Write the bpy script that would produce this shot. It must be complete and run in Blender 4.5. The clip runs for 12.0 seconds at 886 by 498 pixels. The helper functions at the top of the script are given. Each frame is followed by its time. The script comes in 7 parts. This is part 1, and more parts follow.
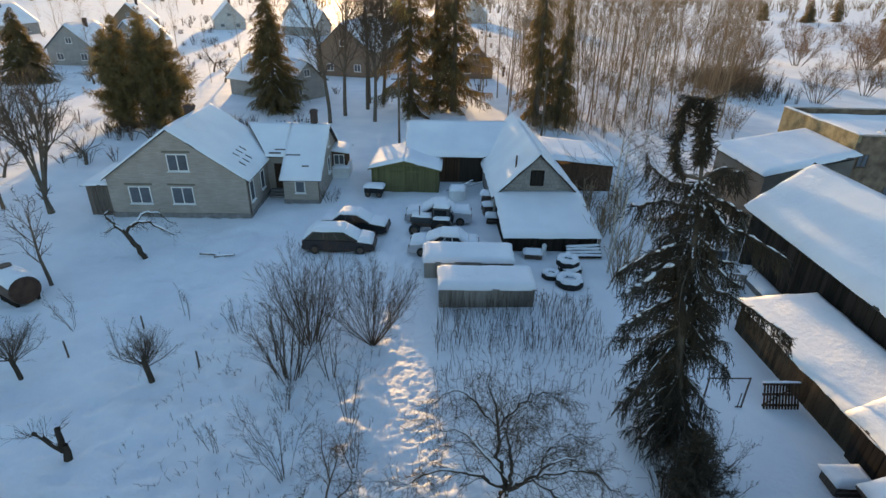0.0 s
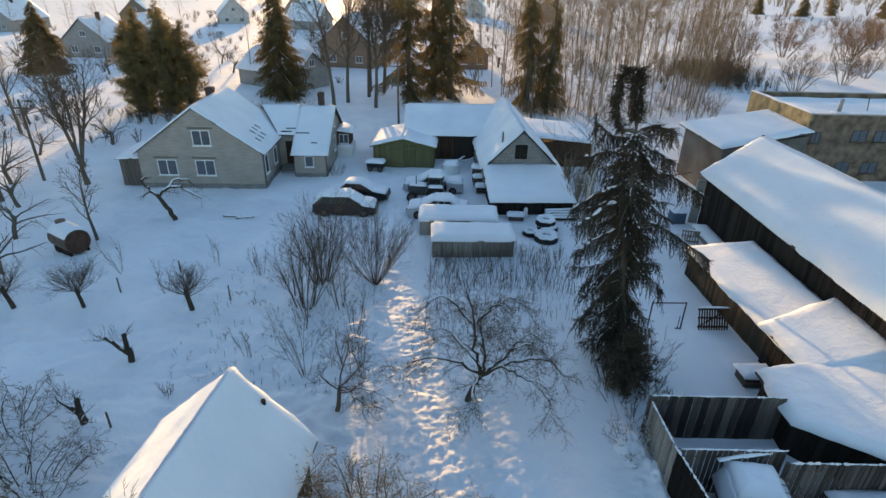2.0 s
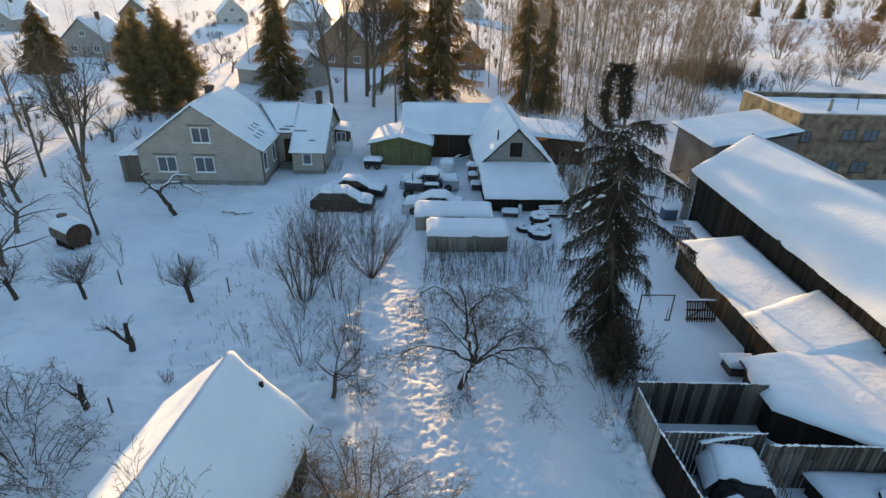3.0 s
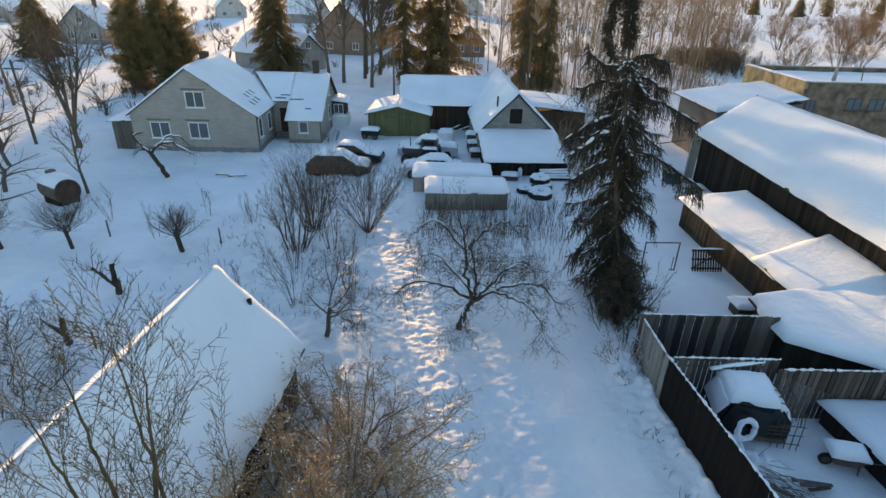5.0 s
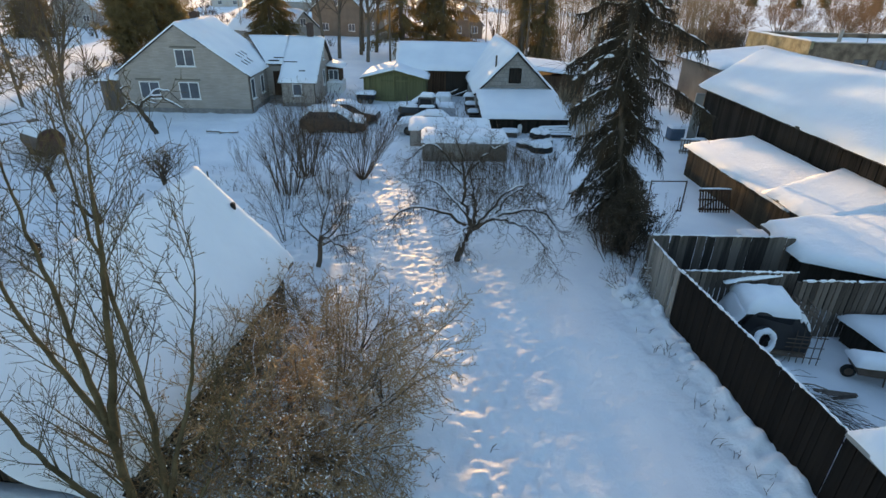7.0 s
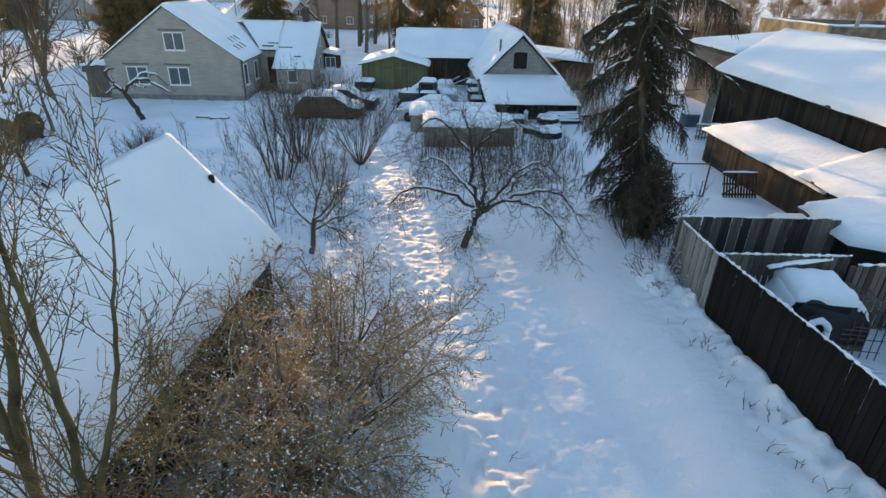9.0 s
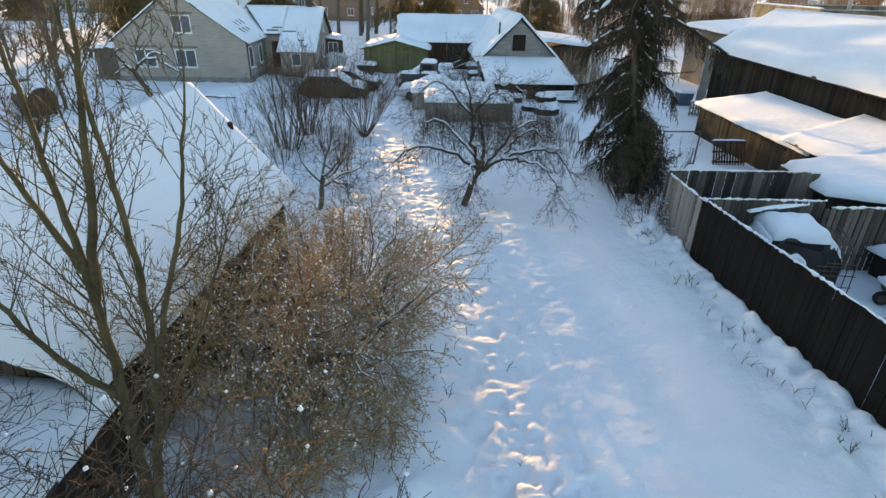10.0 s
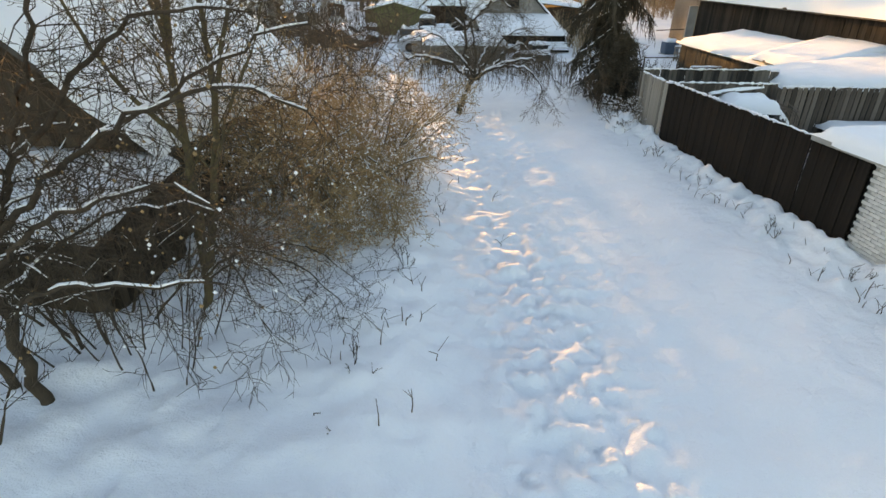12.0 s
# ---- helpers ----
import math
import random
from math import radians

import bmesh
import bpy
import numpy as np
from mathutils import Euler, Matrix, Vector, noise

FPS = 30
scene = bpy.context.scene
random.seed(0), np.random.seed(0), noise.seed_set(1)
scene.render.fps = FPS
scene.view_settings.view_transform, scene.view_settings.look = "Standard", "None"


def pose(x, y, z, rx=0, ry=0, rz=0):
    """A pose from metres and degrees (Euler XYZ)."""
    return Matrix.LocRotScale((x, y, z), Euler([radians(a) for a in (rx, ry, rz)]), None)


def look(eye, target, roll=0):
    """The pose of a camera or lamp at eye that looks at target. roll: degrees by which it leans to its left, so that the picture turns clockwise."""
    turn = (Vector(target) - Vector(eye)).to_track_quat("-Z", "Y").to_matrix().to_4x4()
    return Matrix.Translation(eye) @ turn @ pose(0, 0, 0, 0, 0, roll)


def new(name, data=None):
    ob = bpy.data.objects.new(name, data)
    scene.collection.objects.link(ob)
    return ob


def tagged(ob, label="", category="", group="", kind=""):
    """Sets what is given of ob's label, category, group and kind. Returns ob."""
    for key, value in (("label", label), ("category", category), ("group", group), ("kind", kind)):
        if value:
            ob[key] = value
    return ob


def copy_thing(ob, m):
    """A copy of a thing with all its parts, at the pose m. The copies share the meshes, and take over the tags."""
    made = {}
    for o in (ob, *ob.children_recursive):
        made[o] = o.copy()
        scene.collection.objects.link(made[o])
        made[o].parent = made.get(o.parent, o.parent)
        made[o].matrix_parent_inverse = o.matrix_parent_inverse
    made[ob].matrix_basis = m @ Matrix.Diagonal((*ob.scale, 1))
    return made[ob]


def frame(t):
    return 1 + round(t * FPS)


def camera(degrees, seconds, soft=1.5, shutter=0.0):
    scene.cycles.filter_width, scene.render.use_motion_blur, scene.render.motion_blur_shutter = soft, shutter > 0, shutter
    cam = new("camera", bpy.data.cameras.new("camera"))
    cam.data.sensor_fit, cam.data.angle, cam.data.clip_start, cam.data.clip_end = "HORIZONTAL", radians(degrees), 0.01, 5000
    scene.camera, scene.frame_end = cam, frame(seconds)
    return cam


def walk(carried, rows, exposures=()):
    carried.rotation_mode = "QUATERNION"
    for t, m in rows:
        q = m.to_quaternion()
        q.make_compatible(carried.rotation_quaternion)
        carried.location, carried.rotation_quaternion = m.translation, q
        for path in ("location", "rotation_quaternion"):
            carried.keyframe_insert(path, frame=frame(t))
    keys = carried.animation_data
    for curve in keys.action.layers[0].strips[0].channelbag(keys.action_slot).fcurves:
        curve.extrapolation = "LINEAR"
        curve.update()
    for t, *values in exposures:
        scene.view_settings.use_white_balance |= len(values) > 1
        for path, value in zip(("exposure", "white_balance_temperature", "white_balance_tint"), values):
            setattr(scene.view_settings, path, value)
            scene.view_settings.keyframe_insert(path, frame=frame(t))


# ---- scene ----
cam = camera(78.4, 12.0)
PATH = [
    (0, (-0.008, -1.089, 15.605), (-0.054, 0.702, 14.716), 1.3),
    (0.5, (-0.024, -2.02, 15.563), (-0.069, -0.229, 14.674), 1.3),
    (1, (0.092, -3.344, 15.55), (0.046, -1.555, 14.657), 1.2),
    (1.5, (0.356, -4.975, 15.573), (0.308, -3.189, 14.673), 1.2),
    (2, (0.681, -6.31, 15.592), (0.633, -4.526, 14.69), 1.2),
    (2.5, (0.884, -6.983, 15.543), (0.839, -5.199, 14.64), 1.3),
    (3, (0.911, -7.044, 15.515), (0.869, -5.257, 14.617), 1.4),
    (5, (1.034, -7.548, 12.662), (0.995, -5.756, 11.775), 1.5),
    (5.5, (1.07, -7.668, 11.836), (1.035, -5.877, 10.946), 1.4),
    (6, (1.098, -7.718, 11.082), (1.065, -5.926, 10.193), 1.5),
    (6.5, (1.117, -7.786, 10.355), (1.085, -5.995, 9.465), 1.4),
    (7, (1.134, -7.837, 9.735), (1.102, -6.047, 8.844), 1.4),
    (9, (0.887, -6.396, 8.428), (0.859, -4.605, 7.537), 1.4),
    (9.5, (0.886, -6.947, 8.021), (0.855, -5.158, 7.127), 1.3),
    (10, (0.889, -7.989, 7.567), (0.861, -6.202, 6.668), 1.3),
    (10.5, (0.971, -9.383, 7.048), (0.944, -7.597, 6.148), 1.2),
    (11, (1.086, -10.615, 6.43), (1.059, -8.829, 5.53), 1.3),
    (11.5, (1.149, -11.284, 5.711), (1.121, -9.499, 4.81), 1.3),
    (12, (1.191, -11.475, 5.114), (1.158, -9.695, 4.204), 0.8),
]
walk(cam, [(t, look(eye, target, roll)) for t, eye, target, roll in PATH],
     [(0.0, 1.56, 7100, 13), (7.0, 1.8, 7200, 14), (9.5, 2.0, 7600, 15), (11.0, 2.24, 8500, 16), (11.5, 2.25, 8700, 17), (12.0, 2.33, 10200, 21)])

# ---- world, sun ----
SUN_AZ, SUN_EL = 12.0, 6.4          # degrees left of +y, degrees up
world = bpy.data.worlds.new("sky")
scene.world = world
world.use_nodes = True
wn = world.node_tree
sky = wn.nodes.new("ShaderNodeTexSky")
sky.sky_type, sky.sun_disc = "NISHITA", False
sky.air_density, sky.dust_density, sky.ozone_density = 1.0, 0.7, 2.3
sky.sun_elevation, sky.sun_rotation = radians(SUN_EL), radians(-SUN_AZ)
wn.links.new(sky.outputs[0], wn.nodes["Background"].inputs[0])
wn.nodes["Background"].inputs[1].default_value = 0.15
sun = new("sun", bpy.data.lights.new("sun", "SUN"))
sun.data.energy, sun.data.angle, sun.data.color = 3.6, radians(0.6), (1.0, 0.65, 0.28)
_a, _e = radians(SUN_AZ), radians(SUN_EL)
sun.matrix_world = look((0, 0, 40), (40 * math.sin(_a) * math.cos(_e), -40 * math.cos(_a) * math.cos(_e), 40 - 40 * math.sin(_e)))


# ---- materials ----
def mat(name, col, rough=0.85, metal=0.0, var=0.25, scale=3.0, fine=40.0, bump=0.3, stretch=(1, 1, 1), rnd=0.0, col2=None, spec=0.3, through_light=0.0):
    """A surface with broad and fine variation of colour, fine relief, and a shade of its own for each object (rnd)."""
    m = bpy.data.materials.new(name)
    m.use_nodes = True
    t = m.node_tree
    n, k = t.nodes, t.links
    b = n["Principled BSDF"]
    b.inputs["Roughness"].default_value, b.inputs["Metallic"].default_value = rough, metal
    b.inputs["Specular IOR Level"].default_value = spec
    co, mp = n.new("ShaderNodeTexCoord"), n.new("ShaderNodeMapping")
    mp.inputs["Scale"].default_value = stretch
    k.new(co.outputs["Object"], mp.inputs[0])
    big, small = n.new("ShaderNodeTexNoise"), n.new("ShaderNodeTexNoise")
    big.inputs["Scale"].default_value, small.inputs["Scale"].default_value = scale, fine
    big.inputs["Detail"].default_value = 4
    k.new(mp.outputs[0], big.inputs[0]), k.new(mp.outputs[0], small.inputs[0])
    mix = n.new("ShaderNodeMix")
    mix.data_type = "RGBA"
    lo = [max(0, c * (1 - var)) for c in col]
    hi = list(col2) if col2 else [min(1, c * (1 + var)) for c in col]
    mix.inputs[6].default_value, mix.inputs[7].default_value = (*lo, 1), (*hi, 1)
    add = n.new("ShaderNodeMath")
    add.operation = "MULTIPLY_ADD"
    k.new(small.outputs[0], add.inputs[0])
    add.inputs[1].default_value = 0.5
    sub = n.new("ShaderNodeMath")
    sub.operation = "MULTIPLY_ADD"
    k.new(big.outputs[0], sub.inputs[0])
    sub.inputs[1].default_value, sub.inputs[2].default_value = 1.6, -0.55
    k.new(sub.outputs[0], add.inputs[2])
    last = add
    if rnd:
        inf, ad2 = n.new("ShaderNodeObjectInfo"), n.new("ShaderNodeMath")
        ad2.operation = "MULTIPLY_ADD"
        k.new(inf.outputs["Random"], ad2.inputs[0])
        ad2.inputs[1].default_value = rnd
        off = n.new("ShaderNodeMath")
        off.operation = "SUBTRACT"
        k.new(last.outputs[0], off.inputs[0])
        off.inputs[1].default_value = rnd / 2
        k.new(off.outputs[0], ad2.inputs[2])
        last = ad2
    last.use_clamp = True
    k.new(last.outputs[0], mix.inputs[0])
    k.new(mix.outputs[2], b.inputs["Base Color"])
    if bump:
        bp = n.new("ShaderNodeBump")
        bp.inputs["Strength"].default_value, bp.inputs["Distance"].default_value = bump, 0.02
        k.new(add.outputs[0], bp.inputs["Height"])
        k.new(bp.outputs[0], b.inputs["Normal"])
    if through_light:
        tr, mx = n.new("ShaderNodeBsdfTranslucent"), n.new("ShaderNodeMixShader")
        mx.inputs[0].default_value = through_light
        k.new(mix.outputs[2], tr.inputs[0])
        k.new(b.outputs[0], mx.inputs[1]), k.new(tr.outputs[0], mx.inputs[2])
        k.new(mx.outputs[0], n["Material Output"].inputs[0])
    return m


def brick_mat(name, col, mortar, w=0.25, h=0.07, var=0.2, bump=0.4):
    """Courses of bricks too far off to be pieces."""
    m = mat(name, col, 0.9, var=var, scale=0.8, fine=30)
    t = m.node_tree
    n, k = t.nodes, t.links
    b = n["Principled BSDF"]
    co, sep, com, ad = n.new("ShaderNodeTexCoord"), n.new("ShaderNodeSeparateXYZ"), n.new("ShaderNodeCombineXYZ"), n.new("ShaderNodeMath")
    k.new(co.outputs["Object"], sep.inputs[0])
    k.new(sep.outputs[0], ad.inputs[0]), k.new(sep.outputs[1], ad.inputs[1])
    k.new(ad.outputs[0], com.inputs[0]), k.new(sep.outputs[2], com.inputs[1])
    br = n.new("ShaderNodeTexBrick")
    br.inputs["Scale"].default_value, br.inputs["Brick Width"].default_value, br.inputs["Row Height"].default_value = 1, w, h
    br.inputs["Mortar Size"].default_value = 0.012
    k.new(com.outputs[0], br.inputs["Vector"])
    src = b.inputs["Base Color"].links[0].from_socket
    k.new(src, br.inputs["Color1"])
    dk = n.new("ShaderNodeMix")
    dk.data_type, dk.blend_type = "RGBA", "MULTIPLY"
    dk.inputs[0].default_value, dk.inputs[7].default_value = 1, (0.82, 0.82, 0.8, 1)
    k.new(src, dk.inputs[6])
    k.new(dk.outputs[2], br.inputs["Color2"])
    br.inputs["Mortar"].default_value = (*mortar, 1)
    k.new(br.outputs[0], b.inputs["Base Color"])
    return m


def snow_mat(name, grain=0.55):
    """Old dry snow: near white, soft lumps and fine crystals."""
    m = bpy.data.materials.new(name)
    m.use_nodes = True
    t = m.node_tree
    n, k = t.nodes, t.links
    b = n["Principled BSDF"]
    b.inputs["Roughness"].default_value, b.inputs["Specular IOR Level"].default_value = 0.8, 0.08
    co = n.new("ShaderNodeTexCoord")
    a, c, f = n.new("ShaderNodeTexNoise"), n.new("ShaderNodeTexNoise"), n.new("ShaderNodeTexNoise")
    for x, s, d in ((a, 0.35, 3), (c, 4.5, 6), (f, 40.0, 3)):
        x.inputs["Scale"].default_value, x.inputs["Detail"].default_value = s, d
        k.new(co.outputs["Object"], x.inputs[0])
    ramp = n.new("ShaderNodeValToRGB")
    ramp.color_ramp.elements[0].position, ramp.color_ramp.elements[0].color = 0.3, (0.76, 0.79, 0.83, 1)
    ramp.color_ramp.elements[1].position, ramp.color_ramp.elements[1].color = 0.65, (0.86, 0.88, 0.90, 1)
    k.new(a.outputs[0], ramp.inputs[0]), k.new(ramp.outputs[0], b.inputs["Base Color"])
    s = n.new("ShaderNodeMath")
    s.operation = "MULTIPLY_ADD"
    k.new(f.outputs[0], s.inputs[0])
    s.inputs[1].default_value = 0.25
    k.new(c.outputs[0], s.inputs[2])
    bp = n.new("ShaderNodeBump")
    bp.inputs["Strength"].default_value, bp.inputs["Distance"].default_value = grain, 0.12
    k.new(s.outputs[0], bp.inputs["Height"]), k.new(bp.outputs[0], b.inputs["Normal"])
    return m


def glass_mat(name, col=(0.02, 0.025, 0.03)):
    m = mat(name, col, 0.08, var=0.2, bump=0, spec=0.6)
    return m


SNOW = snow_mat("snow")
ROOFSNOW = snow_mat("roof_snow", 0.28)
STUCCO = brick_mat("grey_block_wall", (0.385, 0.332, 0.292), (0.3, 0.27, 0.235), 0.5, 0.1)
PLINTH = mat("concrete_plinth", (0.2, 0.19, 0.18), var=0.35)
DAMPCONCRETE = mat("damp_grey_concrete", (0.13, 0.118, 0.105), var=0.5, scale=0.5, fine=12)
CONCRETE = mat("rough_concrete", (0.3, 0.29, 0.27), var=0.3, scale=1.2)
ROOFING = mat("dark_roofing", (0.06, 0.055, 0.05), var=0.3)
BOARD = mat("weathered_board", (0.115, 0.095, 0.08), spec=0.08, var=0.5, scale=1.5, fine=25, stretch=(6, 6, 0.5), rnd=0.9)
DARKBOARD = mat("black_stained_board", (0.029, 0.024, 0.02), spec=0.08, var=0.5, scale=1.5, fine=25, stretch=(6, 6, 0.5), rnd=0.8)
COTTAGEBOARD = mat("umber_stained_board", (0.062, 0.047, 0.034), spec=0.08, var=0.5, scale=1.5, fine=25, stretch=(6, 6, 0.5), rnd=0.8)
BROWNBOARD = mat("brown_board", (0.085, 0.05, 0.032), spec=0.08, var=0.5, scale=1.5, fine=25, stretch=(6, 6, 0.5), rnd=0.8)
MOULDYBOARD = mat("mouldy_ochre_board", (0.05, 0.04, 0.028), spec=0.08, var=0.6, scale=0.8, fine=12, stretch=(2, 2, 0.6), rnd=0.5, col2=(0.115, 0.084, 0.058))
GREYWOOD = mat("silver_grey_wood", (0.25, 0.225, 0.195), spec=0.08, var=0.4, scale=1.5, fine=25, stretch=(6, 6, 0.5), rnd=0.9)
GREEN = mat("green_painted_board", (0.125, 0.12, 0.055), var=0.35, scale=1.5, stretch=(6, 6, 0.5), rnd=0.7)
WHITE = mat("white_paint", (0.75, 0.75, 0.73), 0.5, var=0.08)
GLASS = glass_mat("window_glass", (0.1, 0.107, 0.12))
TARRED = mat("tarred_board", (0.0165, 0.013, 0.0105), 0.9, spec=0.1, var=0.5, scale=1.5, fine=25, stretch=(6, 6, 0.5), rnd=0.35)
WOODBARK = mat("grey_brown_bark", (0.27, 0.195, 0.125), var=0.35, scale=2)
WOODTWIG = mat("tan_woodland_twig", (0.26, 0.175, 0.1), var=0.35)
DARKBRICK = brick_mat("stained_brick", (0.17, 0.15, 0.115), (0.13, 0.12, 0.11))
CARGLASS = mat("car_glass", (0.015, 0.016, 0.018), 0.25, var=0.2, bump=0, spec=0.25)
REDBRICK = mat("chimney_brick", (0.075, 0.05, 0.042), var=0.4, scale=6)
SHINGLE = brick_mat("grey_shingle", (0.3, 0.28, 0.26), (0.17, 0.16, 0.15), 0.3, 0.3)
BARK = mat("brown_grey_bark", (0.12, 0.095, 0.07), var=0.4, scale=5, fine=60, stretch=(1, 1, 0.3))
DARKBARK = mat("dark_damp_bark", (0.065, 0.05, 0.037), spec=0.1, var=0.5, scale=5, fine=60, stretch=(1, 1, 0.3))
TWIG = mat("brown_twig", (0.1, 0.07, 0.046), var=0.3)
APPLETWIG = mat("dark_apple_twig", (0.115, 0.082, 0.055), var=0.3)
SEED = mat("dry_tan_seed_head", (0.32, 0.205, 0.1), var=0.4)
REDTWIG = mat("reddish_willow_twig", (0.2, 0.115, 0.06), var=0.3)
GREENBARK = mat("olive_smooth_bark", (0.1, 0.08, 0.043), spec=0.12, var=0.6, scale=4)
BIRCHBARK = mat("birch_bark", (0.5, 0.47, 0.43), var=0.6, scale=6, stretch=(1, 1, 3))
NEEDLE = mat("spruce_needles", (0.046, 0.034, 0.02), 0.8, var=0.5, scale=1.2, bump=0)
OLIVE = mat("olive_brown_needles", (0.16, 0.118, 0.052), 0.8, var=0.5, scale=1.2, bump=0, through_light=0.4)
CONIFER = mat("brown_winter_conifer", (0.18, 0.14, 0.062), 0.85, var=0.5, scale=1.0, bump=0, through_light=0.4)
LILAC = mat("dull_brown_twig", (0.37, 0.25, 0.14), var=0.4)
RUBBER = mat("black_rubber", (0.02, 0.02, 0.02), 0.8, var=0.3)
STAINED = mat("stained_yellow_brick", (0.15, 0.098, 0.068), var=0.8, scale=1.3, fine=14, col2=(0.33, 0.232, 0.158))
OCHRE = mat("mottled_ochre", (0.24, 0.19, 0.1), var=0.7, scale=1.1, fine=8, col2=(0.46, 0.38, 0.22))
STEEL = mat("rusty_steel", (0.12, 0.09, 0.07), 0.7, 0.3, var=0.4)
RUST = mat("rust_brown_plate", (0.075, 0.04, 0.027), 0.8, var=0.5, scale=3)


# ---- shapes ----
def thing(name, m, label, category, group="", kind=""):
    ob = new(name)
    ob.matrix_world = m
    ob.empty_display_size = 0.2
    return tagged(ob, label, category, group, kind)


def mesh_of(bm, name, material, smooth=False):
    me = bpy.data.meshes.new(name)
    bm.to_mesh(me)
    bm.free()
    me.materials.append(material)
    if smooth:
        me.shade_smooth()
    return me


def part(name, bm, material, parent, label="", smooth=False):
    ob = new(name, mesh_of(bm, name, material, smooth))
    ob.parent = parent
    return tagged(ob, label)


def raw(name, verts, faces, material, parent=None, label="", smooth=True):
    me = bpy.data.meshes.new(name)
    me.from_pydata(verts, [], faces)
    me.materials.append(material)
    if smooth:
        me.shade_smooth()
    ob = new(name, me)
    ob.parent = parent
    return tagged(ob, label)


def box(bm, x0, x1, y0, y1, z0, z1, bevel=0.0, m=None):
    r = bmesh.ops.create_cube(bm, size=1.0)["verts"]
    bmesh.ops.scale(bm, vec=(x1 - x0, y1 - y0, z1 - z0), verts=r)
    bmesh.ops.translate(bm, vec=((x0 + x1) / 2, (y0 + y1) / 2, (z0 + z1) / 2), verts=r)
    if bevel:
        es = list({e for v in r for e in v.link_edges})
        r = list({v for f in bmesh.ops.bevel(bm, geom=es, offset=bevel, segments=2, affect="EDGES")["faces"] for v in f.verts} | {v for v in r if v.is_valid})
    if m:
        bmesh.ops.transform(bm, matrix=m, verts=r)
    return bm


def boxes(*specs, bevel=0.0):
    bm = bmesh.new()
    for s in specs:
        box(bm, *s, bevel=bevel)
    return bm


def prism(bm, poly, axis, a, b):
    """A polygon in the plane across axis, drawn out from a to b. axis y: (x, z); axis x: (y, z); axis z: (x, y)."""
    def at(p, d):
        return {"y": (p[0], d, p[1]), "x": (d, p[0], p[1]), "z": (p[0], p[1], d)}[axis]
    lo, hi = [bm.verts.new(at(p, a)) for p in poly], [bm.verts.new(at(p, b)) for p in poly]
    n = len(poly)
    fs = [bm.faces.new(lo), bm.faces.new(hi[::-1])]
    for i in range(n):
        fs.append(bm.faces.new((lo[i], hi[i], hi[(i + 1) % n], lo[(i + 1) % n])))
    bmesh.ops.recalc_face_normals(bm, faces=fs)
    return bm


def slab(quad, thick):
    """A slab hung below four corners."""
    bm = bmesh.new()
    up = [bm.verts.new(p) for p in quad]
    dn = [bm.verts.new((p[0], p[1], p[2] - thick)) for p in quad]
    fs = [bm.faces.new(up), bm.faces.new(dn[::-1])]
    for i in range(4):
        fs.append(bm.faces.new((up[i], dn[i], dn[(i + 1) % 4], up[(i + 1) % 4])))
    bmesh.ops.recalc_face_normals(bm, faces=fs)
    return bm


def snow_on(quad, thick, parent, seed=0, step=0.3, ragged=0.08, open_edges="", name="snow_cover", lumps=0.03):
    """A snow blanket on a four-cornered roof plane: rounded, uneven rim, gentle lumps. open_edges: rims (0 to 3) that join another blanket."""
    a, b, c, d = (Vector(p) for p in quad)
    nu = max(4, int(max((b - a).length, (c - d).length) / step))
    nv = max(4, int(max((d - a).length, (c - b).length) / step))
    lu, lv = (b - a).length, (d - a).length
    verts, faces = [], []
    off = Vector((seed * 7.3, seed * 3.1, 0))
    for j in range(nv + 1):
        for i in range(nu + 1):
            u, v = i / nu, j / nv
            p = (a * (1 - u) + b * u) * (1 - v) + (d * (1 - u) + c * u) * v
            e = 1.0
            for idx, dist in ((0, v * lv), (1, (1 - u) * lu), (2, (1 - v) * lv), (3, u * lu)):
                if str(idx) not in open_edges:
                    q = min(1.0, dist / (thick * 1.3 + 0.001))
                    e = min(e, math.sqrt(max(0.0, 1 - (1 - q) ** 2)))
            w = noise.noise(Vector((p.x, p.y, 0)) * 0.6 + off)
            w2 = noise.noise(Vector((p.x, p.y, 3)) * 2.6 + off)
            h = thick * (0.18 + 0.82 * e) * (1 + 0.18 * w) + lumps * w2 * e
            if (i in (0, nu) and ("3" if i == 0 else "1") not in open_edges) or (j in (0, nv) and ("0" if j == 0 else "2") not in open_edges):
                out = p - (a + b + c + d) / 4
                out.z = 0
                p = p + out.normalized() * ragged * (0.4 + noise.noise(Vector((p.x, p.y, 5)) * 1.7 + off))
            verts.append((p.x, p.y, p.z + h))
    n1 = (nu + 1) * (nv + 1)
    rim = [i for i in range(nu + 1)] + [(j + 1) * (nu + 1) - 1 for j in range(1, nv + 1)] + [nv * (nu + 1) + i for i in range(nu - 1, -1, -1)] + [j * (nu + 1) for j in range(nv - 1, 0, -1)]
    for j in range(nv):
        for i in range(nu):
            q = j * (nu + 1) + i
            faces.append((q, q + 1, q + nu + 2, q + nu + 1))
    for i in rim:
        x, y, z = verts[i]
        verts.append((x, y, z - thick * 0.3 - 0.03))
    for q in range(len(rim)):
        r = (q + 1) % len(rim)
        faces.append((rim[q], n1 + q, n1 + r, rim[r]))
    return raw(name, verts, faces, ROOFSNOW, parent, "smooth white snow blanket")


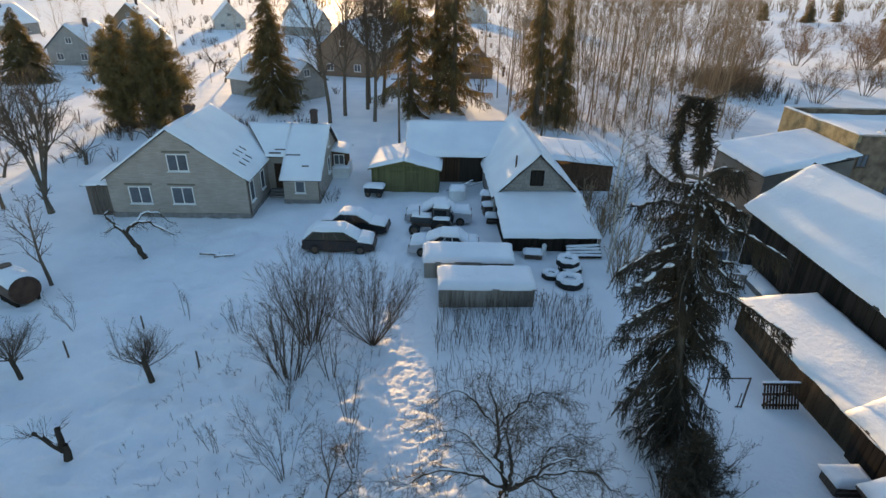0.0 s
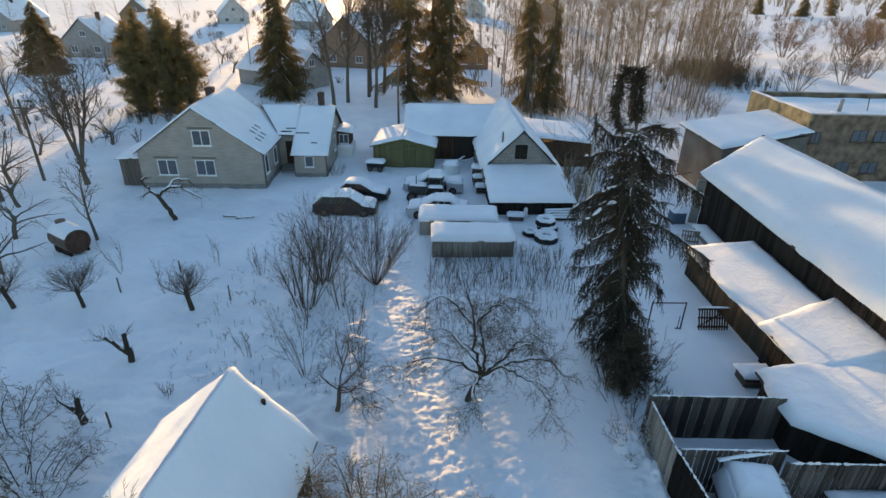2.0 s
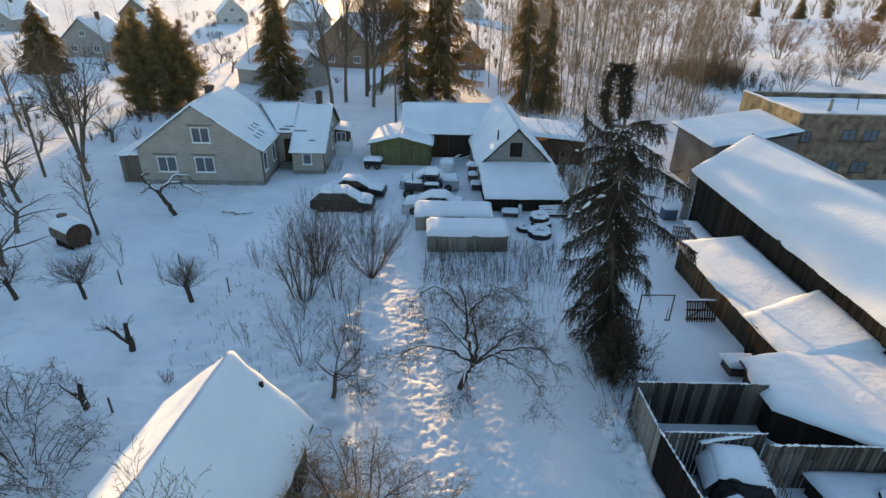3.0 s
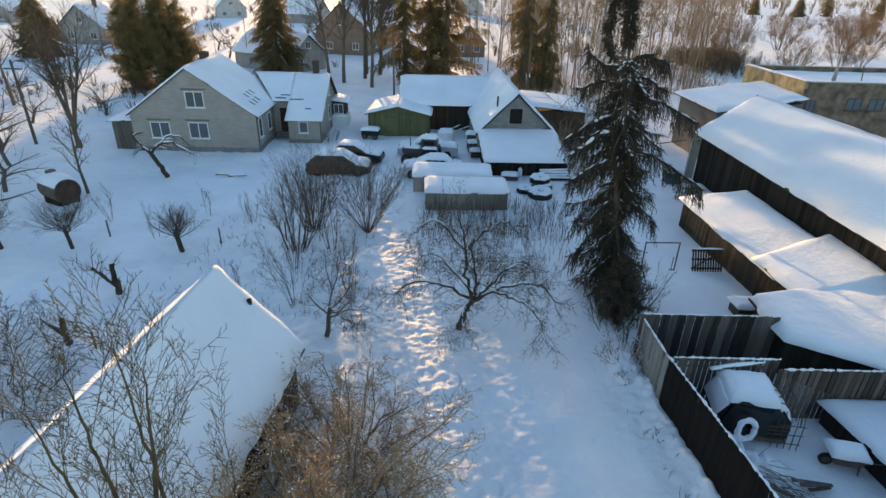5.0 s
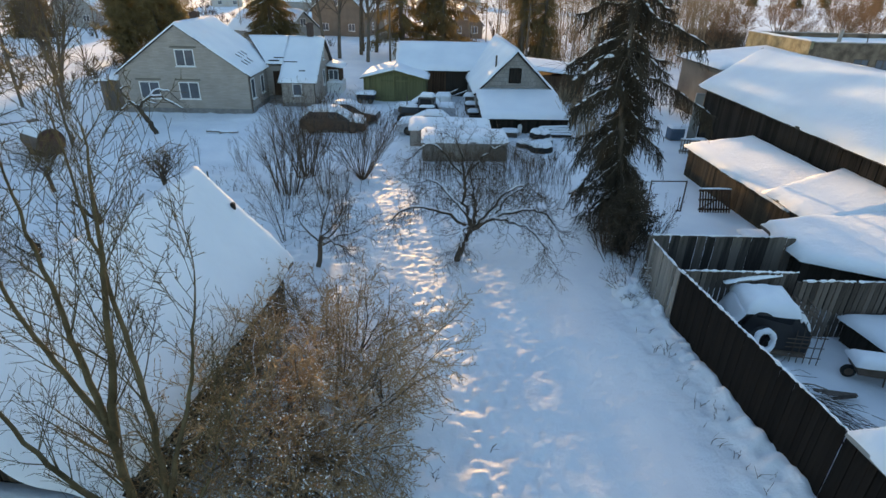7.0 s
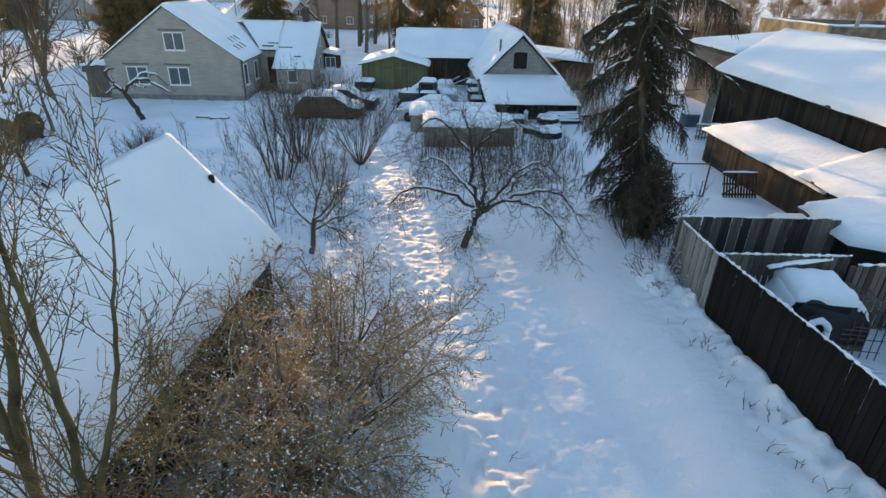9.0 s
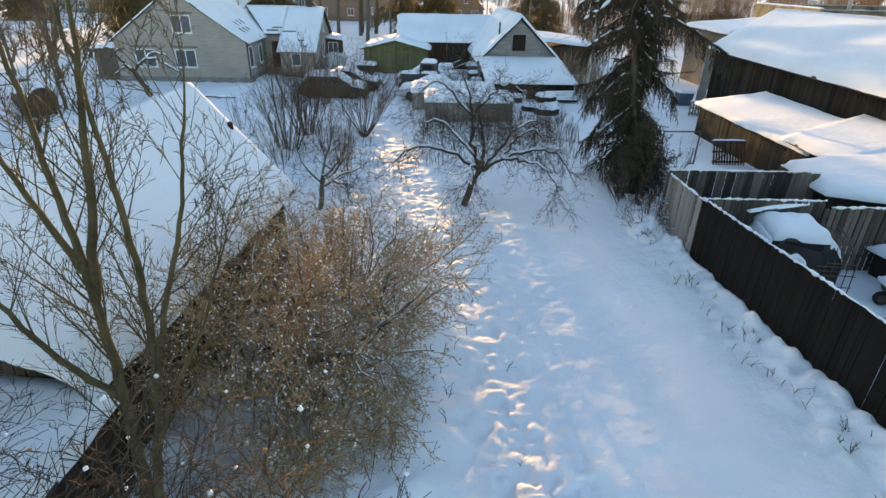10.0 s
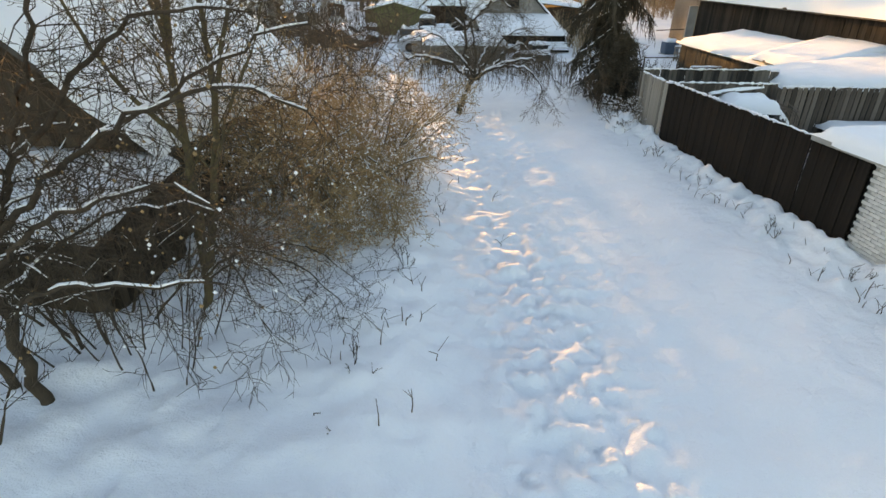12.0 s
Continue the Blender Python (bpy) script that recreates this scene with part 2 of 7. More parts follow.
def tube(points, radii, sides, verts, faces):
    base, n = len(verts), len(points)
    for i, p in enumerate(points):
        d = (points[min(i + 1, n - 1)] - points[max(i - 1, 0)])
        d = d.normalized() if d.length > 1e-9 else Vector((0, 0, 1))
        s = d.cross(Vector((0, 0, 1)) if abs(d.z) < 0.9 else Vector((1, 0, 0))).normalized()
        t = d.cross(s)
        for k in range(sides):
            an = 2 * math.pi * k / sides
            verts.append(tuple(p + (s * math.cos(an) + t * math.sin(an)) * radii[i]))
    for i in range(n - 1):
        for k in range(sides):
            q, r = base + i * sides + k, base + i * sides + (k + 1) % sides
            faces.append((q, r, r + sides, q + sides))


def pipe(points, r, sides=6):
    verts, faces = [], []
    tube([Vector(p) for p in points], [r] * len(points), sides, verts, faces)
    bm = bmesh.new()
    vs = [bm.verts.new(v) for v in verts]
    for f in faces:
        bm.faces.new([vs[i] for i in f])
    bm.faces.new(vs[:sides]), bm.faces.new(vs[-sides:])
    bmesh.ops.recalc_face_normals(bm, faces=bm.faces[:])
    return bm


def cyl(x, y, z, r, length, axis="z", seg=16, r2=None):
    bm = bmesh.new()
    vs = bmesh.ops.create_cone(bm, cap_ends=True, segments=seg, radius1=r, radius2=r if r2 is None else r2, depth=length)["verts"]
    m = {"z": Matrix(), "x": Matrix.Rotation(radians(90), 4, "Y"), "y": Matrix.Rotation(radians(90), 4, "X")}[axis]
    bmesh.ops.transform(bm, matrix=Matrix.Translation((x, y, z)) @ m, verts=vs)
    return bm


def window(parent, m, w, h, mullions=1, frame_mat=None, f=0.06):
    """A white casement window: frame, panes, mullions and a sill; its wall plane is local y = 0, seen from -y."""
    win = new("window")
    win.parent, win.matrix_basis = parent, m
    white = frame_mat or WHITE
    part("frame", boxes((-w / 2, w / 2, -0.03, 0.06, 0, f), (-w / 2, w / 2, -0.03, 0.06, h - f, h), (-w / 2, -w / 2 + f, -0.03, 0.06, f, h - f), (w / 2 - f, w / 2, -0.03, 0.06, f, h - f)), white, win)
    xs = [-w / 2 + f + (w - 2 * f) * i / (mullions + 1) for i in range(mullions + 2)]
    for i in range(mullions + 1):
        part("pane", boxes((xs[i] + 0.005, xs[i + 1] - 0.005, 0.004, 0.02, f, h - f)), GLASS, win)
        if i:
            part("mullion", boxes((xs[i] - 0.03, xs[i] + 0.03, -0.025, 0.05, f, h - f)), white, win)
    part("sill", boxes((-w / 2 - 0.06, w / 2 + 0.06, -0.12, 0.0, -0.05, -0.005)), white, win)
    return win


def boards_between(parent, p, q, z0, z1, width, thick, material, name="board", gap=0.012, ragged=0.03, seed=1, lean=0.0):
    """A row of upright boards from p to q (x, y in the parent's space), each an object on one of six shared meshes."""
    rng = random.Random(seed)
    d = Vector((q[0] - p[0], q[1] - p[1], 0))
    n = max(1, int(d.length / width))
    w = d.length / n
    key = (round(w, 3), round(z1 - z0, 2), thick, material.name, gap)
    if key not in BOARDS:
        BOARDS[key] = []
        for i in range(6):
            bm = boxes((-w / 2 + gap / 2, w / 2 - gap / 2, -thick / 2, thick / 2, 0, z1 - z0 + rng.uniform(-ragged, ragged)))
            for v in bm.verts:
                v.co.x += rng.uniform(-0.004, 0.004)
            BOARDS[key].append(mesh_of(bm, name, material))
    for i in range(n):
        ob = new(name, rng.choice(BOARDS[key]))
        ob.parent = parent
        c = Vector((p[0], p[1], z0)) + d * ((i + 0.5) / n)
        ob.matrix_basis = Matrix.Translation(c + Vector((0, 0, rng.uniform(-ragged, ragged) * 0.5))) @ Matrix.Rotation(math.atan2(d.y, d.x), 4, "Z") @ Matrix.Rotation(rng.uniform(-0.01, 0.01) + lean, 4, "Y") @ Matrix.Translation((0, rng.uniform(-0.008, 0.008), 0))


BOARDS = {}

# ---- ground ----
def steps(*runs):
    out = [runs[0][0]]
    for a, b, s in runs:
        n = max(1, round((b - a) / s))
        out += [a + (b - a) * (i + 1) / n for i in range(n)]
    return np.array(out)


def smooth_noise(x, y, s, seed):
    """Value noise on numpy arrays."""
    r = np.random.RandomState(seed)
    g = r.rand(256, 256)
    u, v = x / s, y / s
    i, j = np.floor(u).astype(int), np.floor(v).astype(int)
    fu, fv = u - i, v - j
    fu, fv = fu * fu * (3 - 2 * fu), fv * fv * (3 - 2 * fv)
    def at(a, b):
        return g[a % 256, b % 256]
    return (at(i, j) * (1 - fu) + at(i + 1, j) * fu) * (1 - fv) + (at(i, j + 1) * (1 - fu) + at(i + 1, j + 1) * fu) * fv - 0.5


def fence_x(y):
    return 8.05 + (6.65 - y) * 0.1375


GX = steps((-1500, -300, 120), (-300, -80, 22), (-80, -32, 3), (-32, -8, 0.3), (-8, -6, 0.16), (-6, 4.6, 0.08), (4.6, 9.6, 0.11), (9.6, 20, 0.35), (20, 60, 2), (60, 160, 5), (160, 300, 15), (300, 1500, 120))
GY = steps((-300, -40, 40), (-40, -14, 2), (-14, -9, 0.14), (-9, 14, 0.075), (14, 25, 0.095), (25, 34, 0.3), (34, 60, 0.7), (60, 160, 4), (160, 500, 20), (500, 2500, 150))
X, Y = np.meshgrid(GX, GY)
near = np.clip((40 - np.hypot(X, Y - 10)) / 20, 0, 1)
Z = near * (0.10 * smooth_noise(X, Y, 3.1, 1) + (0.035 + 0.145 * (X < -2.5)) * smooth_noise(X, Y, 0.8, 2) + (0.02 + 0.2 * (X < -2.5)) * smooth_noise(X, Y, 0.46, 3))
far = np.clip((np.hypot(X, Y) - 60) / 100, 0, 1)
Z += far * (1.2 * smooth_noise(X, Y, 60, 5) + 0.5 * smooth_noise(X, Y, 17, 6))
Z += np.clip((X - 45) / 40, 0, 1) * np.clip((Y - 75) / 60, 0, 1) * (2.2 * smooth_noise(X, Y, 38, 8) + 0.7 * smooth_noise(X, Y, 14, 9))
# the lane falls away gently between the lilac and the board fence
def ease(v, a, b):
    w = np.clip((v - a) / (b - a), 0, 1)
    return w * w * (3 - 2 * w)
# slope added so that the low sun only grazes the lane
hollow = ease(X, -0.2, 1.6) * (1 - ease(X, 5.0, 7.2)) * ease(Y, -16, -9)
Z -= hollow * np.interp(Y, (-9.0, 0.0, 1.6, 6.2, 7.4), (0.38, 0.36, 0.34, 0.03, 0.0))
# trodden strip down the yard: many old footprints
rng = random.Random(4)
def dent(cx, cy, rx, ry, depth, turn):
    i0, i1 = np.searchsorted(GX, (cx - 3 * rx - 0.3, cx + 3 * rx + 0.3))
    j0, j1 = np.searchsorted(GY, (cy - 3 * ry - 0.3, cy + 3 * ry + 0.3))
    xs, ys = X[j0:j1, i0:i1] - cx, Y[j0:j1, i0:i1] - cy
    c, s = math.cos(turn), math.sin(turn)
    u, v = (xs * c + ys * s) / rx, (-xs * s + ys * c) / ry
    q = u * u + v * v
    Z[j0:j1, i0:i1] += -depth * np.exp(-q * 0.9) + 0.15 * depth * np.exp(-((np.sqrt(q) - 1.6) ** 2) * 2)
trail = np.where(Y < 6, 1.95 + (6 - Y) * 0.06 + 0.35 * ease(-Y, -6, -2), 1.95 - (Y - 6) * 0.33)
trod = np.exp(-((X - trail) / np.where(Y < 3, 1.15, np.minimum(3.2, 1.15 + (Y - 3) * 0.6))) ** 4) * ((Y > -16) & (Y < 26))
ripple = np.clip((Y - 1) / 4, 0, 1)
def lumps(x, y, size, seed):
    return np.abs(smooth_noise(x, y, size, seed)) * 2 - 0.4
Z += trod * (ripple * (0.05 * lumps(X * 0.95, Y + 0.2 * X, 0.16, 11) + 0.055 * lumps(X * 0.9, Y - 0.25 * X, 0.25, 12)) + (1 - ripple) * (2.4 - 1.3 * ease(Y, -2, 1)) * (0.06 * lumps(X * 0.9, Y, 0.2, 13) + 0.055 * lumps(X, Y, 0.33, 14)) - 0.03)
yard = np.clip((X + 2) / 1.5, 0, 1) * np.clip((9 - X) / 1.5, 0, 1) * ((Y > -14) & (Y < 16))
Z += yard * np.maximum(np.clip(1.15 - np.clip((X - 3.6) / 1.5, 0, 0.75), 0, 1), np.clip((3 - Y) / 4, 0, 1)) * (0.04 * smooth_noise(X * 0.8, Y, 0.3, 15) + 0.022 * smooth_noise(X, Y, 0.17, 16))
for k in range(220):
    y = rng.uniform(-13, 21)
    mid = 1.95 + (6 - y) * 0.06 if y < 6 else 1.95 - (y - 6) * 0.27
    x = mid + rng.gauss(0, 0.7 if y < 6 else 1.2)
    dent(x, y, rng.uniform(0.1, 0.16), rng.uniform(0.14, 0.24), rng.uniform(0.02, 0.05), rng.uniform(-0.8, 0.8))
for k in range(300):
    y = rng.uniform(-13, 20)
    x = rng.uniform(-1.5, fence_x(y) - 0.4)
    dent(x, y, rng.uniform(0.1, 0.2), rng.uniform(0.14, 0.26), rng.uniform(0.01, 0.03) * (0.4 if x > 2.6 and y < 4 else 1), rng.uniform(-1.5, 1.5))
for k in range(900):
    dent(rng.uniform(-24, -3), rng.uniform(9, 32), 0.17, 0.24, rng.uniform(0.04, 0.11), rng.uniform(-1, 1))
for k in range(900):
    y = rng.uniform(-12, 9.5)
    x = fence_x(y) - abs(rng.gauss(0.1, 0.6))
    s = rng.uniform(0.07, 0.2)
    dent(x, y, s, s * rng.uniform(0.8, 1.3), rng.choice((-1, -1, 1)) * s * rng.uniform(0.1, 0.3), rng.uniform(-1, 1))
low = yard * np.clip((2 - Y) / 5, 0, 1) * (1 - 0.5 * ease(X, 2.6, 3.4) * ease(Y, -12, -8))
Z += low * (0.075 * smooth_noise(X * 0.85, Y, 0.42, 24) + 0.045 * smooth_noise(X, Y, 0.24, 25))
# uneven snow before the cottage
front = np.clip((X + 9) / 2, 0, 1) * np.clip((2.5 - X) / 1.5, 0, 1) * np.clip((Y + 13) / 2, 0, 1) * np.clip((3 - Y) / 2, 0, 1)
Z += front * (0.09 * smooth_noise(X, Y, 0.5, 22) + 0.05 * smooth_noise(X * 0.8, Y, 0.26, 23))
# bank of snow along the board fence
bank = np.clip(1 - np.abs(X - fence_x(Y) + 0.15) / 1.1, 0, 1) * ((Y < 10) & (Y > -14))
Z += 0.30 * bank * bank + 0.13 * np.sqrt(bank) * lumps(X, Y, 0.27, 21)
# wheel ruts in the yard before the house and on the roads
for x0, w in ((-6.6, 0.3), (-5.1, 0.3)):
    Z -= 0.06 * np.exp(-((X - x0 + (Y - 40) * 0.14) / w) ** 2) * ((Y > 30) & (Y < 110))
for y0 in (52.4, 54.0):
    Z -= 0.06 * np.exp(-((Y - y0 - X * 0.28) / 0.4) ** 2) * (Y > 45) * (Y < 62)
ny, nx = X.shape
idx = np.arange(nx * ny).reshape(ny, nx)
quads = np.stack([idx[:-1, :-1], idx[:-1, 1:], idx[1:, 1:], idx[1:, :-1]], -1).reshape(-1, 4)
me = bpy.data.meshes.new("ground")
me.vertices.add(nx * ny)
me.vertices.foreach_set("co", np.stack([X, Y, Z], -1).astype(np.float32).ravel())
me.loops.add(quads.size)
me.polygons.add(len(quads))
me.loops.foreach_set("vertex_index", quads.astype(np.int32).ravel())
me.polygons.foreach_set("loop_start", np.arange(0, quads.size, 4, dtype=np.int32))
me.update(calc_edges=True)
me.validate()
me.materials.append(SNOW)
me.shade_smooth()
tagged(new("ground", me), "deep snow with trodden footprints, ruts and drifts", "snow ground", kind="structure")

# ---- plants ----
def grow(rng, out, p, d, length, r, level, k):
    """One shoot and its side shoots, written to out as (points, radii, level)."""
    n = k["segs"][level]
    pts, rad = [p.copy()], [r]
    end = r * k["taper"][level]
    wob, up = k["wobble"][level], k["up"][level]
    for i in range(n):
        d = (d + Vector((rng.gauss(0, wob), rng.gauss(0, wob), rng.gauss(0, wob) + up))).normalized()
        p = p + d * (length / n)
        pts.append(p.copy())
        rad.append(r + (end - r) * (i + 1) / n)
    out.append((pts, rad, level))
    if level + 1 >= len(k["segs"]):
        return
    count = k["kids"][level]
    count = max(1, round(count * rng.uniform(0.75, 1.25) * (0.5 + 0.5 * min(1.5, length / k["ref"][level]))))
    lo = k["from"][level]
    for i in range(count):
        f = lo + (1 - lo) * (i + rng.random()) / count
        q = min(n - 1, int(f * n))
        g = f * n - q
        base = pts[q].lerp(pts[q + 1], g)
        axis = (pts[q + 1] - pts[q]).normalized()
        side = axis.cross(Vector((rng.gauss(0, 1), rng.gauss(0, 1), rng.gauss(0, 1)))).normalized()
        a = radians(rng.uniform(*k["angle"][level]))
        nd = axis * math.cos(a) + side * math.sin(a)
        rr = (rad[q] + (rad[q + 1] - rad[q]) * g)
        grow(rng, out, base, nd, length * rng.uniform(*k["ratio"][level]) * (1.15 - 0.5 * f), max(k["thin"], rr * k["thick"][level]), level + 1, k)


def guided(rng, out, points, r0, r1, k):
    """A limb curving through given points, with side shoots."""
    pts = []
    jit = k.get("jitter", 0.035)
    ext = [points[0] * 2 - points[1], *points, points[-1] * 2 - points[-2]]
    for h in range(1, len(ext) - 2):
        p0, a, b, p3 = ext[h - 1:h + 3]
        n = max(2, round((b - a).length / 0.22))
        for i in range(n):
            f, j = i / n, 0.0 if i == 0 else jit
            c = 0.5 * (2 * a + (b - p0) * f + (2 * p0 - 5 * a + 4 * b - p3) * f * f + (3 * a - p0 - 3 * b + p3) * f ** 3)
            pts.append(c + Vector((rng.gauss(0, j), rng.gauss(0, j), rng.gauss(0, j))))
    pts.append(points[-1])
    m = len(pts)
    rad = [r0 + (r1 - r0) * i / (m - 1) for i in range(m)]
    out.append((pts, rad, 0))
    for i in range(m // 4 if r1 < 0.05 else m, m):
        for c in range((rng.choice((1, 1, 2)) if i < m - 1 else 3) * k.get("dense", 1)):
            axis = (pts[i] - pts[i - 1]).normalized()
            side = axis.cross(Vector((rng.gauss(0, 1), rng.gauss(0, 1), rng.gauss(0, 1)))).normalized()
            a = radians(rng.uniform(*k.get("side", (25, 75))))
            grow(rng, out, pts[i], axis * math.cos(a) + side * math.sin(a), rng.uniform(0.35, 1.25) * k.get("reach", 1), max(k["thin"], rad[i] * k.get("side_r", 0.42)), 1, k)


def plant_meshes(out, bark_levels, snow_min=0.0, snow_fat=1.0, rng=None, share=0.85):
    """Shoots to meshes: stems, twigs, and snow that lies on the flatter ones."""
    A, B, S = ([], []), ([], []), ([], [])
    for pts, rad, level in out:
        v, f = A if level < bark_levels else B
        tube(pts, rad, (7, 5, 3, 3, 3, 3)[min(level, 5)], v, f)
        if snow_min and rad[0] > snow_min:
            run = []
            for i in range(len(pts) - 1):
                s = pts[i + 1] - pts[i]
                if s.length and abs(s.z) / s.length < 0.72 and rng.random() < share:
                    if not run:
                        run = [i]
                    run.append(i + 1)
                elif run:
                    snow_run(pts, rad, run, S, snow_fat)
                    run = []
            if run:
                snow_run(pts, rad, run, S, snow_fat)
    return A, B, S


def snow_run(pts, rad, run, S, fat):
    q = [pts[i] + Vector((0, 0, rad[i] * 0.75 + 0.006 * fat)) for i in run]
    r = [min(0.03 + 0.006 * fat, rad[i] * 0.7 + 0.004 * fat) for i in run]
    r[0] *= 0.5
    r[-1] *= 0.5
    tube(q, r, 4, *S)


def bare_tree(name, seed, k, m, label, category, group="", stems=None, bark=None, twig=None, bark_levels=2, snow_min=0.0, snow_fat=1.0, kind="", flecks=0.0, snow_share=0.85, limbs=()):
    """A leafless tree or bush: stems lists (foot, direction, length, radius)."""
    rng = random.Random(seed)
    out = []
    for p, d, length, r in stems:
        grow(rng, out, Vector(p), Vector(d).normalized(), length, r, 0, k)
    for points, r0, r1 in limbs:
        guided(rng, out, [Vector(q) for q in points], r0, r1, k)
    A, B, S = plant_meshes(out, bark_levels, snow_min, snow_fat, rng, snow_share)
    ob = thing(name, m, label, category, group, kind)
    if flecks:
        fv, ff, hv, hf = [], [], [], []
        for pts, rad, level in out:
            if level >= 2 and rng.random() < flecks:
                v, f = (fv, ff) if rng.random() < 0.5 else (hv, hf)
                c, r = pts[-1], rng.uniform(0.01, 0.024)
                n = len(v)
                v += [(c.x + r, c.y, c.z), (c.x, c.y + r, c.z), (c.x - r, c.y, c.z), (c.x, c.y - r, c.z), (c.x, c.y, c.z + r * 1.1), (c.x, c.y, c.z - r)]
                f += [(n, n + 1, n + 4), (n + 1, n + 2, n + 4), (n + 2, n + 3, n + 4), (n + 3, n, n + 4), (n + 1, n, n + 5), (n + 2, n + 1, n + 5), (n + 3, n + 2, n + 5), (n, n + 3, n + 5)]
        tagged(raw("snow_fleck", fv, ff, ROOFSNOW, ob, "flecks of snow caught on twig ends"), kind="stuff")
        tagged(raw("seed_head", hv, hf, SEED, ob, "dry brown seed heads"), kind="stuff")
    if len(stems) > 3 or len(limbs) > 3:
        tagged(raw("stem_clump", *A, bark or BARK, ob), kind="stuff")
    else:
        raw("trunk", *A, bark or BARK, ob)
    raw("crown", *B, twig or TWIG, ob)
    if S[0]:
        tagged(raw("snow_cover", *S, ROOFSNOW, ob, "snow lying along the limbs"), kind="stuff")
    return ob


FRUIT = dict(segs=(5, 8, 6, 5, 3), taper=(0.75, 0.25, 0.3, 0.35, 0.4), wobble=(0.1, 0.17, 0.2, 0.2, 0.2), up=(0.02, 0.0, -0.03, -0.06, -0.04),
             kids=(8, 10, 8, 4), ref=(1.2, 2.8, 1.3, 0.6), angle=((35, 75), (30, 70), (30, 70), (25, 60)), ratio=((1.7, 2.9), (0.35, 0.6), (0.35, 0.6), (0.4, 0.7)), thick=(0.5, 0.45, 0.45, 0.6), thin=0.005)
FRUIT["from"] = (0.6, 0.2, 0.15, 0.2)
FAN = dict(segs=(6, 3, 3, 2), taper=(0.25, 0.3, 0.4, 0.5), wobble=(0.06, 0.1, 0.12, 0.12), up=(0.03, 0.06, 0.05, 0.03),
           kids=(9, 4, 2), ref=(3.5, 1.2, 0.6), angle=((14, 35), (15, 40), (18, 40)), ratio=((0.22, 0.42), (0.35, 0.6), (0.4, 0.6)), thick=(0.5, 0.55, 0.6), thin=0.005)
FAN["from"] = (0.25, 0.2, 0.2)
TALL = dict(segs=(8, 6, 5, 4), taper=(0.2, 0.25, 0.3, 0.4), wobble=(0.04, 0.08, 0.12, 0.12), up=(0.03, 0.07, 0.05, 0.02),
            kids=(16, 8, 5), ref=(10, 4, 1.6), angle=((22, 50), (20, 50), (20, 50)), ratio=((0.28, 0.5), (0.3, 0.5), (0.35, 0.55)), thick=(0.5, 0.5, 0.55), thin=0.012)
TALL["from"] = (0.3, 0.2, 0.2)
SLIM = dict(segs=(6, 2, 1), taper=(0.2, 0.3, 0.4), wobble=(0.04, 0.12, 0.16), up=(0.02, 0.08, 0.04),
            kids=(26, 8), ref=(14, 2.8), angle=((28, 65), (25, 65)), ratio=((0.14, 0.32), (0.25, 0.6)), thick=(0.28, 0.5), thin=0.01)
SLIM["from"] = (0.2, 0.15)


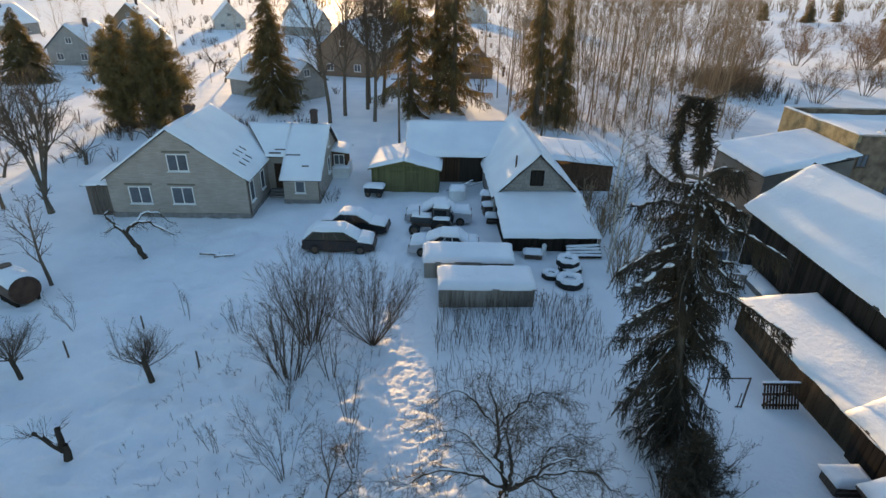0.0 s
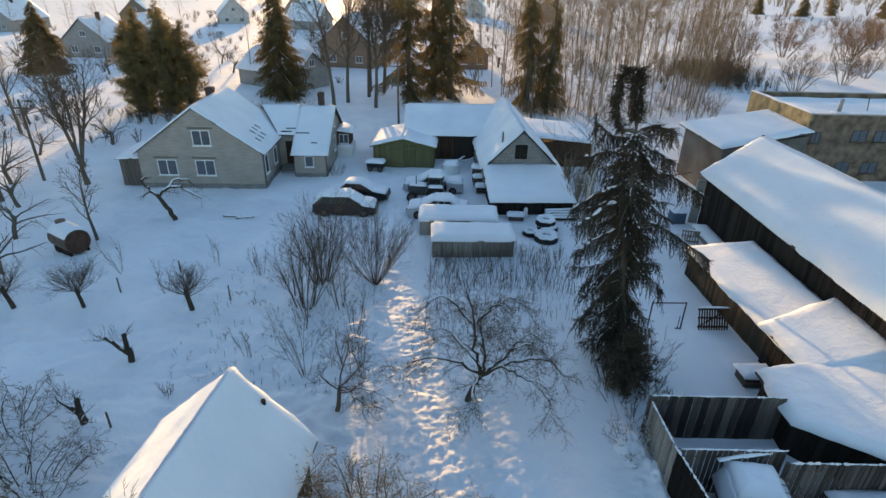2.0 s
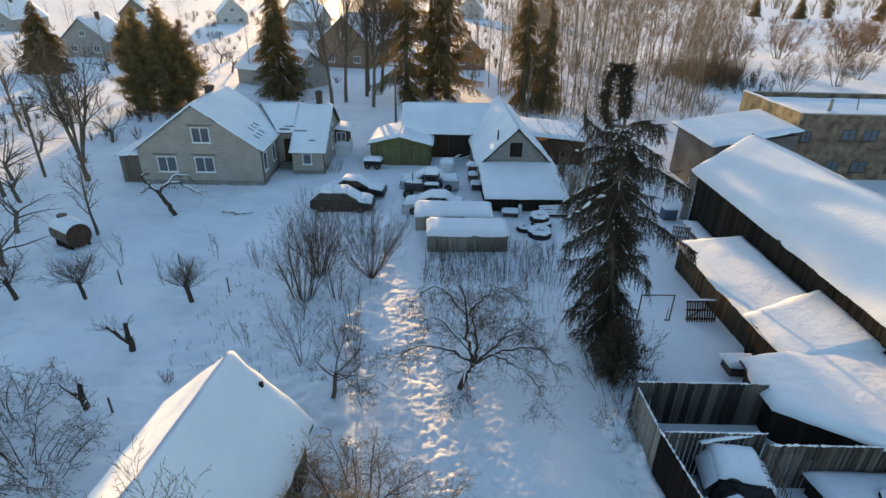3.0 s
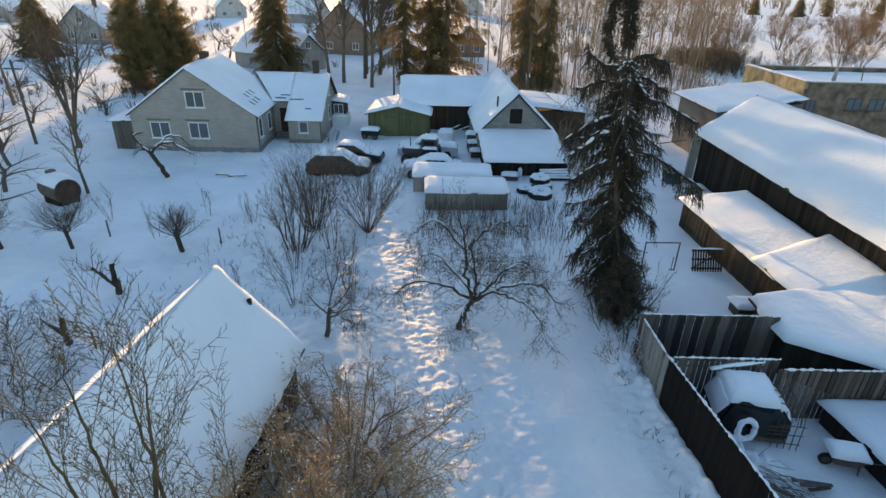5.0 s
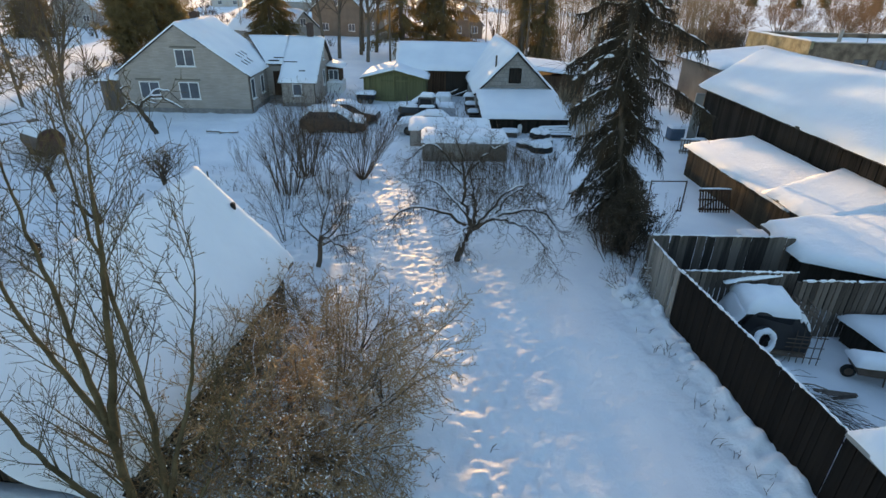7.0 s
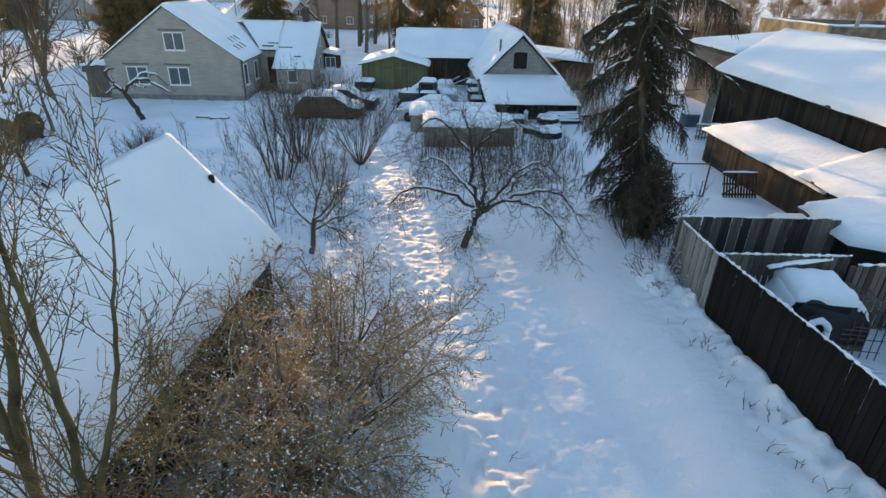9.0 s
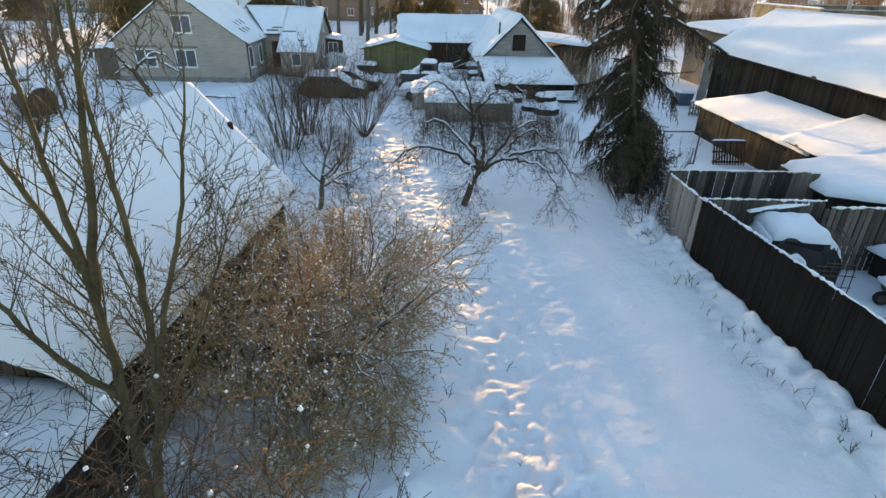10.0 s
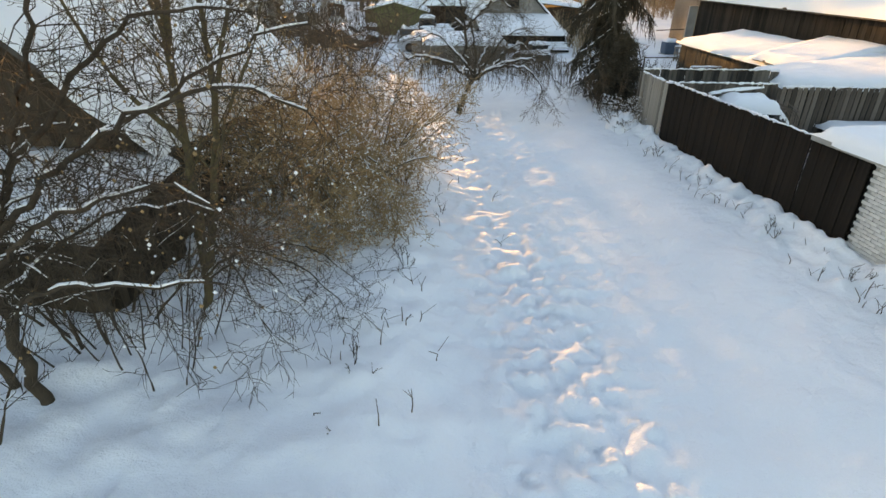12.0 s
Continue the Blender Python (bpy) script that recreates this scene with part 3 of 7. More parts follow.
def spruce(name, seed, m, height, radius, label, group="", sprays=1.0, snow=0.0, droop=0.5, low=0.06, spray_len=0.55, gap=1.0, hang=0.4, needle=None, rounded=False):
    """A spruce: trunk, drooping whorled boughs with hanging sprays of needles, snow on the boughs."""
    rng = random.Random(seed)
    ob = thing(name, m, label, "spruce", group)
    tv, tf, nv, nf, sv, sf = [], [], [], [], [], []
    def axis(z):
        return Vector((0.08 * math.sin(z * 0.9 + seed), 0.06 * math.sin(z * 0.7), z))
    zs = [height * i / 14 for i in range(15)]
    tube([axis(z) for z in zs], [max(0.02, 0.022 * height * (1 - z / height) ** 0.9) for z in zs], 8, tv, tf)
    z = height * low
    while z < height * 0.985:
        q = z / height
        reach = radius * (1 - q) ** 0.8 * (0.55 + 0.45 * min(1, q / 0.12))
        if rounded:
            reach = radius * max(0.05, 1 - (abs(q - 0.38) / 0.64) ** 1.6)
        for b in range(rng.choice((3, 4, 4, 5)) if gap < 1.5 else rng.choice((2, 3, 4, 4))):
            az = rng.uniform(0, 2 * math.pi)
            L = reach * (rng.uniform(0.55, 1.12) if gap < 1.5 else rng.choice((0.35, 0.6, 0.75, 0.9, 1.3)) * rng.uniform(0.85, 1.15))
            if L < 0.1:
                continue
            n = 6
            p = axis(z)
            pts = [p]
            d = Vector((math.cos(az), math.sin(az), rng.uniform(-0.05, 0.25) + 0.5 * max(0, q - 0.8)))
            if rounded:
                d.z, L = rng.uniform(0.1, 0.7), L * rng.uniform(0.75, 1.1)
            for i in range(n):
                d = (d + Vector((rng.gauss(0, 0.06), rng.gauss(0, 0.06), -droop * 0.22 * (1 if i < 4 else -0.8)))).normalized()
                p = p + d * (L / n)
                pts.append(p)
            rr = 0.008 + 0.012 * L
            tube(pts, [rr * (1 - 0.8 * i / n) for i in range(n + 1)], 4, tv, tf)
            if snow and rng.random() < snow:
                a0 = rng.choice((1, 2, 3))
                tube([v + Vector((0, 0, 0.03)) for v in pts[a0:]], [0.014 + 0.03 * rng.random() * (1 - abs(i - 2) / 5) for i in range(len(pts) - a0)], 5, sv, sf)
            cnt = int(L * 16 * sprays) + 3
            for s in range(cnt):
                f = (0.12 + 0.88 * (s + rng.random()) / cnt) * n
                i = min(n - 1, int(f))
                o = pts[i].lerp(pts[i + 1], f - i)
                dr = (pts[i + 1] - pts[i]).normalized()
                sd = dr.cross(Vector((0, 0, 1))).normalized() * rng.choice((-1, 1))
                ln = spray_len * rng.uniform(0.5, 1.2) * min(1, 0.35 + L / 2.5)
                way = (dr * 0.5 + sd * rng.uniform(0.1, 0.8) + Vector((0, 0, -rng.uniform(0.2, 1.3) * (hang + droop)))).normalized()
                # a spray: a thin stem line with short blades either side
                if rounded:
                    way = Vector((rng.gauss(0, 0.5), rng.gauss(0, 0.5), rng.gauss(0.1, 0.8))).normalized()
                wd = way.cross(Vector((rng.gauss(0, 1), rng.gauss(0, 1), 0.3))).normalized()
                nb = 4
                for t in range(nb):
                    c0 = o + way * (ln * t / nb)
                    c1 = o + way * (ln * (t + 1.5) / nb)
                    wdt = 0.05 + 0.09 * ln
                    h = len(nv)
                    sgn = 1 if t % 2 else -1
                    nv += [tuple(c0), tuple(c1 + wd * wdt * sgn), tuple(c0 + way * 0.25 * ln / nb - wd * wdt * 0.5 * sgn)]
                    nf.append((h, h + 1, h + 2))
        z += height * rng.uniform(0.012, 0.02) * gap
    raw("trunk", tv, tf, BARK, ob)
    raw("foliage", nv, nf, needle or NEEDLE, ob, smooth=False)
    if sv:
        tagged(raw("snow_cover", sv, sf, ROOFSNOW, ob, "snow resting on drooping boughs"), kind="stuff")
    return ob


def old_spruce(seed, m, label):
    """A shaggy spruce with a forked top: long snow-topped boughs at known heights, shorter ones between, all hung with sprays."""
    rng = random.Random(seed)
    ob = thing("spruce", m, label, "spruce")
    tv, tf, nv, nf, sv, sf = [], [], [], [], [], []
    H = 12.6
    def axis(z):
        return Vector((-0.45 * z / H + 0.05 * math.sin(z * 0.9), 2.6 * z / H, z))
    def drape(o, way, ln, wide):
        wd = way.cross(Vector((rng.gauss(0, 1), rng.gauss(0, 1), 0.3))).normalized()
        n = 6
        for t in range(n):
            c0, c1 = o + way * (ln * t / n), o + way * (ln * (t + 1.6) / n)
            sg = 1 if t % 2 else -1
            h = len(nv)
            nv.extend((tuple(c0), tuple(c1 + wd * wide * sg), tuple(c0 + way * 0.3 * ln / n - wd * wide * 0.5 * sg)))
            nf.append((h, h + 1, h + 2))
    def bough(pts, r0, dense, hang, snow):
        """One bough along pts: wood, hanging sprays, tufts on top, and snow."""
        n = len(pts) - 1
        tube(pts, [r0 * (1 - 0.75 * i / n) for i in range(n + 1)], 5, tv, tf)
        length = sum((b - a).length for a, b in zip(pts, pts[1:]))
        cnt = int(length * dense)
        for q in range(cnt):
            f = (0.1 + 0.9 * (q + rng.random()) / cnt) * n
            i = min(n - 1, int(f))
            o = pts[i].lerp(pts[i + 1], f - i)
            dr = (pts[i + 1] - pts[i]).normalized()
            sd = dr.cross(Vector((0, 0, 1))).normalized() * rng.choice((-1, 1))
            if rng.random() < 0.62:
                way = (dr * rng.uniform(-0.1, 0.5) + sd * rng.uniform(-0.15, 0.6) + Vector((rng.gauss(0, 0.12), rng.gauss(0, 0.12), -1))).normalized()
                drape(o + sd * rng.uniform(0, 0.12), way, hang * rng.uniform(0.35, 1.15), rng.uniform(0.035, 0.07))
            else:
                way = (dr * rng.uniform(0.5, 1.0) + sd * rng.uniform(0.3, 0.9) + Vector((0, 0, rng.uniform(-0.5, 0.2)))).normalized()
                drape(o, way, rng.uniform(0.2, 0.45), rng.uniform(0.04, 0.06))
        if snow:
            f = n * 0.25
            while f < n - 0.3:
                g = min(n - 0.05, f + rng.uniform(0.4, 1.6))
                row = []
                for e in range(5):
                    q = f + (g - f) * e / 4
                    i = min(n - 1, int(q))
                    row.append(pts[i].lerp(pts[i + 1], q - i) + Vector((rng.gauss(0, 0.02), rng.gauss(0, 0.02), 0.04)))
                fat = snow * rng.uniform(0.35, 1.0)
                tube(row, [fat * c * rng.uniform(0.7, 1.2) for c in (0.25, 0.9, 1.0, 0.8, 0.2)], 6, sv, sf)
                f = g + rng.uniform(0.1, 0.9)
    zs = [H * i / 16 for i in range(17)]
    tube([axis(z) for z in zs], [max(0.03, 0.24 * (1 - z / H) ** 0.8) for z in zs], 8, tv, tf)
    # known boughs: height on the trunk, tip, snow
    for z, tip, snow in ((9.7, (-1.85, 3.2, 10.2), 0.05), (9.0, (-2.1, 3.0, 8.45), 0.1), (7.9, (-2.65, 1.55, 6.55), 0.11), (7.2, (-2.5, 0.85, 6.1), 0.11), (6.0, (-2.55, 0.45, 4.95), 0.08),
                         (10.0, (1.9, 3.7, 9.5), 0.04), (8.6, (2.5, 0.95, 7.6), 0.06), (6.6, (3.1, 0.1, 5.0), 0.05), (9.2, (1.5, 2.0, 8.6), 0.06), (5.0, (-1.9, 0.9, 3.0), 0.03), (3.6, (-1.9, 0.85, 1.25), 0.0), (4.6, (1.5, 0.4, 3.2), 0.04)):
        a, b = axis(z), Vector(tip)
        pts = []
        for i in range(9):
            f = i / 8
            p = a.lerp(b, f)
            p.z += 0.35 * math.sin(math.pi * f) * (1 if tip[2] < z else -0.6) + 0.16 * max(0.0, f - 0.75) * 4
            pts.append(p + Vector((rng.gauss(0, 0.03), rng.gauss(0, 0.03), rng.gauss(0, 0.03))))
        bough(pts, 0.05, 105, 0.95, snow * 0.75)
    # shorter boughs all round
    z = 0.9
    while z < 10.1:
        q = z / H
        reach = 1.35 if q < 0.3 else 1.75 - (q - 0.3) * 1.5 if q < 0.75 else 0.7
        for b in range(rng.choice((3, 4, 4))):
            az = rng.uniform(0, 2 * math.pi)
            L = reach * rng.choice((0.45, 0.7, 0.9, 1.15, 1.5)) * (0.8 if math.cos(az) > 0.2 and q < 0.45 else 1.0)
            p, d = axis(z), Vector((math.cos(az), math.sin(az), rng.uniform(-0.1, 0.25)))
            pts = [p]
            for i in range(6):
                d = (d + Vector((rng.gauss(0, 0.08), rng.gauss(0, 0.08), -0.2 if i < 4 else 0.2))).normalized()
                p = p + d * (L / 6)
                pts.append(p)
            bough(pts, 0.03, 66, 0.9 if q < 0.75 else 0.4, rng.choice((0, 0.025, 0.03, 0.04)))
        z += rng.uniform(0.2, 0.36)
    # the two leaders: straight and hooked
    z = 10.6
    while z < H - 0.05:
        for b in range(6):
            az, w = rng.uniform(0, 2 * math.pi), rng.uniform(0.7, 1.3)
            p = axis(z)
            bough([p, p + Vector((0.11 * w * math.cos(az), 0.11 * w * math.sin(az), 0.03)), p + Vector((0.18 * w * math.cos(az), 0.18 * w * math.sin(az), -0.12))], 0.012, 60, 0.22, rng.choice((0, 0, 0, 0.03)))
        z += 0.11
    hook = [axis(10.0), Vector((-0.85, 2.3, 10.05)), Vector((-1.15, 2.45, 10.5)), Vector((-1.2, 2.6, 11.2)), Vector((-1.15, 2.7, 11.8)), Vector((-0.98, 2.75, 12.3)), Vector((-0.85, 2.8, 12.5))]
    tube(hook, [0.06, 0.06, 0.055, 0.05, 0.04, 0.03, 0.015], 6, tv, tf)
    for i in range(1, len(hook) - 1):
        for b in range(20):
            az, w = rng.uniform(0, 2 * math.pi), rng.uniform(0.7, 1.3)
            p = hook[i].lerp(hook[i + 1], rng.random())
            bough([p, p + Vector((0.08 * w * math.cos(az), 0.08 * w * math.sin(az), 0.02)), p + Vector((0.12 * w * math.cos(az), 0.12 * w * math.sin(az), -0.1))], 0.012, 60, 0.18, 0)
    raw("trunk", tv, tf, BARK, ob)
    raw("foliage", nv, nf, NEEDLE, ob, smooth=False)
    tagged(raw("snow_cover", sv, sf, ROOFSNOW, ob, "snow resting on the drooping boughs"), kind="stuff")
    return ob


def scrub(name, seed, n, where, h, material, label, stems=9, lean=0.6, thin=0.018, category="scrub"):
    """Low tangled growth too fine and too far to be told apart."""
    r = random.Random(seed)
    v, f = [], []
    for i in range(n):
        x, y = where(r)
        s = h * r.uniform(0.5, 1.15)
        for k in range(stems):
            a, q = r.uniform(0, 6.283), r.random()
            d = Vector((lean * q * math.cos(a), lean * q * math.sin(a), 1)).normalized()
            p = Vector((x + 0.15 * s * q * math.cos(a), y + 0.15 * s * q * math.sin(a), -0.2))
            tip = p + d * s * r.uniform(0.7, 1.1)
            tube([p, tip], [thin * 1.6, thin * 0.6], 3, v, f)
            for e in range(4):
                o = p.lerp(tip, r.uniform(0.35, 0.95))
                tube([o, o + (d + Vector((r.gauss(0, 0.5), r.gauss(0, 0.5), r.gauss(0.1, 0.3)))) * s * r.uniform(0.12, 0.3)], [thin, thin * 0.5], 3, v, f)
    return tagged(raw(name, v, f, material), label, category, kind="stuff")

# ---- buildings ----
def gable_roof(parent, x0, x1, y0, y1, ze, zr, over=0.3, verge=0.3, snow=0.22, seed=1, xr=None, step=0.3, material=None, ragged=0.06, nose=0.0):
    """Two roof slopes with the ridge along y, and their snow."""
    xr = (x0 + x1) / 2 if xr is None else xr
    ya, yb = y0 - verge, y1 + verge
    sl = (zr - ze) / (xr - x0)
    sr = (zr - ze) / (x1 - xr)
    L = [(x0 - over, ya, ze - over * sl), (xr, ya - nose, zr), (xr, yb, zr), (x0 - over, yb, ze - over * sl)]
    R = [(xr, ya - nose, zr), (x1 + over, ya, ze - over * sr), (x1 + over, yb, ze - over * sr), (xr, yb, zr)]
    roof = part("roof", slab(L, 0.1), material or ROOFING, parent)
    part("roof", slab(R, 0.1), material or ROOFING, parent)
    snow_on([L[0], L[1], L[2], L[3]], snow, parent, seed, step, ragged, open_edges="1")
    snow_on([R[0], R[1], R[2], R[3]], snow, parent, seed + 1, step, ragged, open_edges="3")
    return roof


def gable_walls(parent, x0, x1, y0, y1, ze, zr, material, xr=None, z0=-0.1):
    xr = (x0 + x1) / 2 if xr is None else xr
    bm = bmesh.new()
    prism(bm, [(x0, z0), (x1, z0), (x1, ze - 0.02), (xr, zr - 0.12), (x0, ze - 0.02)], "y", y0, y1)
    return part("wall", bm, material, parent)


def chimney(parent, x, y, z0, z1, w=0.5, d=0.5):
    c = part("chimney", boxes((x - w / 2, x + w / 2, y - d / 2, y + d / 2, z0, z1), (x - w / 2 - 0.04, x + w / 2 + 0.04, y - d / 2 - 0.04, y + d / 2 + 0.04, z1 - 0.22, z1 - 0.08)), REDBRICK, parent, "dark brick chimney")
    part("flue", boxes((x - w / 4, x + w / 4, y - d / 4, y + d / 4, z1, z1 + 0.05)), ROOFING, c)
    return c


# farmhouse
def farmhouse():
    h = thing("house", pose(-14.7, 34.25, 0, 0, 0, 3.0), "grey block farmhouse with snowy gable roof and side wing", "house")
    gable_walls(h, -9.6, 0, 0, 8.0, 3.0, 6.4, STUCCO)
    part("plinth", boxes((-9.66, 0.06, -0.06, 8.06, -0.2, 0.35)), PLINTH, h)
    gable_roof(h, -9.6, 0, 0, 8.0, 3.0, 6.4, over=0.25, verge=0.16, seed=3, snow=0.14, ragged=0.02)
    # wing: taller back part with the door, low front part
    bm = bmesh.new()
    prism(bm, [(5.2, -0.1), (11.0, -0.1), (11.0, 2.8), (7.9, 4.75), (5.2, 2.85)], "x", 0.0, 4.35)
    part("wall", bm, STUCCO, h)
    bm = bmesh.new()
    prism(bm, [(3.0, -0.1), (5.2, -0.1), (5.2, 2.7), (3.0, 1.95)], "x", 1.7, 4.35)
    part("wall", bm, STUCCO, h)
    part("plinth", boxes((1.66, 4.4, 2.95, 5.1, -0.2, 0.3)), PLINTH, h)
    right = [(1.5, 2.7, 1.96), (4.62, 2.7, 1.96), (4.62, 7.95, 4.9), (1.5, 7.95, 4.9)]
    left = [(0.08, 4.95, 3.1), (1.5, 4.95, 3.1), (1.5, 7.95, 4.9), (-1.95, 7.95, 4.9)]
    back = [(-1.95, 7.95, 4.9), (4.62, 7.95, 4.9), (4.62, 11.35, 2.6), (0.2, 11.35, 2.6)]
    for q, sd, rims in ((right, 7, "2"), (left, 8, "123"), (back, 9, "03")):
        part("roof", slab(q, 0.1), ROOFING, h)
        snow_on(q, 0.13, h, sd, open_edges=rims, ragged=0.03)
    # dark patches where the snow has slid off
    for x, y, w in ((0.75, 5.05, 0.9), (1.1, 5.35, 0.8), (2.2, 4.75, 1.1), (3.3, 3.75, 0.5)):
        z = 1.96 + (y - 2.7) * 0.56 + 0.11
        if x < 1.5:
            z = 3.1 + (y - 4.95) * 0.6 + 0.11
        part("bare_roof_patch", boxes((x - w / 2, x + w / 2, y, y + 0.1, z, z + 0.09)), ROOFING, h)
    for i, (x, y) in enumerate(((-0.6, 1.5), (-0.6, 2.3), (-0.65, 3.1), (-1.2, 2.2), (-1.25, 3.0), (-1.25, 3.8))):
        z = 6.4 - (x + 4.8) * 0.708 + 0.125
        part("bare_roof_patch", boxes((-0.26, 0.26, -0.05, 0.05, -0.02, 0.05)), ROOFING, h).matrix_basis = pose(x, y, z, 0, 35.3, 12)
    # lean-to of boards on the west side
    part("wall", boxes((-11.3, -9.6, 0.3, 4.6, -0.1, 2.25)), BOARD, h)
    boards_between(h, (-11.3, 0.27), (-9.62, 0.27), 0, 2.25, 0.28, 0.03, BOARD)
    part("roof", slab([(-11.55, 0.05, 2.3), (-9.62, 0.05, 2.38), (-9.62, 4.8, 2.5), (-11.55, 4.8, 2.42)], 0.08), ROOFING, h)
    snow_on([(-11.55, 0.05, 2.3), (-9.62, 0.05, 2.38), (-9.62, 4.8, 2.5), (-11.55, 4.8, 2.42)], 0.14, h, 11, ragged=0.03)
    window(h, pose(-4.45, -0.01, 3.45), 1.4, 1.2)
    window(h, pose(-7.45, -0.01, 1.05), 1.5, 1.25)
    window(h, pose(-4.5, -0.01, 1.05), 1.5, 1.25)
    for x, z in ((-4.45, 4.75), (-7.45, 2.42), (-4.5, 2.42)):
        part("lintel", boxes((x - 0.95, x + 0.95, -0.03, -0.005, z, z + 0.12)), DARKBRICK, h)
    window(h, pose(0.01, 1.0, 1.0, 0, 0, 90), 0.9, 1.5, 0)
    window(h, pose(0.01, 3.6, 1.0, 0, 0, 90), 0.9, 1.4, 0)
    window(h, pose(2.95, 2.99, 0.85), 0.75, 0.95, 0)
    window(h, pose(4.36, 7.6, 1.0, 0, 0, 90), 0.9, 1.3, 0)
    window(h, pose(4.36, 7.9, 3.1, 0, 0, 90), 0.6, 0.8, 0)
    door = part("door", boxes((0.55, 1.45, 5.14, 5.2, 0.45, 2.45)), BROWNBOARD, h, "dark brown wooden entrance door")
    part("handle", cyl(1.35, 5.1, 1.4, 0.02, 0.1, "y"), STEEL, door)
    for i in range(3):
        part("step", boxes((0.2, 1.65, 4.1 + 0.32 * i, 5.15, 0.15 * i - 0.05, 0.15 * (i + 1))), PLINTH, h)
    part("downpipe", pipe([(0.08, 0.12, 2.8), (0.08, 0.06, 2.5), (0.08, 0.06, 0.2)], 0.045), STEEL, h)
    part("downpipe", pipe([(4.38, 2.9, 1.9), (4.38, 2.95, 0.1)], 0.045), STEEL, h)
    chimney(h, -5.15, 5.0, 5.5, 6.95, 0.6, 0.55)
    chimney(h, 3.35, 8.1, 4.4, 6.05, 0.5, 0.5)
    # glazed veranda at the far end
    part("wall", boxes((4.35, 5.75, 8.9, 11.3, -0.1, 1.0)), WHITE, h, "pale boarded veranda parapet")
    part("wall", boxes((4.35, 5.55, 9.2, 11.2, 1.0, 2.25)), BROWNBOARD, h)
    part("roof", slab([(4.35, 8.8, 2.5), (5.9, 8.8, 2.3), (5.9, 11.4, 2.3), (4.35, 11.4, 2.5)], 0.08), ROOFING, h)
    snow_on([(4.35, 8.8, 2.5), (5.9, 8.8, 2.3), (5.9, 11.4, 2.3), (4.35, 11.4, 2.5)], 0.22, h, 13)
    snow_on([(4.4, 8.7, 1.0), (5.85, 8.7, 1.0), (5.85, 9.2, 1.0), (4.4, 9.2, 1.0)], 0.15, h, 14)
    window(h, pose(4.95, 9.19, 1.15), 0.9, 0.9, 1)


farmhouse()


def green_garage():
    g = thing("garage", pose(-7.0, 40.7, 0, 0, 0, 0), "green board garage with double doors and snowy roof", "garage")
    gable_walls(g, 0, 5.4, 0, 5.0, 1.95, 2.6, GREEN)
    boards_between(g, (0, -0.02), (1.4, -0.02), 0, 1.95, 0.2, 0.03, GREEN)
    boards_between(g, (4.0, -0.02), (5.4, -0.02), 0, 1.95, 0.2, 0.03, GREEN)
    for x in (1.42, 2.72):
        d = part("door", boxes((x, x + 1.27, -0.05, -0.01, 0.05, 2.1)), GREEN, g, "green plank garage door leaf")
        for z in (0.3, 1.65):
            part("batten", boxes((x, x + 1.27, -0.075, -0.05, z, z + 0.12)), GREEN, d)
        for e in (0.02, 1.17):
            part("stile", boxes((x + e, x + e + 0.08, -0.09, -0.076, 0.05, 2.1)), GREEN, d)
    part("wall", boxes((5.41, 5.45, 0, 5.0, 0, 1.95)), GREEN, g)
    gable_roof(g, 0, 5.4, 0, 5.0, 1.98, 2.65, over=0.25, verge=0.25, seed=21)
    part("gable_trim", pipe([(-0.25, -0.28, 1.88), (2.7, -0.28, 2.6), (5.65, -0.28, 1.88)], 0.05, 4), GREEN, g)


green_garage()


def barn():
    b = thing("barn", pose(-4.3, 43.3, 0, 0, 0, 3.0), "long dark board barn under thick roof snow", "barn")
    part("wall", boxes((0, 9.5, 0, 7.5, -0.1, 2.35)), BROWNBOARD, b)
    boards_between(b, (0, -0.03), (7.2, -0.03), 0, 2.4, 0.22, 0.03, BROWNBOARD)
    bm = bmesh.new()
    prism(bm, [(0, 2.3), (7.5, 2.3), (3.9, 4.0)], "x", 0, 9.5)
    part("wall", bm, BROWNBOARD, b)
    F = [(-0.2, -0.4, 2.35), (10.5, -0.4, 2.35), (10.5, 3.9, 4.15), (-0.2, 3.9, 4.15)]
    R = [(-0.2, 3.9, 4.15), (10.5, 3.9, 4.15), (10.5, 7.9, 2.3), (-0.2, 7.9, 2.3)]
    part("roof", slab(F, 0.1), ROOFING, b)
    part("roof", slab(R, 0.1), ROOFING, b)
    snow_on(F, 0.22, b, 31, open_edges="2")
    snow_on(R, 0.22, b, 32, open_edges="0")
    part("door", boxes((4.4, 6.8, -0.09, -0.05, 0.05, 2.2)), DARKBOARD, b, "wide dark plank barn door")


barn()


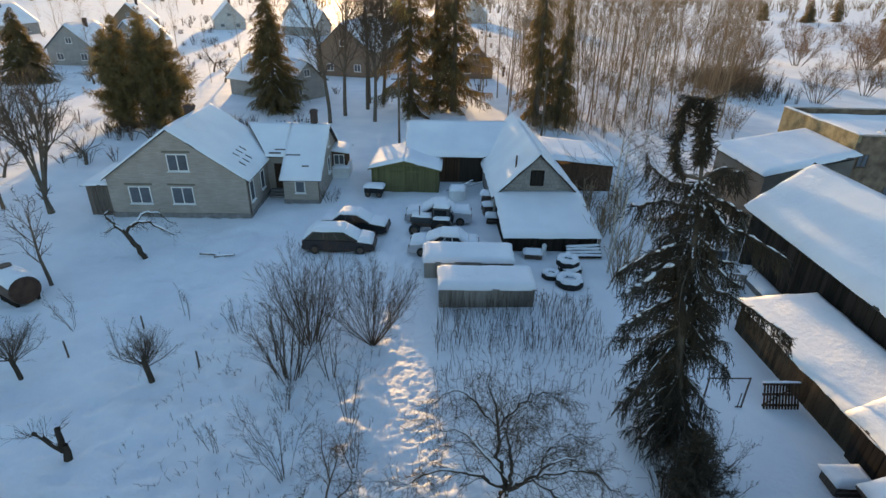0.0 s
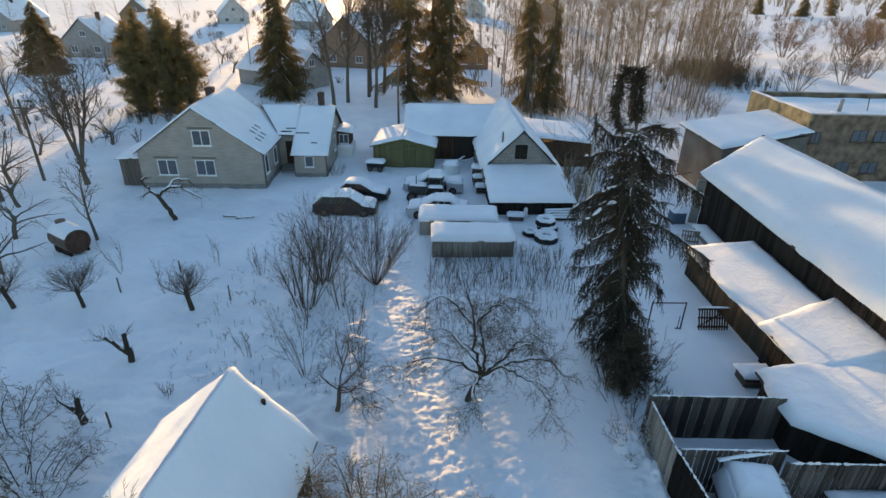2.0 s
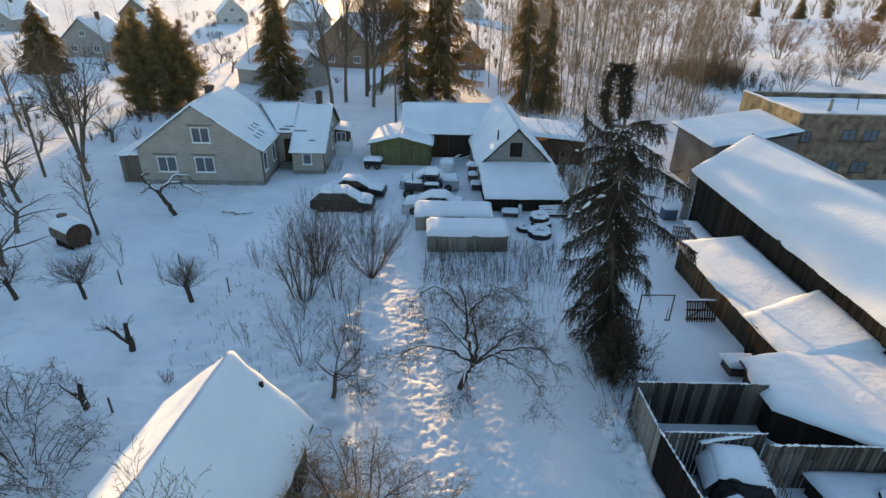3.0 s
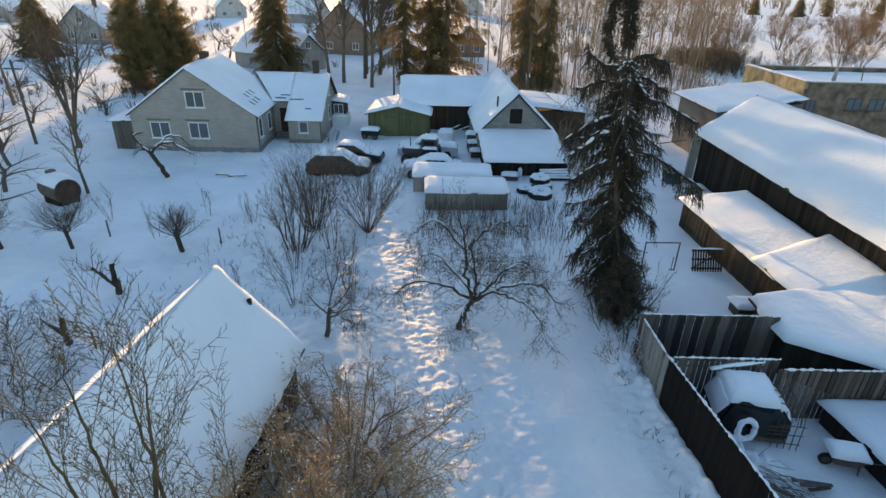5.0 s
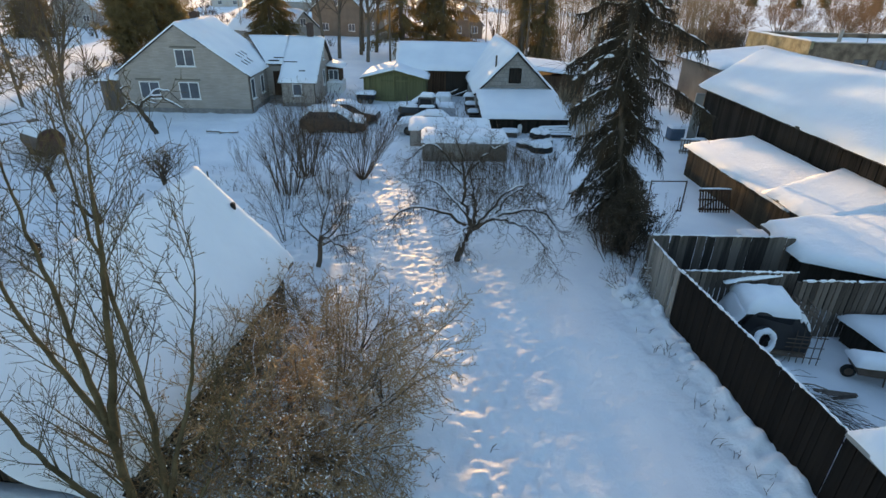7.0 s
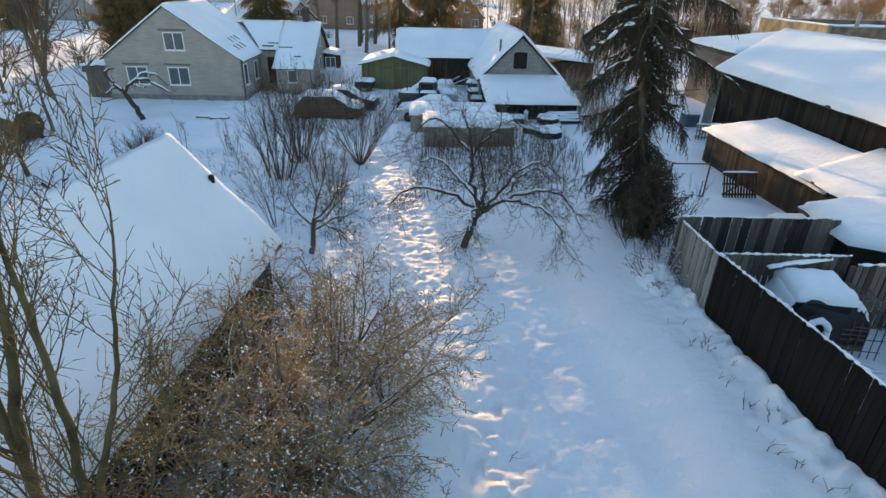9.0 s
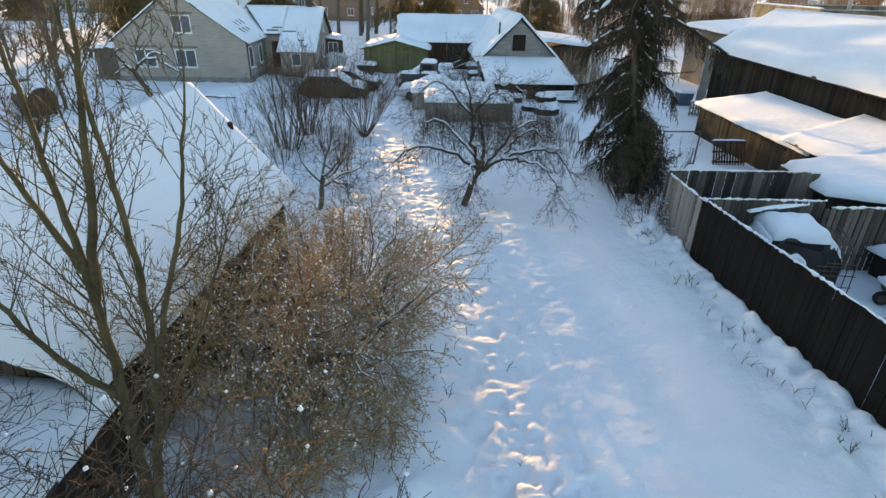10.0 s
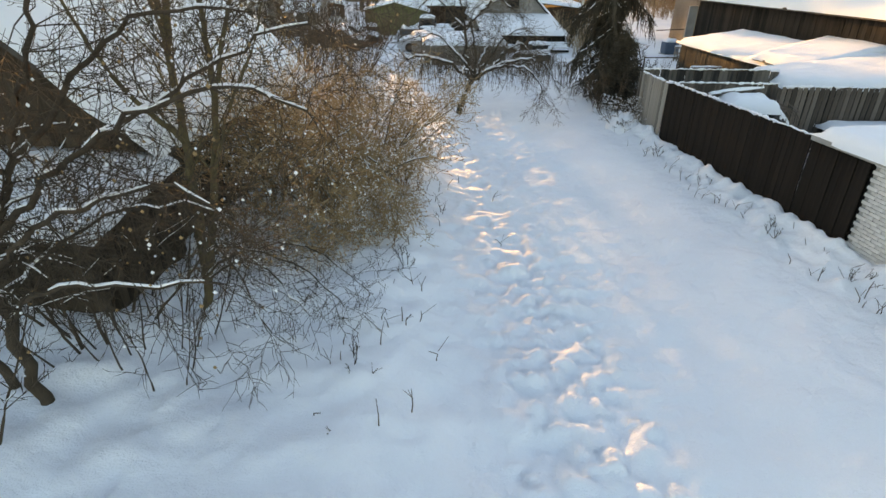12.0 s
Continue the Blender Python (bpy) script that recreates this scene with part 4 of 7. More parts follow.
def gable_barn():
    b = thing("barn", pose(2.65, 35.6, 0, 0, 0, 4.0), "steep-roofed barn with grey shingled gable and low lean-to", "barn")
    gable_walls(b, 0, 6.1, 0, 12.5, 1.9, 4.85, SHINGLE, xr=3.0)
    gable_roof(b, 0, 6.1, 0, 12.5, 1.95, 4.95, over=0.2, verge=0.25, seed=41, xr=3.0, snow=0.2)
    hatch = part("hatch", boxes((2.55, 3.35, -0.06, -0.01, 2.65, 3.65)), DARKBOARD, b, "dark wooden loft hatch")
    part("hatch_frame", boxes((2.47, 2.55, -0.08, 0, 2.6, 3.7), (3.35, 3.43, -0.08, 0, 2.6, 3.7), (2.55, 3.35, -0.08, 0, 3.65, 3.72), (2.55, 3.35, -0.08, 0, 2.58, 2.65)), DARKBOARD, hatch)
    part("verge_board", pipe([(-0.2, -0.27, 1.68), (3.0, -0.27, 4.86), (6.3, -0.27, 1.68)], 0.06, 4), DARKBOARD, b)
    part("stovepipe", pipe([(1.55, 0.9, 3.2), (1.55, 0.9, 4.5)], 0.07, 8), STEEL, b)
    # lean-to woodshed in front
    part("wall", boxes((0.15, 6.0, -5.3, 0, -0.1, 1.05)), DARKBOARD, b)
    boards_between(b, (0.1, -5.34), (6.05, -5.34), 0, 1.1, 0.2, 0.03, DARKBOARD)
    part("roof", slab([(-0.05, -5.6, 1.15), (6.2, -5.6, 1.15), (6.2, -0.02, 2.0), (-0.05, -0.02, 2.0)], 0.09), ROOFING, b)
    snow_on([(-0.05, -5.65, 1.15), (6.2, -5.65, 1.15), (6.2, -0.03, 2.0), (-0.05, -0.03, 2.0)], 0.22, b, 45, open_edges="2")
    # longer wing to the east
    part("wall", boxes((6.1, 10.5, 6.0, 11.0, -0.1, 2.3)), BROWNBOARD, b)
    part("roof", slab([(5.0, 5.6, 2.9), (10.9, 5.6, 2.3), (10.9, 11.4, 2.5), (5.0, 11.4, 3.1)], 0.1), ROOFING, b)
    snow_on([(5.0, 5.55, 2.9), (10.9, 5.55, 2.3), (10.9, 11.4, 2.5), (5.0, 11.4, 3.1)], 0.22, b, 47)


gable_barn()


def panel_shed(x, y, w, d, zf, zb, seed, label):
    s = thing("shed", pose(x, y, 0, 0, 0, 3.0), label, "shed", "low panel sheds in the yard")
    part("frame", boxes((0.02, w - 0.02, 0.02, d - 0.02, -0.05, zf - 0.06)), STEEL, s)
    n = 8
    for i in range(n):
        bm = bmesh.new()
        a, b = w * i / n + 0.012, w * (i + 1) / n - 0.012
        prism(bm, [(a, -0.02), (b, -0.02), (b, 0.02), (a + 0.5 * (b - a), 0.0 - 0.015), (a, 0.02)], "z", -0.05, zf - 0.05)
        part("panel", bm, GREYWOOD, s)
    boards_between(s, (-0.02, d), (-0.02, 0), 0, zf - 0.03, 0.45, 0.03, GREYWOOD, name="panel")
    boards_between(s, (w + 0.02, 0), (w + 0.02, d), 0, zf - 0.03, 0.45, 0.03, GREYWOOD, name="panel")
    q = [(-0.1, -0.12, zf), (w + 0.1, -0.12, zf), (w + 0.1, d + 0.1, zb), (-0.1, d + 0.1, zb)]
    part("roof", slab(q, 0.05), STEEL, s)
    snow_on(q, 0.27, s, seed, 0.22, ragged=0.05)


panel_shed(-0.75, 23.4, 4.95, 2.0, 1.18, 1.3, 51, "low shed of weathered grey panels under thick snow")
panel_shed(-1.75, 26.5, 5.1, 1.9, 1.1, 1.25, 53, "low grey panel shed with snow-laden flat roof")


def long_building():
    b = thing("outbuilding", pose(0, 0, 0), "long farm outbuilding with dark board walls and snowy roof", "outbuilding")
    E0, E1 = (17.35, 30.2, 3.7), (18.1, 2.0, 3.7)
    R0, R1 = (21.7, 31.8, 5.85), (22.6, 2.0, 6.1)
    S0, S1 = (27.0, 32.0, 3.7), (27.6, 2.0, 3.7)
    bm = bmesh.new()
    prism(bm, [(17.9, 29.9), (26.6, 31.5), (27.1, 2.2), (18.5, 2.2)], "z", -0.1, 3.65)
    part("wall", bm, DARKBOARD, b)
    bm = bmesh.new()
    vs = [bm.verts.new(v) for v in ((17.9, 29.9, 3.6), (26.6, 31.5, 3.6), (21.9, 32.0, 6.0))]
    bm.faces.new(vs)
    part("gable", bm, DARKBOARD, b)
    boards_between(b, (18.46, 2.4), (17.86, 29.9), 0.0, 3.5, 0.25, 0.03, DARKBOARD)
    part("roof", slab([E1, R1, R0, E0], 0.12), ROOFING, b)
    part("roof", slab([R1, S1, S0, R0], 0.12), ROOFING, b)
    snow_on([E1, R1, R0, E0], 0.25, b, 61, 0.4, open_edges="1", ragged=0.15)
    snow_on([R1, S1, S0, R0], 0.25, b, 62, 0.5, open_edges="3")
    part("wall", boxes((17.3, 17.85, 30.0, 30.2, -0.1, 3.2)), CONCRETE, b, "stained concrete end wall")
    part("porch_slab", boxes((17.0, 17.9, 25.0, 28.4, 0.0, 0.5)), PLINTH, b)
    snow_on([(16.9, 24.9, 0.5), (17.9, 24.9, 0.5), (17.9, 28.5, 0.5), (16.9, 28.5, 0.5)], 0.18, b, 64)


long_building()


def board_shed(name, corners, z_left, z_right, seed, label, wallmat, base=0.0, snow=0.22):
    """A single-pitch shed: corners near-left, near-right, far-right, far-left."""
    s = thing(name, pose(0, 0, base), label, "shed", "row of low sheds")
    a, b, c, d = corners
    ins = 0.25
    cx, cy = sum(p[0] for p in corners) / 4, sum(p[1] for p in corners) / 4
    inner = [(p[0] + (ins if p[0] < cx else -ins), p[1] + (ins if p[1] < cy else -ins)) for p in corners]
    bm = bmesh.new()
    prism(bm, inner, "z", -0.1, min(z_left, z_right) - 0.1)
    part("wall", bm, wallmat, s)
    boards_between(s, inner[0], inner[3], 0, z_left - 0.1, 0.22, 0.03, wallmat, seed=seed)
    boards_between(s, inner[1], inner[0], 0, z_left - 0.1, 0.22, 0.03, wallmat, seed=seed + 1)
    q = [(*a, z_left), (*b, z_right), (*c, z_right), (*d, z_left)]
    part("roof", slab(q, 0.1), ROOFING, s)
    snow_on(q, snow, s, seed, 0.28, ragged=0.12)
    return s


board_shed("shed", [(14.7, 13.0), (17.95, 13.0), (17.7, 22.3), (14.05, 22.6)], 1.62, 2.25, 71, "low mouldy board shed with snow on its single-pitch roof", MOULDYBOARD)
board_shed("shed", [(14.65, 10.8), (18.3, 11.2), (18.35, 15.8), (14.45, 14.4)], 1.86, 2.58, 73, "dark board shed with trampled roof snow", DARKBOARD)
board_shed("shed", [(12.75, 8.5), (18.3, 4.2), (18.3, 12.1), (12.85, 11.4)], 1.62, 2.3, 75, "sagging dark board shed under deep snow", DARKBOARD, snow=0.28)


def annexe():
    a = thing("annexe", pose(0, 0, 0), "concrete lean-to hall with a wide snowy roof", "outbuilding")
    bm = bmesh.new()
    prism(bm, [(20.9, 35.0), (29.9, 39.7), (29.8, 46.0), (20.4, 41.6)], "z", -0.1, 4.05)
    part("wall", bm, DAMPCONCRETE, a)
    q = [(20.6, 34.6, 4.2), (30.0, 39.3, 4.55), (29.8, 46.6, 4.75), (20.0, 42.2, 4.3)]
    part("roof", slab(q, 0.15), ROOFING, a)
    snow_on(q, 0.2, a, 81, 0.4)
    # low wall and yard rail beside it
    part("rail", pipe([(17.6, 37.0, 1.0), (20.4, 38.5, 1.0)], 0.04), STEEL, a)


annexe()


def flat_building():
    b = thing("building", pose(30.0, 40.3, 0, 0, 0, 2.0), "flat-roofed brick building with parapet and dark windows", "building")
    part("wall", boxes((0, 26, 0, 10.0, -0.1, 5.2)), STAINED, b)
    # end wall and its parapet: lighter and yellower than the front
    part("parapet", boxes((0, 0.25, 0, 10.0, 5.2, 5.75)), OCHRE, b)
    part("wall", boxes((-0.02, -0.004, 0, 10.0, -0.1, 5.75)), OCHRE, b, "mottled ochre end wall, lighter than the front")
    part("parapet", boxes((0.25, 26, 0, 0.25, 5.2, 5.7), (0.25, 26, 9.75, 10.0, 5.2, 5.75)), STAINED, b)
    part("coping", boxes((-0.06, 0.3, -0.06, 10.06, 5.76, 5.82), (0.31, 26, -0.06, 0.3, 5.71, 5.77), (0.31, 26, 9.7, 10.06, 5.76, 5.82)), CONCRETE, b)
    snow_on([(0.3, 0.3, 5.2), (26, 0.3, 5.2), (26, 9.7, 5.2), (0.3, 9.7, 5.2)], 0.25, b, 91, 0.6)
    snow_on([(-0.05, 0, 5.82), (0.3, 0, 5.82), (0.3, 10, 5.82), (-0.05, 10, 5.82)], 0.1, b, 92, 0.3)
    for x, z, w in ((0.9, 3.3, 0.8), (4.6, 3.5, 1.3), (6.5, 3.5, 1.3), (9.5, 3.5, 1.3), (4.0, 0.7, 1.3), (6.4, 0.7, 1.4), (0.9, 0.9, 0.7), (9.5, 0.7, 1.3)):
        window(b, pose(x, -0.02, z), w, 1.0, 1, STEEL)
    part("chimney", cyl(3.6, 2.0, 5.9, 0.18, 1.5, r2=0.14), CONCRETE, b, "grey roof flue")
    part("vent", boxes((3.2, 4.3, 1.6, 2.4, 5.2, 5.5)), CONCRETE, b)
    snow_on([(3.2, 1.6, 5.5), (4.3, 1.6, 5.5), (4.3, 2.4, 5.5), (3.2, 2.4, 5.5)], 0.12, b, 93, 0.2)
    part("pipe", pipe([(7.2, 3.5, 5.3), (7.0, 3.5, 6.6)], 0.04), STEEL, b)


flat_building()


def near_cottage():
    """Cottage beside the camera's way: gable roof, ridge almost along y, with a low annex towards the south."""
    c = thing("cottage", pose(-6.0, 6.3, 0, 0, 0, -4.0), "dark brown board cottage buried under thick roof snow", "cottage")
    gable_walls(c, -2.5, 2.1, -7.9, 0, 2.35, 4.5, COTTAGEBOARD, xr=0)
    boards_between(c, (2.13, -7.9), (2.13, 0), 0, 2.3, 0.16, 0.03, COTTAGEBOARD, seed=5)
    boards_between(c, (-2.5, -7.93), (2.1, -7.93), 0, 2.3, 0.16, 0.03, COTTAGEBOARD, seed=6)
    gable_roof(c, -2.5, 2.1, -7.9, 0, 2.4, 4.62, over=0.3, verge=0.3, seed=101, xr=0, snow=0.34, step=0.15, ragged=0.16, nose=0.7)
    part("wall", boxes((-1.9, 2.35, -10.2, -7.98, -0.1, 1.4)), COTTAGEBOARD, c)
    boards_between(c, (2.38, -10.2), (2.38, -7.98), 0, 1.45, 0.16, 0.03, COTTAGEBOARD, seed=7)
    boards_between(c, (-1.9, -10.23), (2.35, -10.23), 0, 1.45, 0.16, 0.03, COTTAGEBOARD, seed=8)
    q = [(-2.1, -10.5, 1.45), (2.55, -10.5, 1.45), (2.55, -7.97, 1.85), (-2.1, -7.97, 1.85)]
    part("roof", slab(q, 0.08), ROOFING, c)
    snow_on(q, 0.22, c, 103, 0.2, open_edges="2")
    part("vent", boxes((0.95, 1.07, -0.2, -0.08, 3.75, 4.03), bevel=0.02), DARKBOARD, c)


near_cottage()


# ---- fences ----
def board_fence(p, q, z1, width, material, label, rail=True, seed=1, snow=True, side=1, gap=0.012):
    f = thing("fence", pose(0, 0, 0), label, "fence", "yard fences", "")
    boards_between(f, p, q, 0.0, z1, width, 0.025, material, seed=seed, gap=gap)
    d = Vector((q[0] - p[0], q[1] - p[1], 0))
    n = Vector((-d.y, d.x, 0)).normalized() * 0.05 * side
    if rail:
        for z in (0.5, z1 - 0.35):
            part("rail", pipe([(p[0] + n.x, p[1] + n.y, z), (q[0] + n.x, q[1] + n.y, z)], 0.035, 4), material, f)
        k = max(2, int(d.length / 2.2))
        for i in range(k + 1):
            c = Vector((*p, 0)) + d * (i / k) + n * 2.2
            part("post", boxes((c.x - 0.05, c.x + 0.05, c.y - 0.05, c.y + 0.05, -0.2, z1 - 0.1)), material, f)
    if snow:
        rng2 = random.Random(seed)
        pts, rad = [], []
        k = int(d.length / 0.08)
        for i in range(k + 1):
            c = Vector((*p, z1 + 0.015)) + d * (i / k)
            pts.append(c + Vector((0, 0, rng2.uniform(-0.01, 0.02))))
            rad.append(rng2.choice((0.012, 0.02, 0.026, 0.032, 0.05)))
        v, fc = [], []
        tube(pts, rad, 5, v, fc)
        raw("snow_cover", v, fc, ROOFSNOW, f, "line of snow on the board tops")
    return f


board_fence((8.05, 6.65), (9.15, -1.35), 2.05, 0.16, TARRED, "tall dark board fence with snow along its top", seed=3)
board_fence((7.92, 8.95), (8.05, 6.68), 2.0, 0.16, GREYWOOD, "weathered grey board fence", seed=4, gap=0.05)
PATCH = mat("patchwork_board", (0.05, 0.042, 0.036), var=0.6, scale=1.5, fine=25, stretch=(6, 6, 0.5), rnd=1.1, col2=(0.14, 0.12, 0.1))
board_fence((8.0, 9.2), (12.95, 9.35), 2.05, 0.3, PATCH, "patchwork wall of old grey boards and dark sheets", seed=5)
board_fence((8.2, 6.75), (11.65, 6.85), 2.0, 0.17, BOARD, "grey board partition with a snow-covered top rail", seed=6, gap=0.035)
board_fence((11.5, 6.35), (16.5, 6.5), 2.0, 0.17, BOARD, "grey vertical board fence", seed=7, gap=0.035)


def brick_shed():
    b = thing("shed", pose(9.17, -1.4, 0, 0, 0, 8.0), "white brick shed with thick snow on its flat roof", "shed")
    part("wall", boxes((0.04, 4.0, -8.0, 0, -0.1, 2.0)), CONCRETE, b)
    q = [(-0.15, -8.2, 2.1), (4.2, -8.2, 2.1), (4.2, 1.6, 2.1), (-0.12, 1.6, 2.1)]
    part("roof", slab(q, 0.1), CONCRETE, b)
    snow_on(q, 0.25, b, 111, 0.2)
    part("wall", boxes((0.3, 4.0, 0.0, 1.5, -0.1, 2.0)), DARKBOARD, b)
    whitebrick = mat("white_silicate_brick", (0.55, 0.53, 0.5), var=0.2, rnd=0.6)
    ms = [mesh_of(boxes((-0.03, 0.03, -0.122, 0.122, -0.034, 0.034), bevel=0.004), "brick", whitebrick)]
    rows, cols = 28, 10
    for j in range(rows):
        for i in range(cols):
            o = new("brick", ms[0])
            o.parent = b
            o.matrix_basis = pose(0.02, -0.13 - 0.255 * i - (0.127 if j % 2 else 0), 0.02 + 0.075 * j)


brick_shed()

# ---- vehicles ----
def paint(name, col):
    m = mat(name, col, 0.35, var=0.15, scale=2, bump=0.02, spec=0.5)
    return m


def wheel(parent, x, y, r, w, rimmat, name="wheel"):
    tyre = part(name, cyl(x, y, r, r, w, "y", 20), RUBBER, parent)
    part("rim", cyl(x, y, r, r * 0.6, w + 0.02, "y", 14), rimmat, tyre)
    return tyre


def shaped(profile, half, top_in, z_in, bevel=0.06):
    """A side outline (x, z) drawn out across the car; above z_in the flanks lean in by top_in."""
    bm = bmesh.new()
    prism(bm, profile, "y", -half, half)
    zt = max(p[1] for p in profile)
    for v in bm.verts:
        if v.co.z > z_in:
            v.co.y *= 1 - top_in * (v.co.z - z_in) / max(0.01, zt - z_in)
    bmesh.ops.bevel(bm, geom=bm.edges[:], offset=bevel, segments=2, affect="EDGES")
    return bm


def car(m, label, colour, length=4.4, height=1.45, hood=1.15, boot=0.5, snow=0.13, group="cars parked in the snowy yard"):
    """A parked car seen from its side: body, greenhouse, windows, lamps, wheels, snow on all flat parts. Nose towards +x."""
    c = thing("car", m, label, "car", group)
    L, W = length / 2, 0.85
    pm = paint("paint", colour)
    belt, sill = 0.92, 0.2
    body = [(-L, 0.35), (-L + 0.1, sill), (L - 0.15, sill), (L, 0.4), (L - 0.03, 0.68), (L - hood, belt), (-L + boot, belt + 0.03), (-L + 0.03, belt - 0.05)]
    part("body", shaped(body, W, 0.06, 0.6), pm, c, smooth=False)
    xa, xb, xc, xd = -L + boot - 0.1, -L + boot + 0.45, L - hood - 0.75, L - hood + 0.12
    part("cabin", shaped([(xa, belt - 0.02), (xd, belt - 0.02), (xc, height), (xb, height)], W - 0.06, 0.2, belt, 0.05), pm, c)
    for s in (-1, 1):
        for f0, f1 in ((0.06, 0.33), (0.37, 0.62), (0.66, 0.93)):
            bm = bmesh.new()
            zb, zt = belt + 0.05, height - 0.08
            def edge(f, z):
                g = (z - belt) / (height - belt)
                lo, hi = xa + (xb - xa) * g + 0.06, xd + (xc - xd) * g - 0.06
                return lo + (hi - lo) * f
            yb, yt = (W - 0.06) * (1 - 0.2 * 0.1) + 0.006, (W - 0.06) * (1 - 0.2 * 0.86) + 0.006
            vs = [bm.verts.new(p) for p in ((edge(f0, zb), s * yb, zb), (edge(f1, zb), s * yb, zb), (edge(f1, zt), s * yt, zt), (edge(f0, zt), s * yt, zt))]
            vi = [bm.verts.new(v.co - Vector((0, s * 0.03, 0))) for v in vs]
            bm.faces.new(vs), bm.faces.new(vi[::-1])
            for i in range(4):
                bm.faces.new((vs[i], vi[i], vi[(i + 1) % 4], vs[(i + 1) % 4]))
            bmesh.ops.recalc_face_normals(bm, faces=bm.faces[:])
            part("side_window", bm, CARGLASS, c)
    for x in (-L + 0.8, L - 0.85):
        for y in (-W + 0.06, W - 0.06):
            wheel(c, x, y, 0.31, 0.2, STEEL)
    for y in (-0.6, 0.6):
        part("headlight", boxes((L - 0.08, L + 0.01, y - 0.16, y + 0.16, 0.5, 0.66), bevel=0.02), CARGLASS, c)
        part("tail_light", boxes((-L - 0.01, -L + 0.08, y - 0.13, y + 0.13, 0.6, 0.82), bevel=0.02), mat("tail_lamp", (0.2, 0.02, 0.02), 0.3), c)
    part("bumper", boxes((L - 0.05, L + 0.05, -W + 0.05, W - 0.05, 0.25, 0.45), bevel=0.03), pm, c)
    part("bumper", boxes((-L - 0.05, -L + 0.05, -W + 0.05, W - 0.05, 0.28, 0.48), bevel=0.03), pm, c)
    sd = int(abs(m.translation.x) * 10)
    w = W * 0.92
    snow_on([(xb - 0.05, -w * 0.8, height), (xc + 0.05, -w * 0.8, height), (xc + 0.05, w * 0.8, height), (xb - 0.05, w * 0.8, height)], snow, c, sd, 0.12, ragged=0.04)
    snow_on([(L - hood + 0.1, -w, belt), (L - 0.1, -w * 0.9, 0.74), (L - 0.1, w * 0.9, 0.74), (L - hood + 0.1, w, belt)], snow, c, sd + 1, 0.12, ragged=0.04)
    snow_on([(xc, -w * 0.8, height), (xd + 0.05, -w * 0.9, belt), (xd + 0.05, w * 0.9, belt), (xc, w * 0.8, height)], snow * 0.8, c, sd + 2, 0.12, ragged=0.03)
    snow_on([(xa - 0.05, -w * 0.9, belt), (xb, -w * 0.8, height), (xb, w * 0.8, height), (xa - 0.05, w * 0.9, belt)], snow * 0.8, c, sd + 3, 0.12, ragged=0.03)
    if boot > 0.45:
        snow_on([(-L + 0.05, -w * 0.9, belt), (-L + boot, -w * 0.9, belt + 0.02), (-L + boot, w * 0.9, belt + 0.02), (-L + 0.05, w * 0.9, belt)], snow, c, sd + 4, 0.12, ragged=0.04)
    return c


car(pose(-7.4, 30.0, -0.03, 0, 0, 1.0), "dark estate car with snow on roof and bonnet", (0.02, 0.014, 0.013), 4.5, 1.48, 1.1, 0.25, 0.26)
car(pose(-6.9, 32.9, -0.03, 0, 0, -4), "black saloon with thin snow on its roof", (0.012, 0.012, 0.014), 4.5, 1.42, 1.25, 0.9, 0.11)
car(pose(-0.75, 30.0, -0.03, 0, 0, 178), "pale car buried under smooth snow", (0.45, 0.46, 0.48), 4.4, 1.42, 1.2, 0.8, 0.2)
car(pose(-1.3, 35.0, -0.03, 0, 0, 180), "pale pickup half hidden behind the tractor", (0.4, 0.4, 0.42), 4.7, 1.5, 1.3, 1.3, 0.2)


